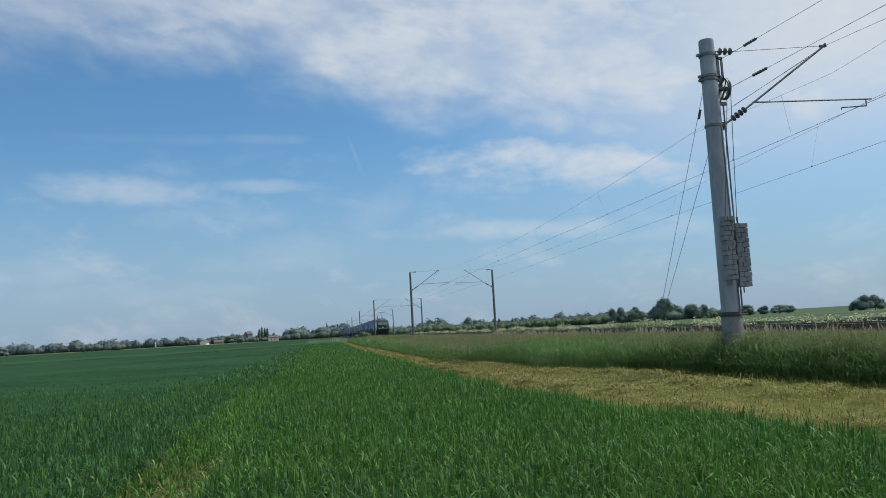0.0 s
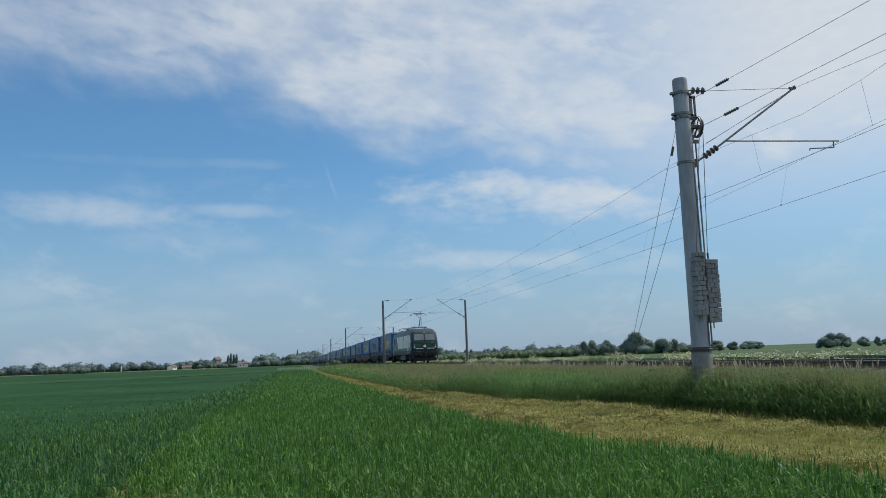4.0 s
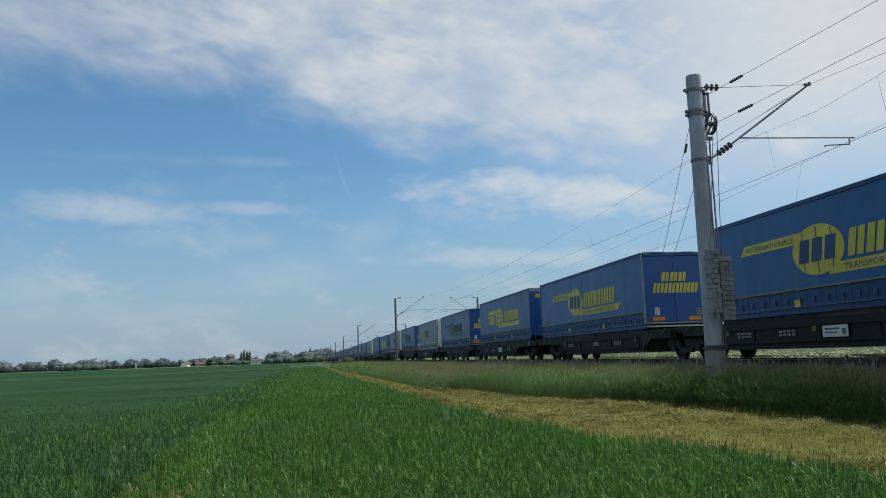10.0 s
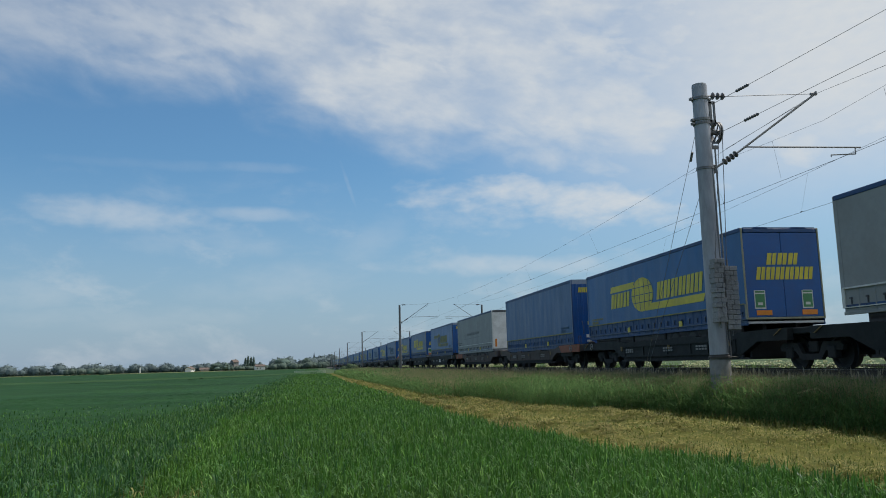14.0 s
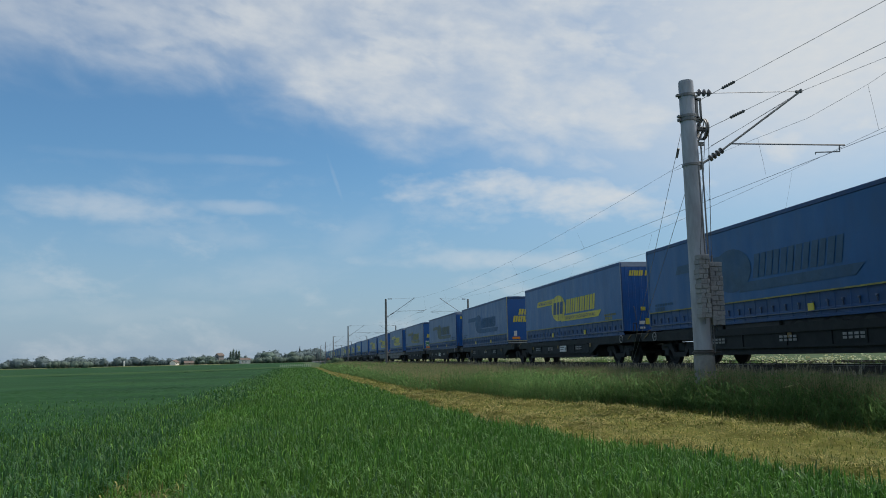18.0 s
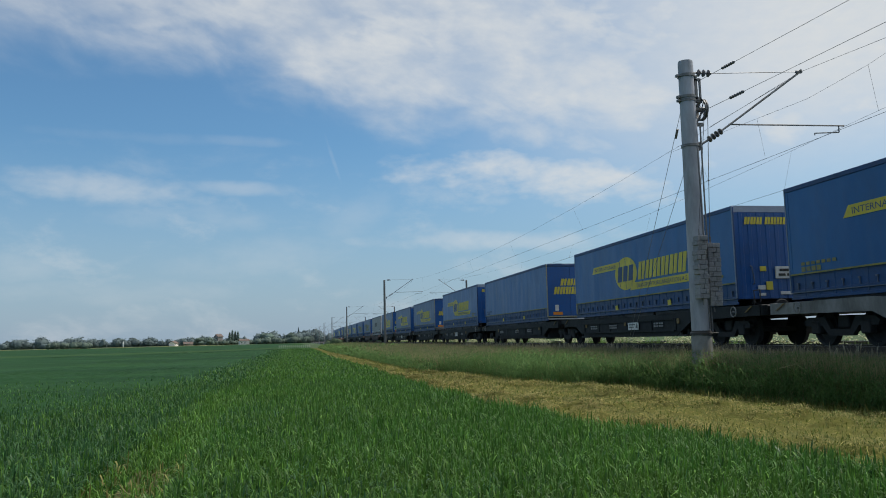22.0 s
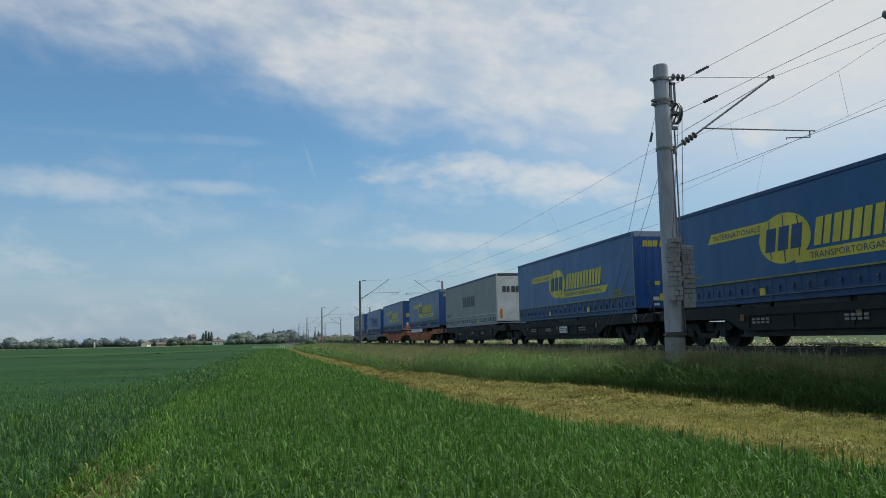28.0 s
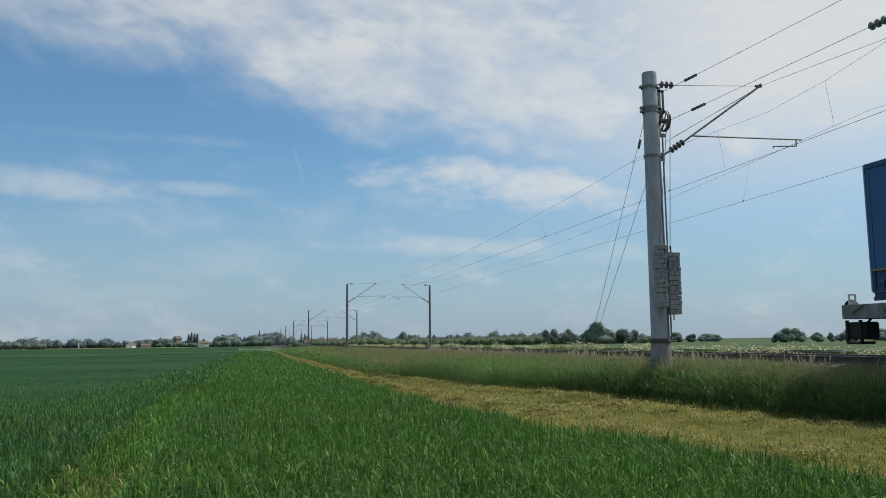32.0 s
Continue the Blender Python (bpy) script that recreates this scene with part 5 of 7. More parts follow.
    for x in (-0.85, -0.3, 0.3, 0.85) if grey else ():
        place("lock_rod", f"lock_rod:{x}{grey}", board, lambda g: g.tube((x, -0.023, ZB + 0.1), (x, -0.023, ZT - 0.17), 0.006, n=6).box(x - 0.02, x + 0.02, -0.035, -0.02, ZB + 0.95, ZB + 1.0), t)
    if doors_first:
        if grey:
            if kind == "grey":
                blocks(t, "endgrey", M["grey_mark"], "end", 0.35, 2.0, 0.75, 1.1, 3, 0.055, 0.0, 0.2)
            part("reflector", shared("reflector:grey", M["orange"], lambda g: g.box(-HW + 0.2, -HW + 0.34, -0.03, -0.02, ZB + 0.15, ZB + 0.7)), None, t, "upright orange plate")
        else:
            blocks(d, "enda", M["yellow"], "end", 0.75, 1.8, 0.78, 1.13, 3, 0.026, 0.07, 0.16)
            blocks(d2, "endb", M["yellow"], "end", 0.38, 2.25, 1.2, 1.58, 6, 0.026, 0.07, 0.14)
            for x in (-0.86, 0.62):
                part("reflector", shared("reflector:b", M["orange"], lambda g: g.box(0, 0.5, -0.035, -0.022, ZB + 0.12, ZB + 0.27, 0.004)), None, t, "orange reflective plate", at=(x - 0.1, 0, 0))
            if plates:
                for x in (-1.0, 0.55):
                    pl = part("sign_plate", shared("sign_plate:g", M["plate"], lambda g: g.box(0, 0.36, -0.034, -0.022, ZB + 0.31, ZB + 0.86, 0.004)), None, t, "green and white plate", at=(x, 0, 0))
                    part("green_field", shared("green_field:g", M["green_plate"], lambda g: g.box(0.03, 0.33, -0.039, -0.034, ZB + 0.5, ZB + 0.75).box(0.03, 0.33, -0.039, -0.034, ZB + 0.79, ZB + 0.84).box(0.03, 0.33, -0.039, -0.034, ZB + 0.35, ZB + 0.42).box(0.03, 0.1, -0.039, -0.034, ZB + 0.42, ZB + 0.5).box(0.26, 0.33, -0.039, -0.034, ZB + 0.42, ZB + 0.5)), None, pl)
            else:
                part("small_plate", shared("small_plate:a", M["plate"], lambda g: g.box(-0.85, -0.66, -0.034, -0.022, ZB + 0.33, ZB + 0.63, 0.004).box(-0.83, -0.68, -0.036, -0.034, ZB + 0.55, ZB + 0.6)), None, t, "small pale plate")
                part("small_plate", shared("small_plate:b", M["stencil"], lambda g: [g.box(0.85, 1.05, -0.034, -0.022, ZB + 0.33 + q * 0.09, ZB + 0.39 + q * 0.09) for q in range(3)]), None, t, "small barred plate")
    # front wall with upright ribs
    fl = not flip

    def fplace(name, key, mat, build, label=""):
        ob = part(name, shared(key, mat, build), None, t, label)
        if fl:
            ob.matrix_local = pose(0, LEN, 0, 0, 0, 180)
        return ob
    fplace("front_wall", f"front_wall:{grey}", M["white_board" if grey else "blue_door"], lambda g: ribbed_wall(g, grey), "ribbed front wall")
    for x in (-HW, HW - 0.06):
        fplace("corner_post", f"corner_post:{x}{grey}", M["grey_mark" if grey else "blue_dark"], lambda g: g.box(x, x + 0.06, -0.012, 0.08, ZB, ZT - 0.02, 0.012))
    fplace("corner_trim", f"corner_trim:{fl}{grey}", M["plate" if grey else "rear_header"], lambda g: g.box(HW - 0.004 if fl else -HW - 0.016, HW + 0.016 if fl else -HW + 0.004, -0.016, 0.022, ZB + 0.02, ZT - 0.03), "narrow pale corner strip")
    fplace("roof_spoiler", f"roof_spoiler:{grey}", M["alu" if grey else "rear_header"], lambda g: g.prism([(0.0, ZT - 0.2), (-0.012, ZT - 0.19), (0.02, ZT + 0.005), (0.06, ZT + 0.005), (0.06, ZT - 0.2)], "x", -HW + 0.02, HW - 0.02), "roof edge strip over the front wall")
    if flip:
        if not grey:
            blocks(t, "fronta", M["yellow"], "end", 0.35, 0.95, 0.34, 0.56, 3, 0.026, 0.04, 0.14)
            blocks(t, "frontb", M["yellow"], "end", 1.02, 2.2, 0.34, 0.56, 6, 0.026, 0.04, 0.14)
        cp = part("coupling_panel", shared("coupling_panel:t", M["plate"], lambda g: g.box(-0.02, 0.74, -0.07, -0.02, ZB + 0.58, ZB + 0.94, 0.012)), None, t, "white panel of air and power sockets")
        for x, z, w in ((0.06, 0.66, 0.22), (0.34, 0.66, 0.28), (0.1, 0.8, 0.5)):
            part("socket", shared(f"socket:{x}{z}", M["chassis"], lambda g: g.box(x, x + w, -0.1, -0.068, ZB + z, ZB + z + 0.07, 0.01)), None, cp, "black socket")
        part("grab_handle", shared("grab_handle:t", M["latch"], lambda g: g.tube((-0.745, -0.02, ZB + 0.42), (-0.745, -0.1, ZB + 0.46), 0.02, n=6).tube((-0.745, -0.1, ZB + 0.46), (-0.8, -0.1, ZB + 0.93), 0.02, n=6).tube((-0.8, -0.1, ZB + 0.93), (-0.8, -0.02, ZB + 0.97), 0.02, n=6)), None, t, "pale grab handle")
        part("document_box", shared("document_box:t", M["yellow"], lambda g: g.box(-0.51, -0.31, -0.06, -0.02, ZB + 0.8, ZB + 0.95, 0.01)), None, t, "small yellow box")
        part("warning_plate", shared("warning_plate:t", M["yellow"], lambda g: g.box(-0.33, -0.12, -0.045, -0.02, ZB + 0.25, ZB + 0.5, 0.006)), None, t, "yellow warning plate")
        for x, w, z, h in ((-0.6, 0.24, 0.26, 0.13), (-0.58, 0.22, 0.08, 0.08), (0.12, 0.4, 0.11, 0.09)):
            part("small_plate", shared(f"small_plate:{x}", M["plate"], lambda g: g.box(x, x + w, -0.045, -0.02, ZB + z, ZB + z + h, 0.006)), None, t, "small white plate")
    # underframe
    for x in (-0.55, 0.55):
        part("chassis_beam", shared(f"chassis_beam:{x}", M["chassis"], lambda g: g.box(x - 0.07, x + 0.07, 0.3, LEN - 0.3, ZB - 0.34, ZB - 0.02, 0.01)), None, t)
    ends = [LEN - q for q in (2.3, 3.62, 4.94)] if flip else [2.3, 3.62, 4.94]
    for y in ends:
        part("axle", shared("axle:t", M["chassis"], lambda g: g.tube((-1.0, 0, 0), (1.0, 0, 0), 0.07, n=8)), None, t, at=(0, y, 0.86))
        for x in (-1.03, 1.03):
            w = part("wheel", shared("wheel:t", M["tyre"], truck_wheel, True), None, t, "black trailer tyre", at=(x, y, 0.86))
            r = part("rim", shared("rim:t", M["rim"], truck_rim, True), None, w)
            if x > 0:
                r.matrix_local = pose(0, 0, 0, 0, 0, 180)
    ly = 3.2 if flip else LEN - 3.2
    for x in (-0.8, 0.8):
        part("landing_leg", shared(f"landing_leg:{x}", M["chassis"], lambda g: g.box(x - 0.06, x + 0.06, -0.06, 0.06, 0.98, ZB, 0.01).box(x - 0.12, x + 0.12, -0.1, 0.1, 0.94, 0.98)), None, t, at=(0, ly, 0))
    part("pallet_box", shared("pallet_box:t", M["chassis"], lambda g: g.box(-1.12, 1.12, -0.9, 0.9, ZB - 0.42, ZB - 0.03, 0.03)), None, t, at=(0, 6.9 if flip else 6.6, 0))
    if up < -0.3:
        # a higher trailer with a lower floor
        t.scale = (1, 1, 1.15)
    MOVERS.append((t, s, up))
    return t


# pocket wagons: two pockets on three two-axle bogies
WL = 34.2


def bogie_frame(g):
    for x in (-1.02, 1.02):
        g.prism([(-1.35, 0.62), (-1.2, 0.72), (-0.55, 0.72), (-0.35, 0.42), (0.35, 0.42), (0.55, 0.72), (1.2, 0.72), (1.35, 0.62), (1.3, 0.5), (0.65, 0.5), (0.42, 0.26), (-0.42, 0.26), (-0.65, 0.5), (-1.3, 0.5)], "x", x - 0.06, x + 0.06)
        for y in (-0.9, 0.9):
            g.box(x - 0.1, x + 0.1, y - 0.16, y + 0.16, 0.3, 0.62, 0.03)
    g.box(-1.0, 1.0, -0.2, 0.2, 0.45, 0.75, 0.03)


def rail_wheelset(g):
    g.tube((-0.75, 0, 0), (0.75, 0, 0), 0.085, n=10)
    for x in (-1, 1):
        g.lathe((x * 0.69, 0, 0), (x, 0, 0), [(-0.03, 0.12), (-0.015, 0.485), (0.015, 0.485), (0.03, 0.46), (0.12, 0.455), (0.125, 0.38), (0.05, 0.34), (0.06, 0.16), (0.13, 0.12), (0.14, 0.02)], 24)


def side_sill(g, s, hump):
    """One long side: raised over the bogies, dropped between them, with ribs."""
    x0, x1 = (-1.38, -1.2) if s < 0 else (1.2, 1.38)
    if hump > 0.1:
        prof = [(0.25, 0.82), (0.25, 0.98 + hump), (3.6, 0.98 + hump), (4.3, 1.03), (5.2, 1.03), (5.3, 0.95), (7.0, 0.95), (7.1, 1.03), (8.0, 1.03), (8.1, 0.95), (11.2, 0.95), (11.3, 1.03), (12.2, 1.03), (12.3, 0.95), (14.0, 0.95), (14.2, 1.03), (15.2, 1.02 + 0.6 * hump), (16.6, 1.02 + hump), (16.6, 0.8), (15.1, 0.8), (14.3, 0.47), (4.9, 0.47), (4.1, 0.8)]
    else:
        prof = [(0.25, 0.84), (0.25, 1.13), (4.0, 1.13), (4.4, 1.1), (5.2, 1.1), (5.3, 1.06), (9.6, 1.06), (9.7, 1.1), (11.4, 1.1), (11.5, 1.06), (13.9, 1.06), (14.1, 1.1), (16.6, 1.13), (16.6, 0.8), (15.1, 0.8), (14.3, 0.47), (4.9, 0.47), (4.1, 0.8)]
    g.prism(prof, "x", x0, x1)
    g.prism([(WL - y, z) for y, z in prof], "x", x0, x1)
    o = x0 - 0.03 if s < 0 else x1 + 0.03
    for half in (0, 1):
        for y in (5.25, 7.1, 9.2, 11.0, 12.2, 13.9):
            yy = y if not half else WL - y
            g.box(min(o, x0 if s < 0 else x1), max(o, x0 if s < 0 else x1), yy - 0.05, yy + 0.05, 0.53, 0.91)
        for a, b in ((5.3, 13.9),):
            lo, hi = (a, b) if not half else (WL - b, WL - a)
            for z in (0.47, 0.86):
                g.box(min(o - 0.02 * (1 if s < 0 else -1), x0 if s < 0 else x1), max(o - 0.02 * (1 if s < 0 else -1), x0 if s < 0 else x1), lo, hi, z, z + 0.05)


def pocket(g, a, b):
    g.box(-1.3, 1.3, a, b, 0.3, 0.36)
    g.box(-1.32, -1.28, a + 0.3, b - 0.3, 0.3, 0.62)
    g.box(1.28, 1.32, a + 0.3, b - 0.3, 0.3, 0.62)
    g.box(-1.2, 1.2, a, a + 0.12, 0.3, 1.1)
    g.box(-1.2, 1.2, b - 0.12, b, 0.3, 1.1)


def wagon(s, tone, last=False):
    worn = tone == "wagon_rust"
    names = {"wagon_rust": "rust-brown steel pocket wagon with faded orange ends", "wagon_dark": "dark grey steel pocket wagon", "wagon_grey": "light grey weathered steel pocket wagon", "wagon_orange": "faded orange-red steel pocket wagon", "wagon_brick": "sooty brick-red steel pocket wagon"}
    w = thing("pocket_wagon", names[tone] + " carrying two semi-trailers", "rail wagon", (TRACK, s, RAIL), "pocket wagons of the train")
    for sd in (-1, 1):
        part("side_sill", shared(f"side_sill:{sd}{tone}", M[tone], lambda g: side_sill(g, sd, 0.18 if tone in ("wagon_orange", "wagon_rust", "wagon_brick") else 0.0)), None, w)
    for a, b in ((4.7, 14.5), (WL - 14.5, WL - 4.7)):
        part("lower_beam", shared(f"lower_beam:{a}{tone}", M["wagon_orange" if tone == "wagon_orange" else "bogie"], lambda g: [g.prism([(a + 0.3, 0.47), (b - 0.3, 0.47), (b - 0.6, 0.31), (a + 0.6, 0.31)], "x", x - 0.03, x + 0.03) for x in (-1.31, 1.31)]), None, w, "dark lower side beam of the pocket")
        part("pocket", shared(f"pocket:{a}{tone}", M["chassis"], lambda g: pocket(g, a, b)), None, w, "dark sunken pocket floor")
    for y, key in ((0.0, "a"), (WL - 4.6, "b")):
        part("end_platform", shared(f"end_platform:{key}{tone}", M[tone], lambda g: g.box(-1.2, 1.2, 0.15, 4.5, 0.98, 1.12, 0.02).box(-0.2, 0.2, 0.2, 4.4, 0.82, 0.98)), None, w, at=(0, y, 0))
        part("hitch", shared("hitch:w", M["chassis"], lambda g: g.prism([(-0.7, 1.12), (0.7, 1.12), (0.35, 1.33), (-0.35, 1.33)], "x", -0.5, 0.5)), None, w, "trailer king-pin stand", at=(0, 2.4 if key == "a" else WL - 2.4, 0))
    if worn:
        for y in (0.3, WL - 3.5):
            part("end_fairing", shared("end_fairing:w", M["wagon_brick"], lambda g: g.prism([(0, 0.8), (0, 1.16), (3.2, 1.16), (2.8, 0.8)], "x", -1.41, -1.382)), None, w, "faded orange end plate", at=(0, y, 0))
    part("centre_platform", shared(f"centre_platform:{tone}", M[tone], lambda g: g.box(-1.2, 1.2, -2.4, 2.4, 0.95, 1.12, 0.02).box(-0.25, 0.25, -2.3, 2.3, 0.7, 0.95)), None, w, at=(0, WL / 2, 0))
    for y in (0.0, WL):
        k = 1 if y == 0 else -1
        part("headstock", shared(f"headstock:{tone}", M[tone], lambda g: g.box(-1.35, 1.35, -0.12, 0.12, 0.83, 1.14, 0.02)), None, w, at=(0, y + 0.32 * k, 0))
        for x in (-0.875, 0.875):
            b = part("buffer", shared(f"buffer:{k}", M["bogie"], lambda g: g.lathe((0, 0, 1.06), (0, -k, 0), [(-0.25, 0.1), (0.05, 0.1), (0.06, 0.07), (0.28, 0.07), (0.29, 0.22), (0.32, 0.2)], 16)), None, w, at=(x, y + 0.25 * k, 0))
        part("coupling", shared(f"coupling:{k}", M["bogie"], lambda g: g.box(-0.06, 0.06, -0.1, 0.35, 0.9, 1.06, 0.02)), None, w, at=(0, y - 0.05 * k - 0.12, 0))
    for y in (2.6, WL / 2, WL - 2.6):
        b = part("bogie", shared("bogie:w", M["bogie"], bogie_frame), None, w, "black two-axle bogie", at=(0, y, 0))
        for q in (-0.9, 0.9):
            part("wheelset", shared("wheelset:w", M["bogie"], rail_wheelset, True), None, b, at=(0, q, 0.46))
    for y in (6.1, 10.2, 12.3, 22.0, 24.5, 28.0):
        part("data_panel", shared("data_panel:w", M["stencil"], lambda g: [g.box(-1.425, -1.42, q * 0.2, q * 0.2 + 0.14, 0.64 + 0.09 * r, 0.70 + 0.09 * r) for q in range(4) for r in range(2)]), None, w, "small white stencilled bars", at=(0, y, 0))["kind"] = "stuff"
    if tone == "wagon_dark":
        mp = part("maker_plate", shared("maker_plate:w", M["plate"], lambda g: g.box(-1.445, -1.432, 0, 0.95, 0.56, 0.84, 0.003)), None, w, "pale plate", at=(0, 8.1, 0))
        part("plate_print", shared("plate_print:w", M["grey_mark"], lambda g: g.box(-1.448, -1.445, 0.3, 0.85, 0.74, 0.78).box(-1.448, -1.445, 0.4, 0.85, 0.65, 0.68).box(-1.448, -1.445, 0.08, 0.2, 0.62, 0.76)), None, mp)
    for y in (1.5, WL - 1.5):
        part("brake_wheel", shared("brake_wheel:w", M["stencil"], lambda g: g.lathe((-1.43, 0, 0.98), (-1, 0, 0), [(0, 0.13), (0.0, 0.155), (0.025, 0.155), (0.025, 0.13), (0, 0.13)], 16, caps=False).tube((-1.38, 0, 0.98), (-1.45, 0, 0.98), 0.03, n=8)), None, w, "grey ring-shaped hand brake wheel", at=(0, y, 0))
    for y in (0.75, WL / 2 - 0.9, WL / 2 + 0.9, WL - 0.75):
        part("release_lever", shared("release_lever:w", M["lever"], lambda g: g.prism([(-0.22, 1.12), (-0.14, 1.12), (0.22, 0.94), (0.14, 0.94)], "x", -1.42, -1.4)), None, w, "dull yellow release lever", at=(0, y, 0))
    for y in (5.0, 9.4, 13.6, 20.6, 24.8, 29.2):
        part("lashing_plate", shared("lashing_plate:w", M["lever" if tone == "wagon_dark" else "chassis"], lambda g: g.box(-1.425, -1.405, -0.09, 0.09, 0.72, 0.9, 0.01)), None, w, "small square plate", at=(0, y, 0))
    for y in (11.6, 20.2):
        part("brake_cylinder", shared("brake_cylinder:w", M["bogie"], lambda g: g.tube((-0.8, -0.3, 0.5), (-0.8, 0.3, 0.5), 0.16, n=12)), None, w, at=(0, y, 0))
    part("hand_rail", shared("hand_rail:w", M["chassis"], lambda g: g.tube((-1.3, 0.3, 1.2), (-1.3, 0.3, 1.55), 0.016, n=6).tube((-1.3, 0.3, 1.55), (-1.3, 0.6, 1.55), 0.016, n=6).tube((-1.3, 0.6, 1.55), (-1.3, 0.6, 1.2), 0.016, n=6)), None, w)
    if last:
        part("end_step", Geo().box(-1.36, -1.0, WL - 0.75, WL - 0.3, 0.28, 0.34, 0.01).box(-1.36, -1.3, WL - 0.75, WL - 0.7, 0.3, 0.8).box(-1.36, -1.3, WL - 0.35, WL - 0.3, 0.3, 0.8).box(-1.3, -0.9, WL - 0.8, WL - 0.2, 0.4, 0.76, 0.04), M["bogie"], w, "black shunter's step and gear box")
        part("brake_hose", Geo().tube((-0.4, WL - 0.1, 0.95), (-0.42, WL + 0.18, 0.7), 0.03, n=8).tube((-0.42, WL + 0.18, 0.7), (-0.45, WL + 0.05, 0.45), 0.03, n=8), M["tyre"], w, "black brake hose")
        part("tail_board", Geo().box(-1.22, -1.19, WL - 0.3, WL - 0.27, 1.13, 1.38).box(-1.06, -1.03, WL - 0.3, WL - 0.27, 1.13, 1.38).box(-1.19, -1.06, WL - 0.3, WL - 0.27, 1.35, 1.38).box(-1.19, -1.06, WL - 0.29, WL - 0.28, 1.14, 1.24), M["plate"], w, "pale open tail signal bracket")
    MOVERS.append((w, s, 0.0))


TRAIN = 216.3
CONSIST = [("old", "stained", 0), ("old", "stained", 0), ("old", "old", 0), ("new", "stained", 0), ("grey", "faint", 0), ("grey", "new", 1), ("blank", "silver", 0), ("worn", "new", 1),
           ("old", "faint", 0), ("old", "dull", 0), ("stained", "worn", 1), ("old", "old", 0), ("old", "blank", 0), ("old", "old", 0), ("old", "new", 1), ("grey", "worn", 0),
           ("worn", "old", 0), ("old", "grey", 0), ("old", "old", 0), ("dull", "old", 0)]
TONES = {1: "wagon_brick", 6: "wagon_rust", 15: "wagon_rust", 18: "wagon_orange", 11: "wagon_grey", 19: "wagon_grey"}
# some trailers stand a little higher in their pockets
RAISED = {(6, 0): -0.36, (1, 1): 0.04, (3, 0): 0.06, (4, 1): 0.1, (5, 0): 0.12, (5, 1): 0.1, (8, 0): -0.07, (9, 0): -0.07, (9, 1): -0.05, (10, 0): -0.04, (10, 1): -0.05, (13, 0): 0.08, (13, 1): 0.01, (14, 0): -0.04, (17, 1): 0.0, (18, 0): 0.13, (18, 1): 0.12, (0, 1): 0.04}
# how far each trailer stands from the even spacing along its wagon
OFFSET = {(0, 0): 0.14, (0, 1): 0.41, (1, 0): -0.26, (2, 0): -0.34, (2, 1): 0.36, (3, 1): 0.08, (4, 0): -0.13, (5, 0): 0.1, (5, 1): 0.21, (6, 0): -0.14, (7, 0): 0.21, (7, 1): 0.14, (8, 0): -0.4, (8, 1): 0.22, (10, 0): -0.09, (10, 1): -0.19, (11, 0): 0.31, (12, 0): -0.11, (13, 0): -0.15, (13, 1): 0.12, (15, 0): -0.26, (16, 0): 0.27, (17, 0): 0.1, (17, 1): 0.14, (18, 1): 0.11}
for k, (a, b, pl) in enumerate(CONSIST):
    wagon(TRAIN + WL * k, TONES.get(k, "wagon_dark"), k == 19)
    if k == 1:
        for y in (0.0, WL - 17.1):
            part("lower_web", shared("lower_web:w", M["chassis"], lambda g: g.prism([(4.9, 0.46), (12.2, 0.46), (13.0, 0.80), (4.4, 0.80)] if y == 0 else [(4.9, 0.46), (12.2, 0.46), (12.7, 0.80), (4.1, 0.80)], "x", -1.442, -1.434)), None, MOVERS[-1][0], "dark lower side plate", at=(0, y, 0))
    semi_trailer(217.93 + WL * k + OFFSET.get((k, 0), 0.0), a, False, 0, RAISED.get((k, 0), 0.0))
    if k == 18:
        tr = MOVERS[-1][0]
        for y in (0.3, 3.2):
            part("side_skirt", shared("side_skirt:t", M["plate"], lambda g: g.prism([(0, ZB - 0.12), (2.8, ZB - 0.12), (2.75, ZB - 0.46), (0.1, ZB - 0.46)], "x", -HW + 0.02, -HW + 0.05)), None, tr, "pale grey side skirt panel", at=(0, LEN - 3.1 - y, 0))
    semi_trailer(235.8 + WL * k + OFFSET.get((k, 1), 0.0), b, True, pl, RAISED.get((k, 1), 0.0))

# ---------------------------------------------------------------- locomotive
M["loco_grey"] = material("loco_grey", (0.018, 0.043, 0.058), 0.42, spec=0.3, vary=0.12, scale=0.8, bump=0.03, dirt=(0.034, 0.056, 0.066), dirt_amount=0.4)
M["loco_white"] = material("loco_white", (0.84, 0.82, 0.72), 0.4, vary=0.06, scale=0.7, bump=0.03, dirt=(0.45, 0.43, 0.38), dirt_amount=0.5, dirt_scale=0.9, stretch=(1, 1, 0.3))
M["loco_green"] = material("loco_green", (0.012, 0.125, 0.052), 0.4, vary=0.12, scale=0.8, bump=0.03, dirt=(0.03, 0.06, 0.04), dirt_amount=0.5)
M["loco_skirt"] = material("loco_skirt", (0.018, 0.036, 0.034), 0.55, vary=0.25, scale=1.0, dirt=(0.045, 0.042, 0.036), dirt_amount=0.6)
M["loco_dark"] = material("loco_dark", (0.012, 0.027, 0.034), 0.5, spec=0.3, vary=0.2, scale=1.0, dirt=(0.03, 0.033, 0.033), dirt_amount=0.5)
M["loco_roof"] = material("loco_roof", (0.030, 0.048, 0.062), 0.62, 0.0, vary=0.12, spec=0.3, dirt=(0.042, 0.056, 0.066), dirt_amount=0.5)
M["pane"] = glass("tinted_pane", (0.085, 0.135, 0.15))
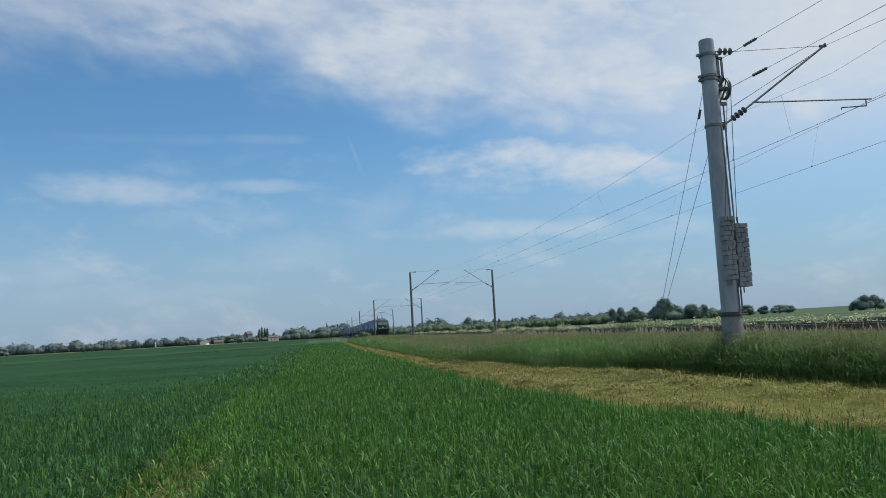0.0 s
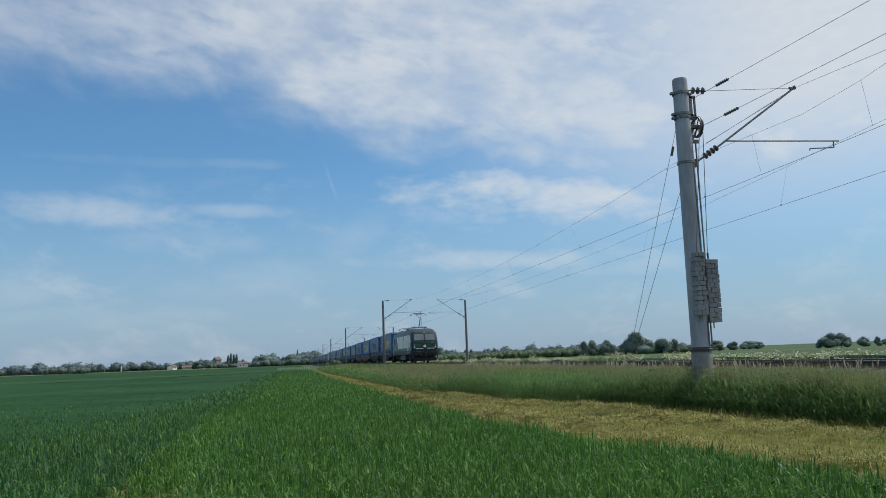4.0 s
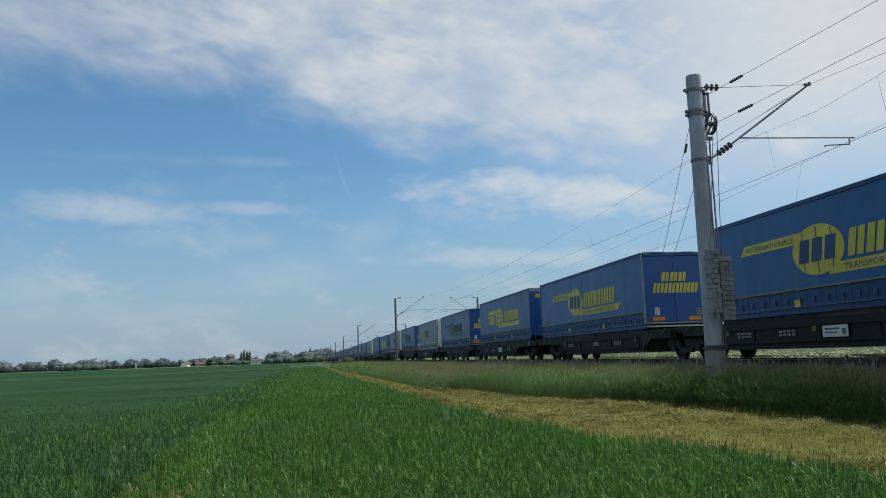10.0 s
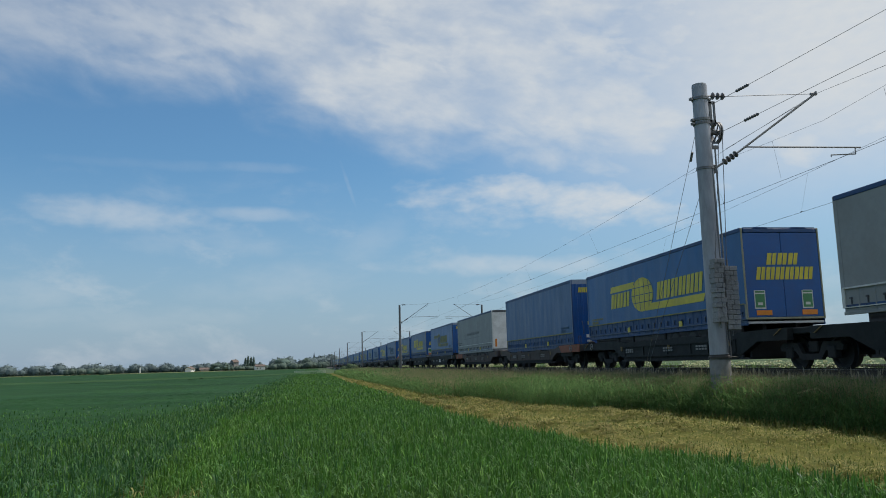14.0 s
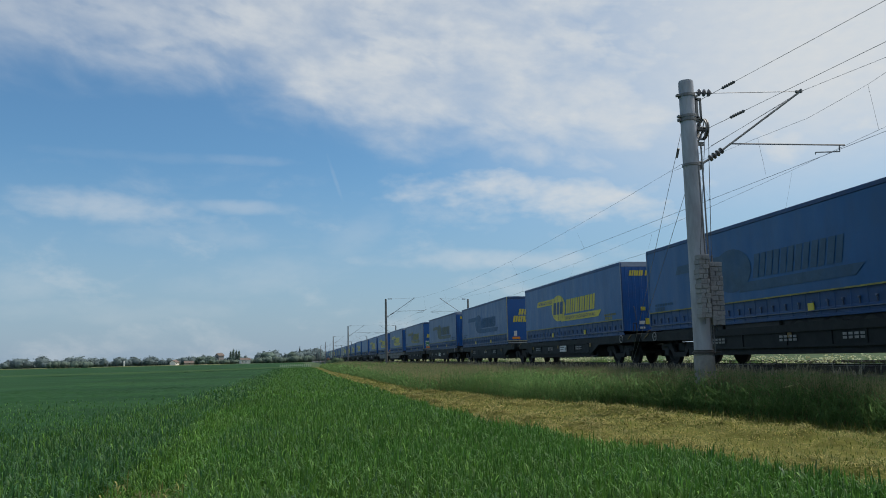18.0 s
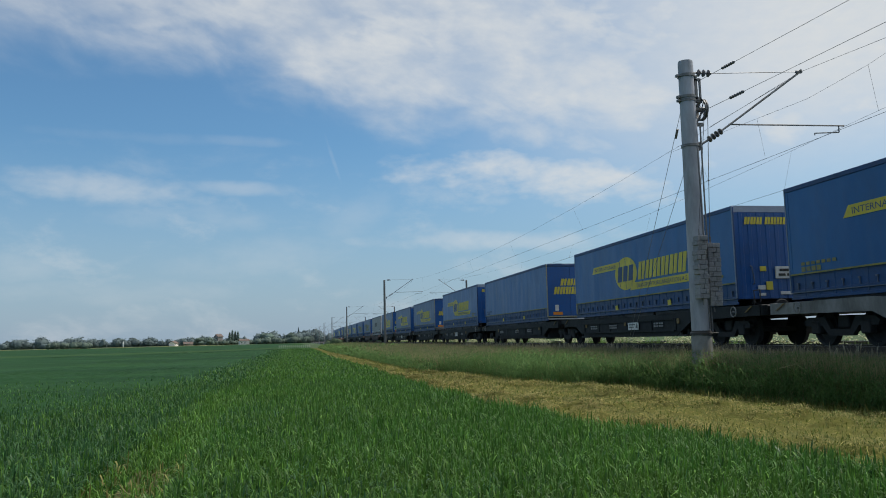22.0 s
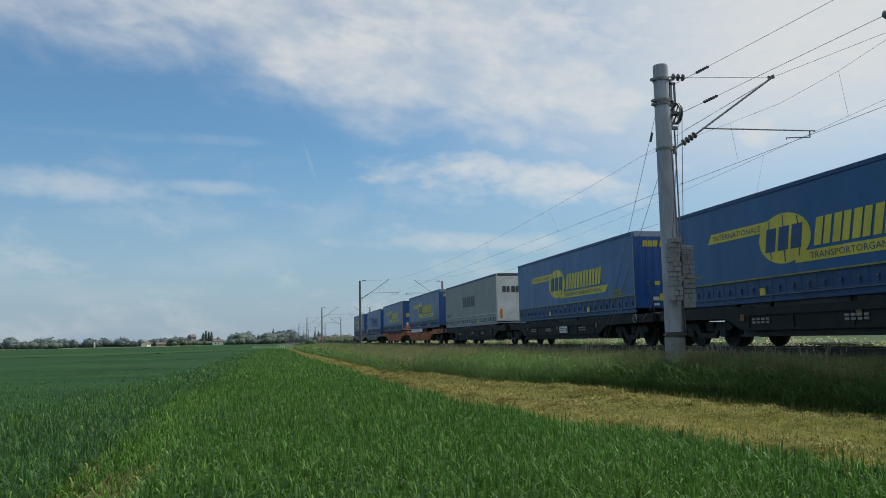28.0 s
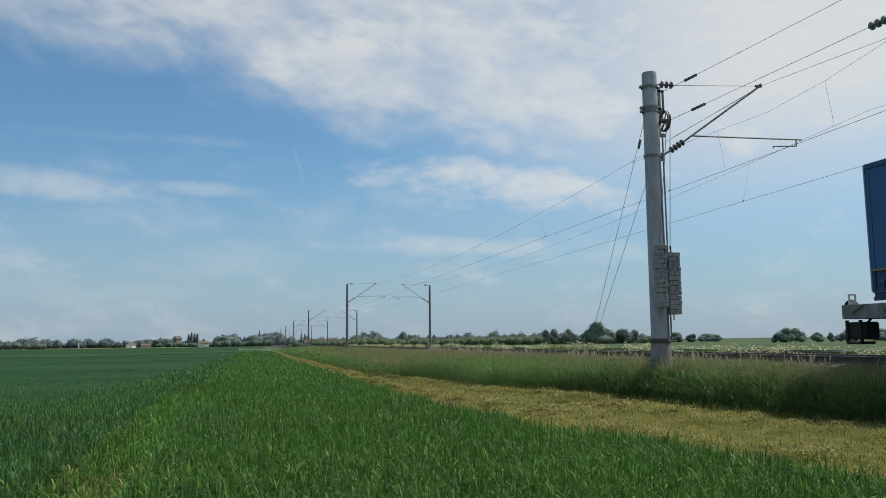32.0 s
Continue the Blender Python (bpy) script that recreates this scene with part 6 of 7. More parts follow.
# daylight showing through the door window is put into this pale base colour
M["pale_pane"] = glass("pale_pane", (0.40, 0.43, 0.43), 0.08)
M["dark_pane"] = material("cab_glass", (0.014, 0.018, 0.02), 0.3, vary=0.1, bump=0.0, spec=0.25)
M["headlight"] = lamp_glow("headlight", (1.0, 0.93, 0.75), 0.12)
M["lens"] = glass("lens", (0.2, 0.2, 0.2), 0.1)
NOSE, LOCO = 196.7, 18.98
loco = thing("electric_locomotive", "modern grey and green electric locomotive with white side panels", "locomotive", (TRACK, NOSE, RAIL))
LEVELS = [(0.98, 0.78, 1.44), (1.1, 0.62, 1.48), (1.55, 0.52, 1.49), (2.0, 0.52, 1.49), (2.28, 0.58, 1.49), (2.42, 0.62, 1.485), (3.24, 0.98, 1.43), (3.42, 1.12, 1.37), (3.66, 1.45, 1.14), (3.8, 2.0, 0.88)]


def ring(z, y0, w, r=0.26):
    """A rounded plan outline of the body at one height."""
    out = []
    for cx, cy, a0 in ((w - r, y0 + r * 1.15, -90), (w - r, LOCO - y0 - r * 1.15, 0), (-w + r, LOCO - y0 - r * 1.15, 90), (-w + r, y0 + r * 1.15, 180)):
        for j in range(5):
            a = radians(a0 + 22.5 * j)
            out.append((cx + r * math.cos(a), cy + r * 1.15 * math.sin(a), z))
    return out


def shell(levels):
    g = Geo()
    rings = [ring(z, y, w) for z, y, w in levels]
    n = len(rings[0])
    v = [p for r_ in rings for p in r_]
    f = [(k * n + i, k * n + (i + 1) % n, (k + 1) * n + (i + 1) % n, (k + 1) * n + i) for k in range(len(rings) - 1) for i in range(n)]
    f += [tuple(range(n - 1, -1, -1)), tuple(range((len(rings) - 1) * n, len(rings) * n))]
    return g.add(v, f)


body = part("body", shell(LEVELS[:8]), M["loco_grey"], loco, "dark grey painted body", smooth=True)
part("roof", shell(LEVELS[7:]), M["loco_roof"], loco, "pale grey roof", smooth=True)
SX = -1.493
for sx, mx in ((SX, -1), (-SX, 1)):
    o = sx + 0.014 * mx

    def sheet(name, pts, mat, label="", d=0.0, parent=None):
        return part(name, Geo().prism(pts, "x", sx - 0.02 * mx, o + d * mx), mat, parent or loco, label)
    sheet("side_panel", [(1.15, 2.38), (2.1, 3.14), (13.4, 3.14), (12.3, 1.72), (2.15, 1.72)], M["loco_white"], "white side panel with dark soot streaks")
    sheet("green_band", [(1.0, 1.36), (1.35, 2.1), (1.95, 1.68), (12.4, 1.68), (13.0, 2.36), (17.3, 2.36), (17.75, 2.1), (17.9, 1.36), (16.7, 1.36), (15.0, 1.58), (12.6, 1.5), (2.2, 1.36)], M["loco_green"], "dark green lower band")
    sheet("underband", [(0.98, 1.0), (0.95, 1.34), (17.95, 1.34), (17.9, 1.0)], M["loco_skirt"], "dark teal lower skirt")
    dr = sheet("cab_door", [(2.95, 1.42), (2.95, 3.1), (3.72, 3.1), (3.72, 1.42)], M["loco_white"], "white cab door", 0.012)
    sheet("window_frame", [(3.1, 2.36), (3.1, 3.04), (3.56, 3.04), (3.56, 2.36)], M["dark_pane"], "thick black window frame", 0.02, dr)
    sheet("door_window", [(3.18, 2.44), (3.18, 2.96), (3.48, 2.96), (3.48, 2.44)], M["pale_pane"], "small pale window", 0.025, dr)
    for y in (1.72, 4.9):
        sheet("panel_joint", [(y, 1.8), (y, 2.8 if y < 2 else 3.12), (y + 0.03, 2.8 if y < 2 else 3.12), (y + 0.03, 1.8)], M["grey_mark"], "narrow dark joint", 0.004)
    for y in (2.86, 3.8, 16.0, 16.9):
        part("grab_rail", Geo().tube((o + 0.06 * mx, y, 1.15), (o + 0.06 * mx, y, 2.5), 0.016, n=6).tube((o, y, 1.15), (o + 0.06 * mx, y, 1.15), 0.016, n=6).tube((o, y, 2.5), (o + 0.06 * mx, y, 2.5), 0.016, n=6), M["plate"], loco)
    rd = sheet("rear_door", [(16.1, 1.36), (16.1, 2.36), (16.8, 2.36), (16.8, 1.36)], M["loco_green"], "cab door, green below and dark above", 0.012)
    sheet("door_upper", [(16.1, 2.365), (16.1, 3.05), (16.8, 3.05), (16.8, 2.365)], M["loco_grey"], "dark upper door half", 0.012, rd)
    sheet("side_window", [(16.3, 2.3), (16.3, 2.95), (16.65, 2.95), (16.65, 2.3)], M["pane"], "small dark window", 0.02)
    sheet("emblem", [(14.72, 1.62), (14.72, 2.08), (15.42, 2.08), (15.62, 1.85), (15.42, 1.62)], M["loco_white"], "small white emblem", 0.008)
    for y in (14.82, 15.0):
        sheet("emblem_bar", [(y, 1.68), (y, 2.08), (y + 0.07, 2.08), (y + 0.07, 1.68)], M["loco_dark"], "", 0.014)
    for z in (1.74, 1.92):
        sheet("emblem_bar", [(15.18, z), (15.18, z + 0.07), (15.4, z + 0.07), (15.4, z)], M["loco_dark"], "", 0.014)
    for y in (5.2, 5.7, 8.8, 9.3, 11.5):
        sheet("stencil", [(y, 1.2), (y, 1.28), (y + 0.22, 1.28), (y + 0.22, 1.2)], M["stencil"], "", 0.004)
    sheet("lamp_socket", [(13.6, 2.86), (13.6, 3.04), (13.75, 3.04), (13.75, 2.86)], M["loco_dark"], "", 0.01)
    for y in (6.6, 11.0):
        part("soot_streak", Geo().prism([(y, 3.13), (y + 0.5, 3.13), (y + 0.35, 2.75), (y + 0.22, 2.45), (y + 0.12, 2.72)], "x", o, o + 0.004 * mx), M["grey_mark"], loco, "dark soot streak")
for end in (0, 1):
    def fp(name, geo, mat, label="", parent=None, smooth=False):
        ob = part(name, geo, mat, parent or loco, label, smooth=smooth)
        if end:
            ob.matrix_local = pose(0, LOCO, 0, 0, 0, 180)
        return ob

    def front(pts, out):
        """A plate on the raked front, from (x, z) corners."""
        zs, ys = [q[0] for q in LEVELS], [q[1] for q in LEVELS]
        g = Geo()
        n = len(pts)
        v = [(x, float(np.interp(z, zs, ys)) - out + 0.26 * max(0.0, abs(x) - 1.22), z) for x, z in pts] + [(x, float(np.interp(z, zs, ys)) + 0.05 + 0.26 * max(0.0, abs(x) - 1.22), z) for x, z in pts]
        return g.add(v, [(i, (i + 1) % n, n + (i + 1) % n, n + i) for i in range(n)] + [tuple(range(n - 1, -1, -1)), tuple(range(n, 2 * n))])
    for sgn in (-1, 1):
        fp("windscreen", front([(sgn * 0.075, 2.48), (sgn * 1.18, 2.48), (sgn * 1.13, 3.18), (sgn * 0.075, 3.18)], 0.022), M["pane"], "large tinted windscreen pane")
        fp("wiper", Geo().tube((sgn * 0.1, 0.56, 2.4), (sgn * 0.4, 0.82, 3.0), 0.014, n=6), M["chassis"], "black wiper")
        fp("green_grille", front([(sgn * 0.2, 1.62), (sgn * 1.02, 1.62), (sgn * 1.02, 2.06), (sgn * 0.3, 2.06)], 0.012), M["loco_green"], "green front band")
        for z in (1.7, 1.82, 1.94):
            fp("slat", front([(sgn * 0.24, z), (sgn * 1.0, z), (sgn * 1.0, z + 0.035), (sgn * 0.24, z + 0.035)], 0.03), M["loco_dark"])
        fp("front_line", front([(sgn * 0.2, 1.53), (sgn * 1.02, 1.53), (sgn * 1.02, 1.6), (sgn * 0.2, 1.6)], 0.02), M["loco_white"], "white line under the band")
        h = fp("headlight", front([(sgn * 1.05, 1.56), (sgn * 1.3, 1.56), (sgn * 1.3, 2.1), (sgn * 1.05, 2.1)], 0.02), M["loco_dark"], "headlight cluster")
        fp("lamp_cover", front([(sgn * 1.08, 1.6), (sgn * 1.27, 1.6), (sgn * 1.27, 2.06), (sgn * 1.08, 2.06)], 0.026), M["pane"], "grey tinted lamp cover")
        for z in (1.72, 1.93):
            g = Geo().lathe((sgn * 1.145, 0.52, z), (0, -1, 0), [(-0.03, 0.062), (0.035, 0.062), (0.045, 0.04)], 14)
            ob = part("lamp", g, M["headlight"] if z < 1.8 and not end else M["lens"], h, "round lamp")
        g = Geo().lathe((sgn * 0.875, 0.55, 1.06), (0, -1, 0), [(-0.1, 0.13), (0.2, 0.13), (0.21, 0.1), (0.46, 0.1), (0.47, 0.08)], 18)
        g.box(sgn * 0.875 - 0.33, sgn * 0.875 + 0.33, 0.01, 0.08, 0.88, 1.24, 0.03)
        fp("buffer", g, M["bogie"], "black buffer with a wide square plate")
        fp("step", Geo().box(sgn * 1.25 - 0.18, sgn * 1.25 + 0.18, 0.75, 1.05, 0.42, 0.46).box(sgn * 1.25 - 0.18, sgn * 1.25 + 0.18, 0.75, 1.05, 0.75, 0.79).box(sgn * 1.42 - 0.02, sgn * 1.42 + 0.02, 0.75, 1.05, 0.42, 1.05), M["loco_dark"])
    fp("front_emblem", front([(-0.13, 1.68), (0.13, 1.68), (0.13, 1.96), (-0.13, 1.96), (-0.2, 1.82)], 0.03), M["loco_white"], "small white emblem")
    fp("number_bar", front([(0.72, 2.2), (1.08, 2.2), (1.08, 2.27), (0.72, 2.27)], 0.012), M["stencil"], "pale bar")
    fp("screen_frame", front([(-1.22, 2.425), (1.22, 2.425), (1.19, 3.235), (-1.19, 3.235)], 0.012), M["loco_dark"], "black windscreen surround")
    fp("top_lamp", front([(-0.11, 3.27), (0.11, 3.27), (0.1, 3.35), (-0.1, 3.35)], 0.03), M["lens"], "top headlight")
    fp("buffer_beam", Geo().box(-1.42, 1.42, 0.55, 0.95, 0.72, 1.28, 0.04), M["bogie"])
    fp("snow_plough", Geo().prism([(-1.3, 0.2), (1.3, 0.2), (1.25, 0.6), (-1.25, 0.6)], "y", 0.72, 0.8), M["bogie"], "dark steel rail guard")
    fp("coupling", Geo().box(-0.07, 0.07, 0.0, 0.6, 0.95, 1.12, 0.02).box(-0.1, 0.1, 0.05, 0.2, 0.6, 0.98, 0.02), M["bogie"])
    for x in (-0.5, 0.4):
        fp("air_hose", Geo().tube((x, 0.55, 1.0), (x + 0.03, 0.35, 0.75), 0.03, n=6).tube((x + 0.03, 0.35, 0.75), (x + 0.08, 0.5, 0.5), 0.03, n=6), M["tyre"])
for y in (4.74, 14.24):
    def lb(g):
        for x in (-1.05, 1.05):
            g.prism([(-2.0, 0.6), (-1.9, 0.95), (1.9, 0.95), (2.0, 0.6), (0.9, 0.5), (0.5, 0.3), (-0.5, 0.3), (-0.9, 0.5)], "x", x - 0.08, x + 0.08)
            for q in (-1.3, 1.3):
                g.box(x - 0.14, x + 0.14, q - 0.2, q + 0.2, 0.42, 0.82, 0.04)
                g.tube((x * 1.1, q + 0.35, 0.6), (x * 1.1, q + 0.35, 0.98), 0.09, n=10)
                g.tube((x * 1.1, q - 0.35, 0.6), (x * 1.1, q - 0.35, 0.98), 0.09, n=10)
        g.box(-1.0, 1.0, -0.3, 0.3, 0.4, 0.95, 0.05)
    g = Geo()
    lb(g)
    b = part("bogie", g, M["bogie"], loco, "dark two-axle bogie", at=(0, y, 0))
    for q in (-1.3, 1.3):
        g = Geo().tube((-0.75, 0, 0), (0.75, 0, 0), 0.1, n=10)
        for x in (-1, 1):
            g.lathe((x * 0.69, 0, 0), (x, 0, 0), [(-0.03, 0.15), (-0.015, 0.655), (0.015, 0.655), (0.03, 0.63), (0.12, 0.62), (0.125, 0.53), (0.06, 0.5), (0.07, 0.2), (0.14, 0.14), (0.15, 0.02)], 28)
        part("wheelset", g, M["bogie"], b, "dark steel wheels on an axle", at=(0, q, 0.62), smooth=True)
part("underframe", Geo().box(-1.15, 1.15, 1.0, LOCO - 1.0, 0.5, 1.0, 0.05), M["bogie"], loco, "black underframe")
part("equipment_box", Geo().box(-1.3, 1.3, 7.2, 11.8, 0.35, 0.98, 0.06), M["loco_dark"], loco, "underfloor transformer tank")
# roof gear
part("roof_hatch", Geo().box(-0.8, 0.8, 5.6, 7.6, 3.76, 3.92, 0.06), M["loco_roof"], loco)
part("roof_hatch", Geo().box(-0.8, 0.8, 8.0, 11.0, 3.76, 3.9, 0.06), M["loco_roof"], loco)
for y in (9.4, 10.0, 10.6, 11.3):
    g = Geo()
    ribbed(g, (-0.45, y, 3.85), (-0.45, y, 4.15), 0.09, 3, 0.045)
    part("roof_insulator", g, M["insulator"], loco, "ribbed insulator", smooth=True)
part("bus_bar", Geo().tube((-0.45, 4.6, 4.16), (-0.45, 11.4, 4.16), 0.02, n=6).tube((-0.45, 7.6, 4.16), (-0.3, 8.0, 4.35), 0.02, n=6).tube((-0.3, 8.0, 4.35), (-0.3, 8.5, 4.3), 0.02, n=6), M["galvanised"], loco)
part("horn", Geo().tube((0.3, 2.5, 3.85), (0.3, 2.5, 4.0), 0.03, n=8).tube((0.3, 2.35, 4.0), (0.3, 2.65, 4.0), 0.04, n=8), M["galvanised"], loco)


def pantograph(y, height, knee):
    """Single-arm pantograph; height of its head above the roof."""
    p = part("pantograph", Geo().box(-0.75, 0.75, y - 0.75, y - 0.67, 4.0, 4.06).box(-0.75, 0.75, y + 0.67, y + 0.75, 4.0, 4.06).box(-0.75, -0.67, y - 0.75, y + 0.75, 4.0, 4.06).box(0.67, 0.75, y - 0.75, y + 0.75, 4.0, 4.06), M["galvanised"], loco, "steel pantograph frame")
    for x in (-0.65, 0.65):
        for q in (-0.7, 0.7):
            g = Geo()
            ribbed(g, (x, y + q, 3.7), (x, y + q, 4.0), 0.08, 3, 0.04)
            part("foot", g, M["insulator"], p)
    kz = 4.05 + knee[1]
    part("lower_arm", Geo().tube((0, y + 0.5, 4.08), (0, y + knee[0], kz), 0.06, 0.05, n=8).tube((0.2, y + 0.15, 4.08), (0.15, y + knee[0] + 0.2, kz - 0.12), 0.022, n=6), M["galvanised"], p)
    hy = y + knee[2]
    part("upper_arm", Geo().tube((0, y + knee[0], kz), (-0.35, hy, height), 0.03, n=6).tube((0, y + knee[0], kz), (0.35, hy, height), 0.03, n=6).tube((-0.35, hy, height), (0.35, hy, height), 0.03, n=6), M["galvanised"], p)
    for q in (-0.28, 0.28):
        part("contact_strip", Geo().tube((-0.6, hy + q, height + 0.1), (0.6, hy + q, height + 0.1), 0.028, n=6).tube((-0.6, hy + q, height + 0.1), (-0.85, hy + q, height), 0.02, n=6).tube((-0.85, hy + q, height), (-0.97, hy + q, height - 0.2), 0.02, n=6)
             .tube((0.6, hy + q, height + 0.1), (0.85, hy + q, height), 0.02, n=6).tube((0.85, hy + q, height), (0.97, hy + q, height - 0.2), 0.02, n=6), M["galvanised"], p, "curved contact strip")
    part("head_frame", Geo().tube((-0.5, hy - 0.28, height + 0.08), (-0.5, hy + 0.28, height + 0.08), 0.018, n=6).tube((0.5, hy - 0.28, height + 0.08), (0.5, hy + 0.28, height + 0.08), 0.018, n=6).tube((-0.5, hy, height), (-0.5, hy, height + 0.08), 0.018, n=6).tube((0.5, hy, height), (0.5, hy, height + 0.08), 0.018, n=6), M["galvanised"], p)


pantograph(4.0, CONT - RAIL - 0.14, (-0.75, 1.0, 0.62))
pantograph(15.0, 4.26, (-1.35, 0.14, 0.1))
MOVERS.append((loco, NOSE, 0.0))

# ---------------------------------------------------------------- far landscape
M["bark"] = material("bark", (0.09, 0.07, 0.05), 0.95, vary=0.3, scale=3.0)
# far foliage is coloured paler and greyer to stand for distance haze
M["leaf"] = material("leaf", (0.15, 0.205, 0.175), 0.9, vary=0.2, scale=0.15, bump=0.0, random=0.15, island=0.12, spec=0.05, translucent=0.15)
M["hazy_far_wood"] = material("hazy_far_wood", (0.145, 0.19, 0.195), 0.95, vary=0.2, scale=0.02, bump=0.0, island=0.1, spec=0.03, translucent=0.15)
M["hazy_near_wood"] = material("hazy_near_wood", (0.14, 0.185, 0.155), 0.95, vary=0.25, scale=0.03, bump=0.0, island=0.14, spec=0.03, translucent=0.15)
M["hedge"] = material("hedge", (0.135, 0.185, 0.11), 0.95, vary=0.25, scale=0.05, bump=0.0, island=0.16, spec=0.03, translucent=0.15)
M["roof_tile"] = material("roof_tile", (0.14, 0.105, 0.09), 0.85, vary=0.25, scale=0.6, bump=0.2, bump_scale=6)
M["render_white"] = material("white_render", (0.78, 0.77, 0.73), 0.8, vary=0.06, scale=0.4)
M["render_tan"] = material("tan_render", (0.42, 0.36, 0.28), 0.85, vary=0.1, scale=0.4)
M["render_grey"] = material("grey_render", (0.26, 0.25, 0.24), 0.85, vary=0.1, scale=0.4)
M["window"] = glass("dark_window", (0.03, 0.035, 0.04), 0.1)
M["stake"] = material("stake", (0.65, 0.64, 0.58), 0.8, vary=0.1)
M["field_pale"] = material("field_pale", (0.16, 0.17, 0.07), 0.95, vary=0.25, scale=0.02, bump=0.3, bump_scale=2.0, spec=0.1)
M["field_dark"] = material("field_dark", (0.035, 0.075, 0.032), 0.95, vary=0.25, scale=0.03, bump=0.4, bump_scale=2.0, spec=0.1)


def polar(az, dist):
    a = radians(az)
    return dist * math.sin(a), dist * math.cos(a)


def leaf_cloud(cx, cy, cz, rx, rz, count, size, rng, mi=0):
    """Small leaf clumps through an uneven crown."""
    p = rng.normal(0, 1, (count, 3))
    p /= np.linalg.norm(p, axis=1)[:, None]
    r = rng.uniform(0.7, 1.0, count)
    bumps = 1 + 0.22 * np.sin(p[:, 0] * 5 + cx) * np.cos(p[:, 2] * 4 + cy) + 0.1 * np.sin(p[:, 1] * 9 + cx) * np.sin(p[:, 2] * 8 + p[:, 0] * 7)
    c = p * (r * bumps)[:, None] * np.array([rx, rx, rz]) + np.array([cx, cy, cz])
    n = p + 0.3 * rng.normal(0, 1, (count, 3)) + np.array([0, 0, 0.1])
    n /= np.linalg.norm(n, axis=1)[:, None]
    a = np.cross(n, np.array([0.3, 0.2, 0.93]))
    a /= np.linalg.norm(a, axis=1)[:, None]
    b = np.cross(n, a)
    s = size * rng.uniform(0.5, 1.3, count)[:, None]
    v = np.stack([c - a * s, c - b * s * 0.7, c + a * s, c + b * s * 0.7], 1).reshape(-1, 3)
    f = np.arange(count * 4).reshape(-1, 4)
    # a closed, knobbly heart behind the leaves
    la, lo = np.radians(np.linspace(-70, 86, 6)), np.radians(np.arange(9) * 40.0)
    LA, LO = np.meshgrid(la, lo, indexing="ij")
    q = 0.74 * rng.uniform(0.8, 1.2, LA.shape)
    core = np.stack([cx + q * rx * np.cos(LA) * np.cos(LO), cy + q * rx * np.cos(LA) * np.sin(LO), cz + q * rz * np.sin(LA)], -1).reshape(-1, 3)
    i, j = np.meshgrid(np.arange(5), np.arange(9), indexing="ij")
    cf = np.stack([i * 9 + j, i * 9 + (j + 1) % 9, (i + 1) * 9 + (j + 1) % 9, (i + 1) * 9 + j], -1).reshape(-1, 4)
    return np.concatenate([v, core]), np.concatenate([f, cf + len(v)]), np.full(count + len(cf), mi)


def tree(az, dist, height, spread, label, tall=False):
    x, y = polar(az, dist)
    z = float(ground_z(np.array([x]), np.array([y]))[0])
    t = thing("tree", label, "tree", (x, y, z), "field trees")
    rng = np.random.default_rng(int(abs(az) * 100 + dist))
    h0 = height * 0.12
    g = Geo().lathe((0, 0, -0.2), (0, 0, 1), [(0, height * 0.035), (h0, height * 0.025), (height * 0.75, height * 0.008)], 8)
    part("trunk", g, M["bark"], t)
    for j in range(5):
        a = j * 1.26 + rng.uniform(-0.3, 0.3)
        part("limb", Geo().tube((0, 0, h0 + height * 0.06 * j), (spread * 0.6 * math.cos(a), spread * 0.6 * math.sin(a), h0 + height * (0.25 + 0.08 * j)), height * 0.014, height * 0.004, n=5), M["bark"], t)
    ch = []
    for j in range(4 if tall else 11):
        a = rng.uniform(0, 6.28)
        rr = spread * (0.0 if tall else rng.uniform(0.25, 0.7) * (1 - 0.06 * j))
        cz = height * (0.2 + 0.19 * j if tall else 0.2 + 0.05 * j + rng.uniform(-0.03, 0.05))
        rz = height * (rng.uniform(0.19, 0.24) if tall else rng.uniform(0.22, 0.3))
        rz = min(rz, height * 1.0 - cz)
        ch.append(leaf_cloud(rr * math.cos(a), rr * math.sin(a), cz, spread * ((0.8, 0.85, 0.7, 0.45)[j] if tall else rng.uniform(0.42, 0.7) * (1 - 0.015 * j)), rz, 420, height * (0.018 if tall else 0.024), rng))
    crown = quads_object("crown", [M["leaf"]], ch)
    crown.parent = t


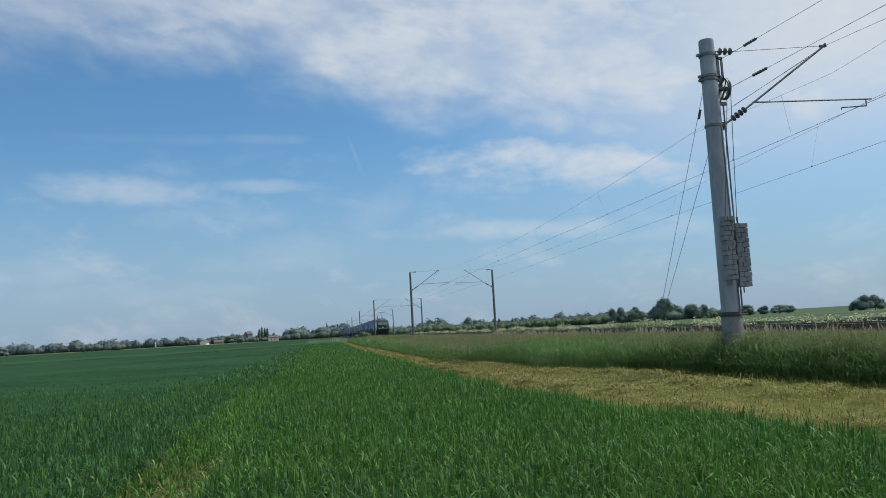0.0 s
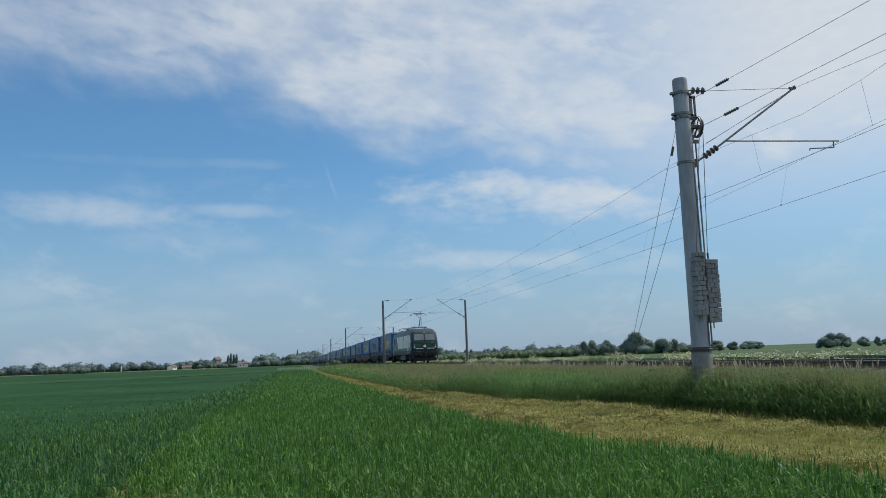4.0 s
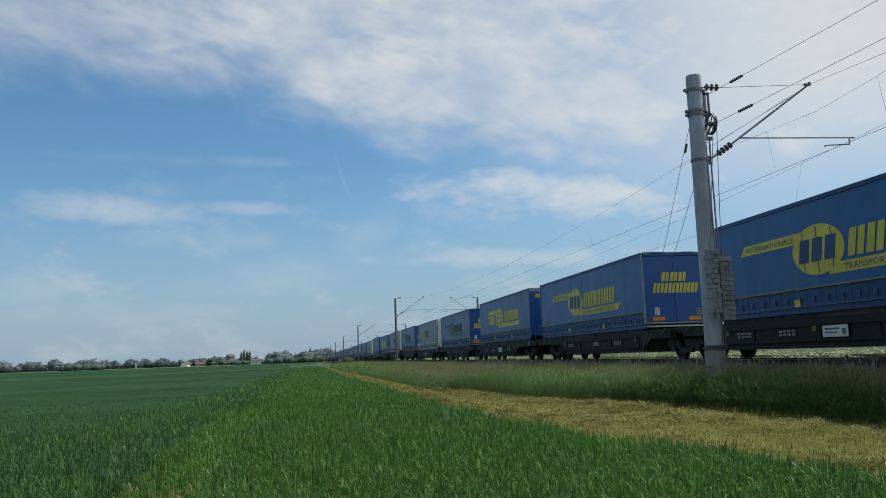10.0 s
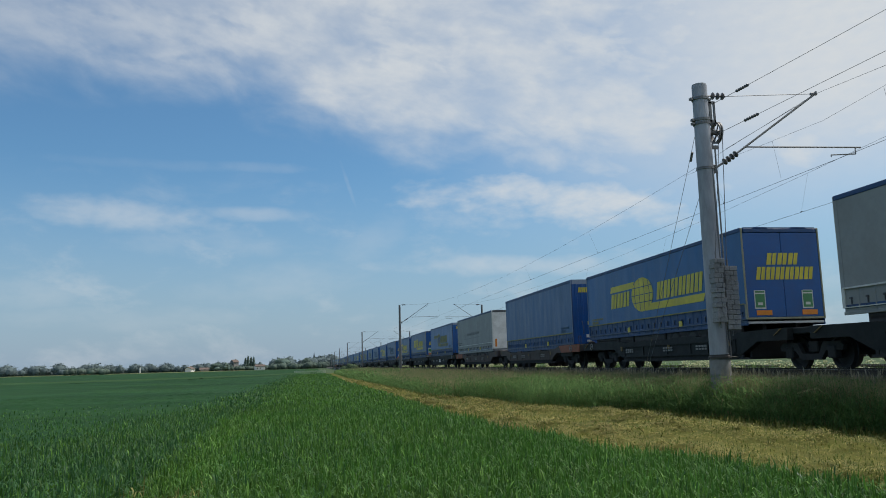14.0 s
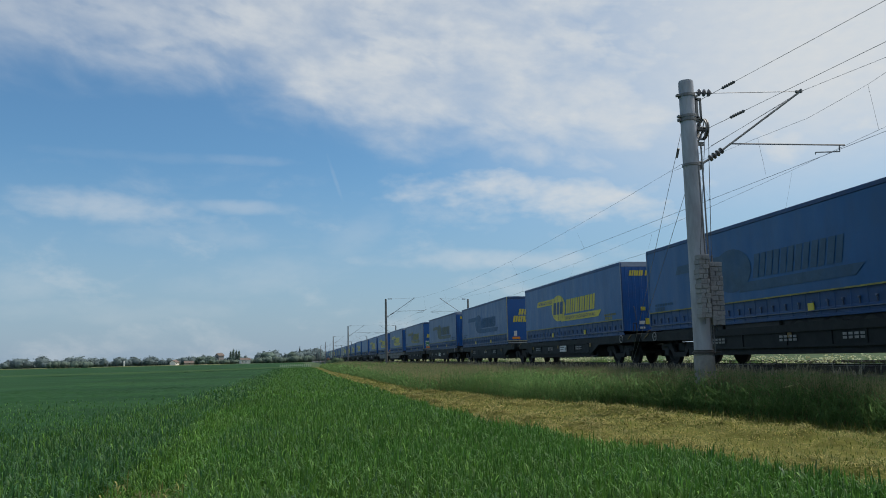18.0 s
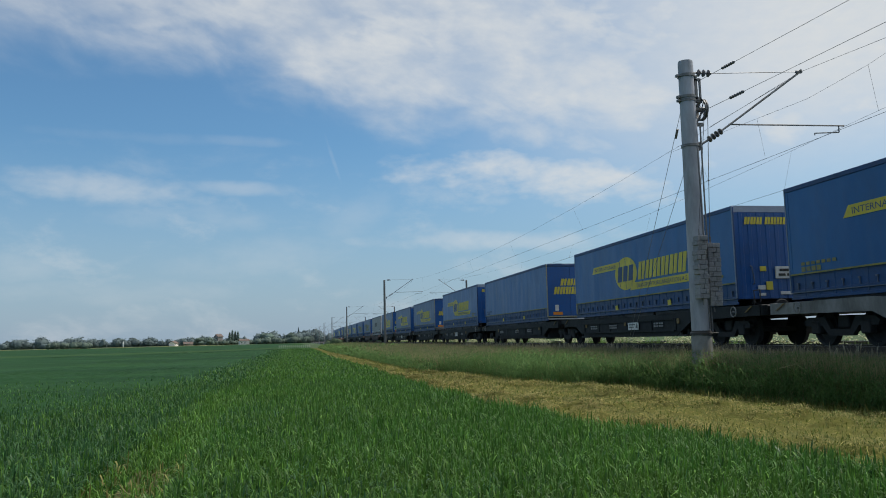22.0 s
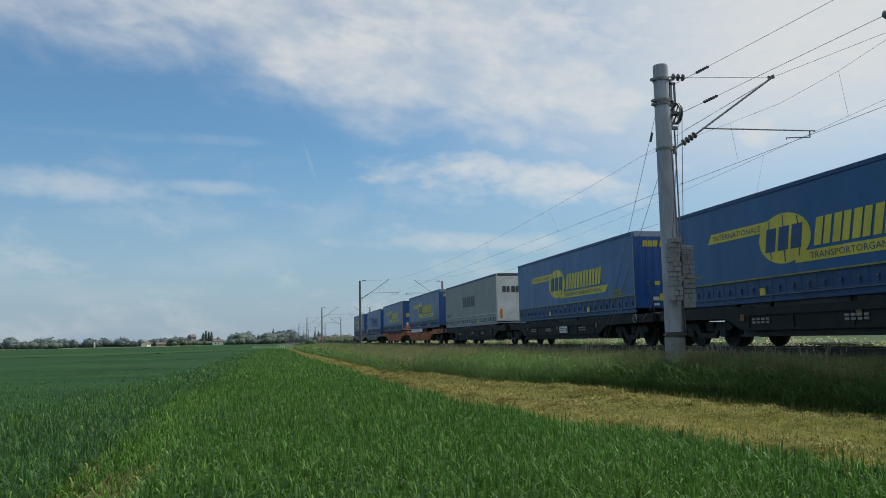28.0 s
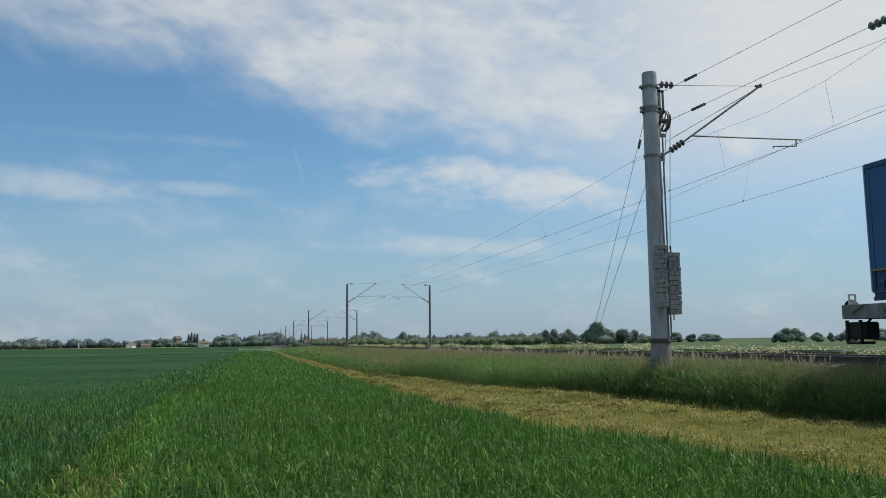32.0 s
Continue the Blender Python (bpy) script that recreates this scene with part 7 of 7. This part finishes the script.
# heading, distance, how high the crown reaches above level, half width
for az, dist, up, w, lab in ((23.95, 330, 1.42, 4.6, "round dark green field tree"), (23.3, 335, 0.85, 2.6, "low dark green field tree"), (24.75, 335, 0.92, 2.8, "low dark green field tree"), (25.75, 345, 0.9, 3.6, "round dark green field tree"), (26.5, 350, 0.76, 2.8, "low round dark green field tree"),
                             (20.5, 350, 0.88, 2.3, "small dark green field tree"), (20.98, 352, 0.95, 2.2, "small dark green tree"), (21.95, 352, 0.92, 2.5, "small round dark green tree"), (22.4, 352, 0.55, 2.2, "low green bush-like tree"),
                             (29.4, 420, 0.56, 3.6, "low round dark green tree"), (30.4, 425, 0.44, 2.8, "low dark green tree"), (31.3, 430, 0.43, 4.0, "low broad dark green tree"), (31.9, 432, 0.38, 3.0, "low dark green tree"),
                             (36.3, 300, 0.74, 2.9, "round dark green tree on the field edge"), (36.95, 302, 0.7, 2.9, "round dark green tree on the field edge"), (35.75, 302, 0.4, 1.2, "small pale green tree on the field edge"), (38.2, 310, 0.4, 2.2, "low green tree on the field edge"), (39.0, 312, 0.38, 1.1, "small green tree on the field edge"),
                             (39.9, 315, 0.55, 3.2, "broad green tree on the field edge"), (40.8, 318, 0.7, 3.4, "broad dark green tree on the field edge"), (41.9, 320, 0.6, 4.0, "broad dark green tree on the field edge"),
                             (10.15, 420, 0.86, 3.0, "round dark green tree in the hedge"), (10.75, 424, 0.64, 2.6, "dark green tree in the hedge"), (12.05, 425, 0.6, 1.5, "square-topped dark green tree in the hedge"), (12.4, 425, 0.59, 1.5, "square-topped dark green tree in the hedge"),
                             (16.75, 430, 0.68, 1.9, "small dark green tree in the hedge"), (18.5, 430, 0.6, 2.4, "small dark green tree in the hedge"),
                             (-2.15, 760, 0.74, 7.5, "broad dark green village tree"), (-0.45, 760, 0.72, 5.0, "round dark green village tree"), (-6.7, 790, 0.52, 6.0, "broad dark green tree beside the farm"), (-6.15, 780, 0.42, 4.0, "dark green tree beside the farm"), (-5.95, 770, 0.52, 3.4, "round dark green tree before the village")):
    tree(az, dist, dist * math.tan(radians(up)) + EYE.z - float(ground_z(np.array([polar(az, dist)[0]]), np.array([polar(az, dist)[1]]))[0]), 1.35 * w, lab)
for az, dist, up in ((-4.68, 830, 0.82), (-4.5, 832, 0.93), (-4.3, 834, 0.88), (-4.12, 832, 0.86), (2.95, 820, 0.75), (3.2, 822, 0.78), (-10.8, 900, 0.5), (-14.0, 900, 0.46), (0.08, 800, 0.78)):
    tree(az, dist, dist * math.tan(radians(up)) + EYE.z, 2.4 if az < -3 else 1.8, "tall dark narrow poplar beyond the wheat", True)
# pale scrub where the weeds end beside the track
for az, dist, h, w in ((2.55, 190, 2.3, 1.5), (2.95, 186, 2.0, 1.3), (2.2, 196, 1.7, 1.4)):
    x, y = polar(az, dist)
    bush = thing("bush", "pale yellow-green scrub bush beside the track", "bush", (x, y, 0), "trackside bushes")
    part("stem", Geo().tube((0, 0, -0.1), (0.1, 0, h * 0.6), 0.05, 0.02, n=6), M["bark"], bush)
    rng = np.random.default_rng(int(dist))
    quads_object("crown", [M["hedge"]], [leaf_cloud(rng.uniform(-0.5, 0.5), rng.uniform(-0.5, 0.5), h * rng.uniform(0.35, 0.6), w * 0.7, h * 0.4, 300, 0.09, rng) for _ in range(4)]).parent = bush
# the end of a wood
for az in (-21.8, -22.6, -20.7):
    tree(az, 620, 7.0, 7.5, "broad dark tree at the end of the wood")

# woods and hedges along the horizon: heading, and how high they reach above level
SKYLINE = ((-60, 0.42), (-16, 0.42), (-14.8, 0.43), (-13.8, 0.35), (-12.2, 0.38), (-10.8, 0.38), (-9.8, 0.31), (-8.4, 0.34), (-7.2, 0.38), (-5.8, 0.3), (-4.0, 0.35), (-3.2, 0.36), (-1.9, 0.6), (-1.1, 0.42), (-0.5, 0.6), (0.5, 0.58), (1.25, 0.53), (2.2, 0.4), (4.5, 0.36), (6, 0.42), (7, 0.6),
           (7.7, 0.66), (8.6, 0.45), (9.3, 0.34), (11, 0.42), (13, 0.36), (14.5, 0.45), (15.3, 0.48), (17, 0.48), (18.6, 0.5), (20, 0.46), (23, 0.42), (26, 0.36), (33, 0.2), (75, 0.3))
rng = np.random.default_rng(3)
ch = []
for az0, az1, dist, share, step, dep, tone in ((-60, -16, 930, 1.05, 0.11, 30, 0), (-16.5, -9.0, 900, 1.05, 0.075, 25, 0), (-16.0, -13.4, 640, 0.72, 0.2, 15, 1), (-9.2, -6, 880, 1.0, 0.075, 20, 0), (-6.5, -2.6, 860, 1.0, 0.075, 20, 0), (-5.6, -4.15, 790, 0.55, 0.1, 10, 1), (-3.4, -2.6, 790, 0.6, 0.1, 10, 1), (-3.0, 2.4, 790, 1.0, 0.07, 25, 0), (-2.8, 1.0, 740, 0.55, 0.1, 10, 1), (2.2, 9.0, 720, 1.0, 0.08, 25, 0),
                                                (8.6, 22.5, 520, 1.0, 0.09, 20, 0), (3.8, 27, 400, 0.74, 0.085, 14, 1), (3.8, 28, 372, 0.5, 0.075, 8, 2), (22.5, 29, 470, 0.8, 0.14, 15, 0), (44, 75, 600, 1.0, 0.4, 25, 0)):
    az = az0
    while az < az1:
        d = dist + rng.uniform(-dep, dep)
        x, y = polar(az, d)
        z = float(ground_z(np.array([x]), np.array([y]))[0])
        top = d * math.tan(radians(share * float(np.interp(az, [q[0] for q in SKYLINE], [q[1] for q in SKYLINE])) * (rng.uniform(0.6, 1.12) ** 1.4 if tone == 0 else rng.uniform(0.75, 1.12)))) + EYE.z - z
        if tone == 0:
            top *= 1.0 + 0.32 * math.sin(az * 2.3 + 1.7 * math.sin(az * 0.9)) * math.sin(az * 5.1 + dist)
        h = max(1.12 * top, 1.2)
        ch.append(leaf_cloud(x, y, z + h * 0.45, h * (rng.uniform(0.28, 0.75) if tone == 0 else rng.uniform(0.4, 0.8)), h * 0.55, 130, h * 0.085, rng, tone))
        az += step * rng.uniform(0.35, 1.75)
woods = quads_object("far_woods", [M["hazy_far_wood"], M["hazy_near_wood"], M["hedge"]], ch)
tagged(woods, "line of dark green woods and hedges on the horizon", "woods", kind="stuff")

# fields beyond
fld = Geo().add([(-1500, 421, 0.03), (2.6, 421, 0.03), (2.6, 640, 0.03), (-1500, 640, 0.03)], [(0, 1, 2, 3)]).mesh("far_field", [M["field_dark"]])
tagged(new("far_field", fld), "dark green crop field beyond the wheat", "field", kind="structure")
fld = Geo().add([(-900, 645, 0.035), (-60, 645, 0.035), (-60, 800, 0.035), (-900, 800, 0.035)], [(0, 1, 2, 3)]).mesh("far_field", [M["field_pale"]])
tagged(new("far_field", fld), "pale strip of dry grass before the village", "field", kind="structure")

# a grassy margin crosses the crop
pts = [(-160, 66), (-60, 76), (-21.5, 88), (-12.3, 93.5), (-4.1, 111), (0.5, 124)]
g = Geo()
g.add([(x, y + o, z) for x, y in pts for o, z in ((0.0, 0.62), (0.4, 0.75), (2.2, 0.75), (2.6, 0.62))],
      [(4 * i + k, 4 * i + k + 1, 4 * i + k + 5, 4 * i + k + 4) for i in range(len(pts) - 1) for k in range(3)])
tagged(part("field_margin", g, M["field_dark"]), "dark grassy margin across the crop", "field margin", kind="structure")


def house(az, dist, w, d, h, roof, wall, turn, label, steeple=0):
    x, y = polar(az, dist)
    t = thing("house", label, "house", (x, y, 0), "village houses")
    t.rotation_euler = (0, 0, radians(turn))
    part("wall", Geo().prism([(-d / 2, -0.3), (d / 2, -0.3), (d / 2, h), (0, h + roof - 0.25), (-d / 2, h)], "x", -w / 2, w / 2), M[wall], t)
    part("roof", Geo().prism([(-d / 2 - 0.5, h - 0.35), (0, h + roof), (d / 2 + 0.5, h - 0.35), (d / 2 + 0.5, h - 0.1), (0, h + roof + 0.28), (-d / 2 - 0.5, h - 0.1)], "x", -w / 2 - 0.5, w / 2 + 0.5), M["roof_tile"], t, "brown tiled roof")
    part("chimney", Geo().box(w * 0.2, w * 0.2 + 0.7, -0.3, 0.4, h + roof * 0.6, h + roof + 0.9, 0.04), M["render_tan"], t)
    for j in range(max(2, int(w / 3.2))):
        xx = -w / 2 + 1.2 + j * 3.0
        wd = part("window", Geo().box(xx, xx + 1.1, -d / 2 - 0.04, -d / 2 + 0.05, 1.0, 2.3), M["render_white"], t)
        part("pane", Geo().box(xx + 0.1, xx + 1.0, -d / 2 - 0.06, -d / 2 - 0.03, 1.1, 2.2), M["window"], wd)
    if steeple:
        part("tower", Geo().box(-w / 2 - 3, -w / 2 - 0.4, -1.3, 1.3, 0, steeple * 0.6, 0.05), M[wall], t)
        part("spire", Geo().lathe((-w / 2 - 1.7, 0, steeple * 0.6), (0, 0, 1), [(0, 1.6), (steeple * 0.1, 0.9), (steeple * 0.36, 0.06)], 8), M["loco_dark"], t, "dark pointed spire")


for row in ((-8.37, 800, 7, 6, 2.9, 1.8, "render_white", 70, "white farmhouse with a brown tiled roof"), (-7.4, 815, 9, 7, 1.9, 1.6, "render_tan", 8, "long farm building with a brown tiled roof"),
            (-6.55, 825, 9, 7, 2.0, 1.5, "render_tan", -10, "low house with a brown tiled roof"), (-3.72, 780, 9, 7, 3.6, 1.3, "render_white", 15, "white house with a pale front"), (-5.42, 850, 6, 6, 8.6, 2.2, "render_grey", 40, "tall grey house with a pointed roof behind the poplars"),
            (4.3, 640, 9, 7, 2.8, 2.6, "render_white", 20, "small white house with a brown roof"), (3.6, 650, 8, 6, 2.6, 2.4, "render_tan", -15, "small tan house with a brown roof"), (5.2, 660, 9, 6, 2.8, 2.8, "render_white", 30, "small white house among trees"),
            (7.1, 640, 9, 6, 2.6, 2.4, "render_white", -25, "small white house among hedges"), (12.3, 560, 9, 6, 2.8, 2.4, "render_white", 12, "small pale house among hedges")):
    house(*row)
house(0.62, 860, 14, 8, 5.0, 4.0, "render_grey", 0, "village church with a dark pointed spire", 17.5)
x, y = polar(-11.55, 860)
tagged(part("shrine", Geo().box(x - 0.55, x + 0.55, y - 0.55, y + 0.55, 0, 4.0, 0.05).lathe((x, y, 4.0), (0, 0, 1), [(0, 0.8), (2.0, 0.05)], 4), M["render_white"]), "small white wayside shrine with a pointed top", "shrine")
# a portal of signal posts in the hedge
x, y = polar(21.65, 345)
sg = thing("signal_gantry", "thin grey angled steel post over the field", "post", (x, y, 0))
part("post", Geo().tube((0, 0, 0), (0, 0, 4.9), 0.09, n=6), M["galvanised"], sg)
part("arm", Geo().tube((0, 0, 4.9), (3.0, 0, 5.2), 0.09, n=6), M["galvanised"], sg)
# rows of pale stakes in a young plantation at the end of the strip
for j in range(16):
    for q in range(2):
        az = -1.3 + 0.14 * j
        x, y = polar(az, 128 + q * 9)
        st = part("stake", shared("stake:s", M["stake"], lambda g: g.box(-0.05, 0.05, -0.05, 0.05, 0, 0.95, 0.01)), None, None, at=(x, y, 0))
        tagged(st, "short pale wooden stake in a planted row", "stake", "planted stakes")


# ---------------------------------------------------------------- motion: the train comes on at about 99 km/h
SPEED = 27.6
LAG = [(0, 0), (1, 0), (2, 0), (3, 0), (4.5, 0), (6, 0), (6.5, 0.3), (7, 0.53), (7.5, -0.31), (8, -0.42), (9, -0.02), (10, -0.02), (10.5, -0.61), (11, -0.93), (12, -0.11), (13, -0.14), (14, -1.05), (14.5, -1.0), (15.5, -0.6), (16.5, -0.24), (17, -0.32), (18, -0.77), (19, -0.28), (19.5, -0.25), (20, -0.48), (21, -0.93), (22, -0.19), (22.5, 0.07), (23, 0.17), (24, 0.33), (25, 0.4), (25.5, 0.65), (26.5, 0.5), (27.5, 0.26), (28, 0.5), (28.5, 1.26), (29, 1.26), (30, 1.6), (30.5, 1.8), (31, 1.15), (32, 1.8)]


def run(t):
    """How far the train has come by then."""
    return SPEED * t + float(np.interp(t, [q[0] for q in LAG], [q[1] for q in LAG]))


def motions():
    for ob, s, up in MOVERS:
        walk(ob, [(t, pose(TRACK, s - run(t), RAIL + up)) for t, _ in LAG])


motions()
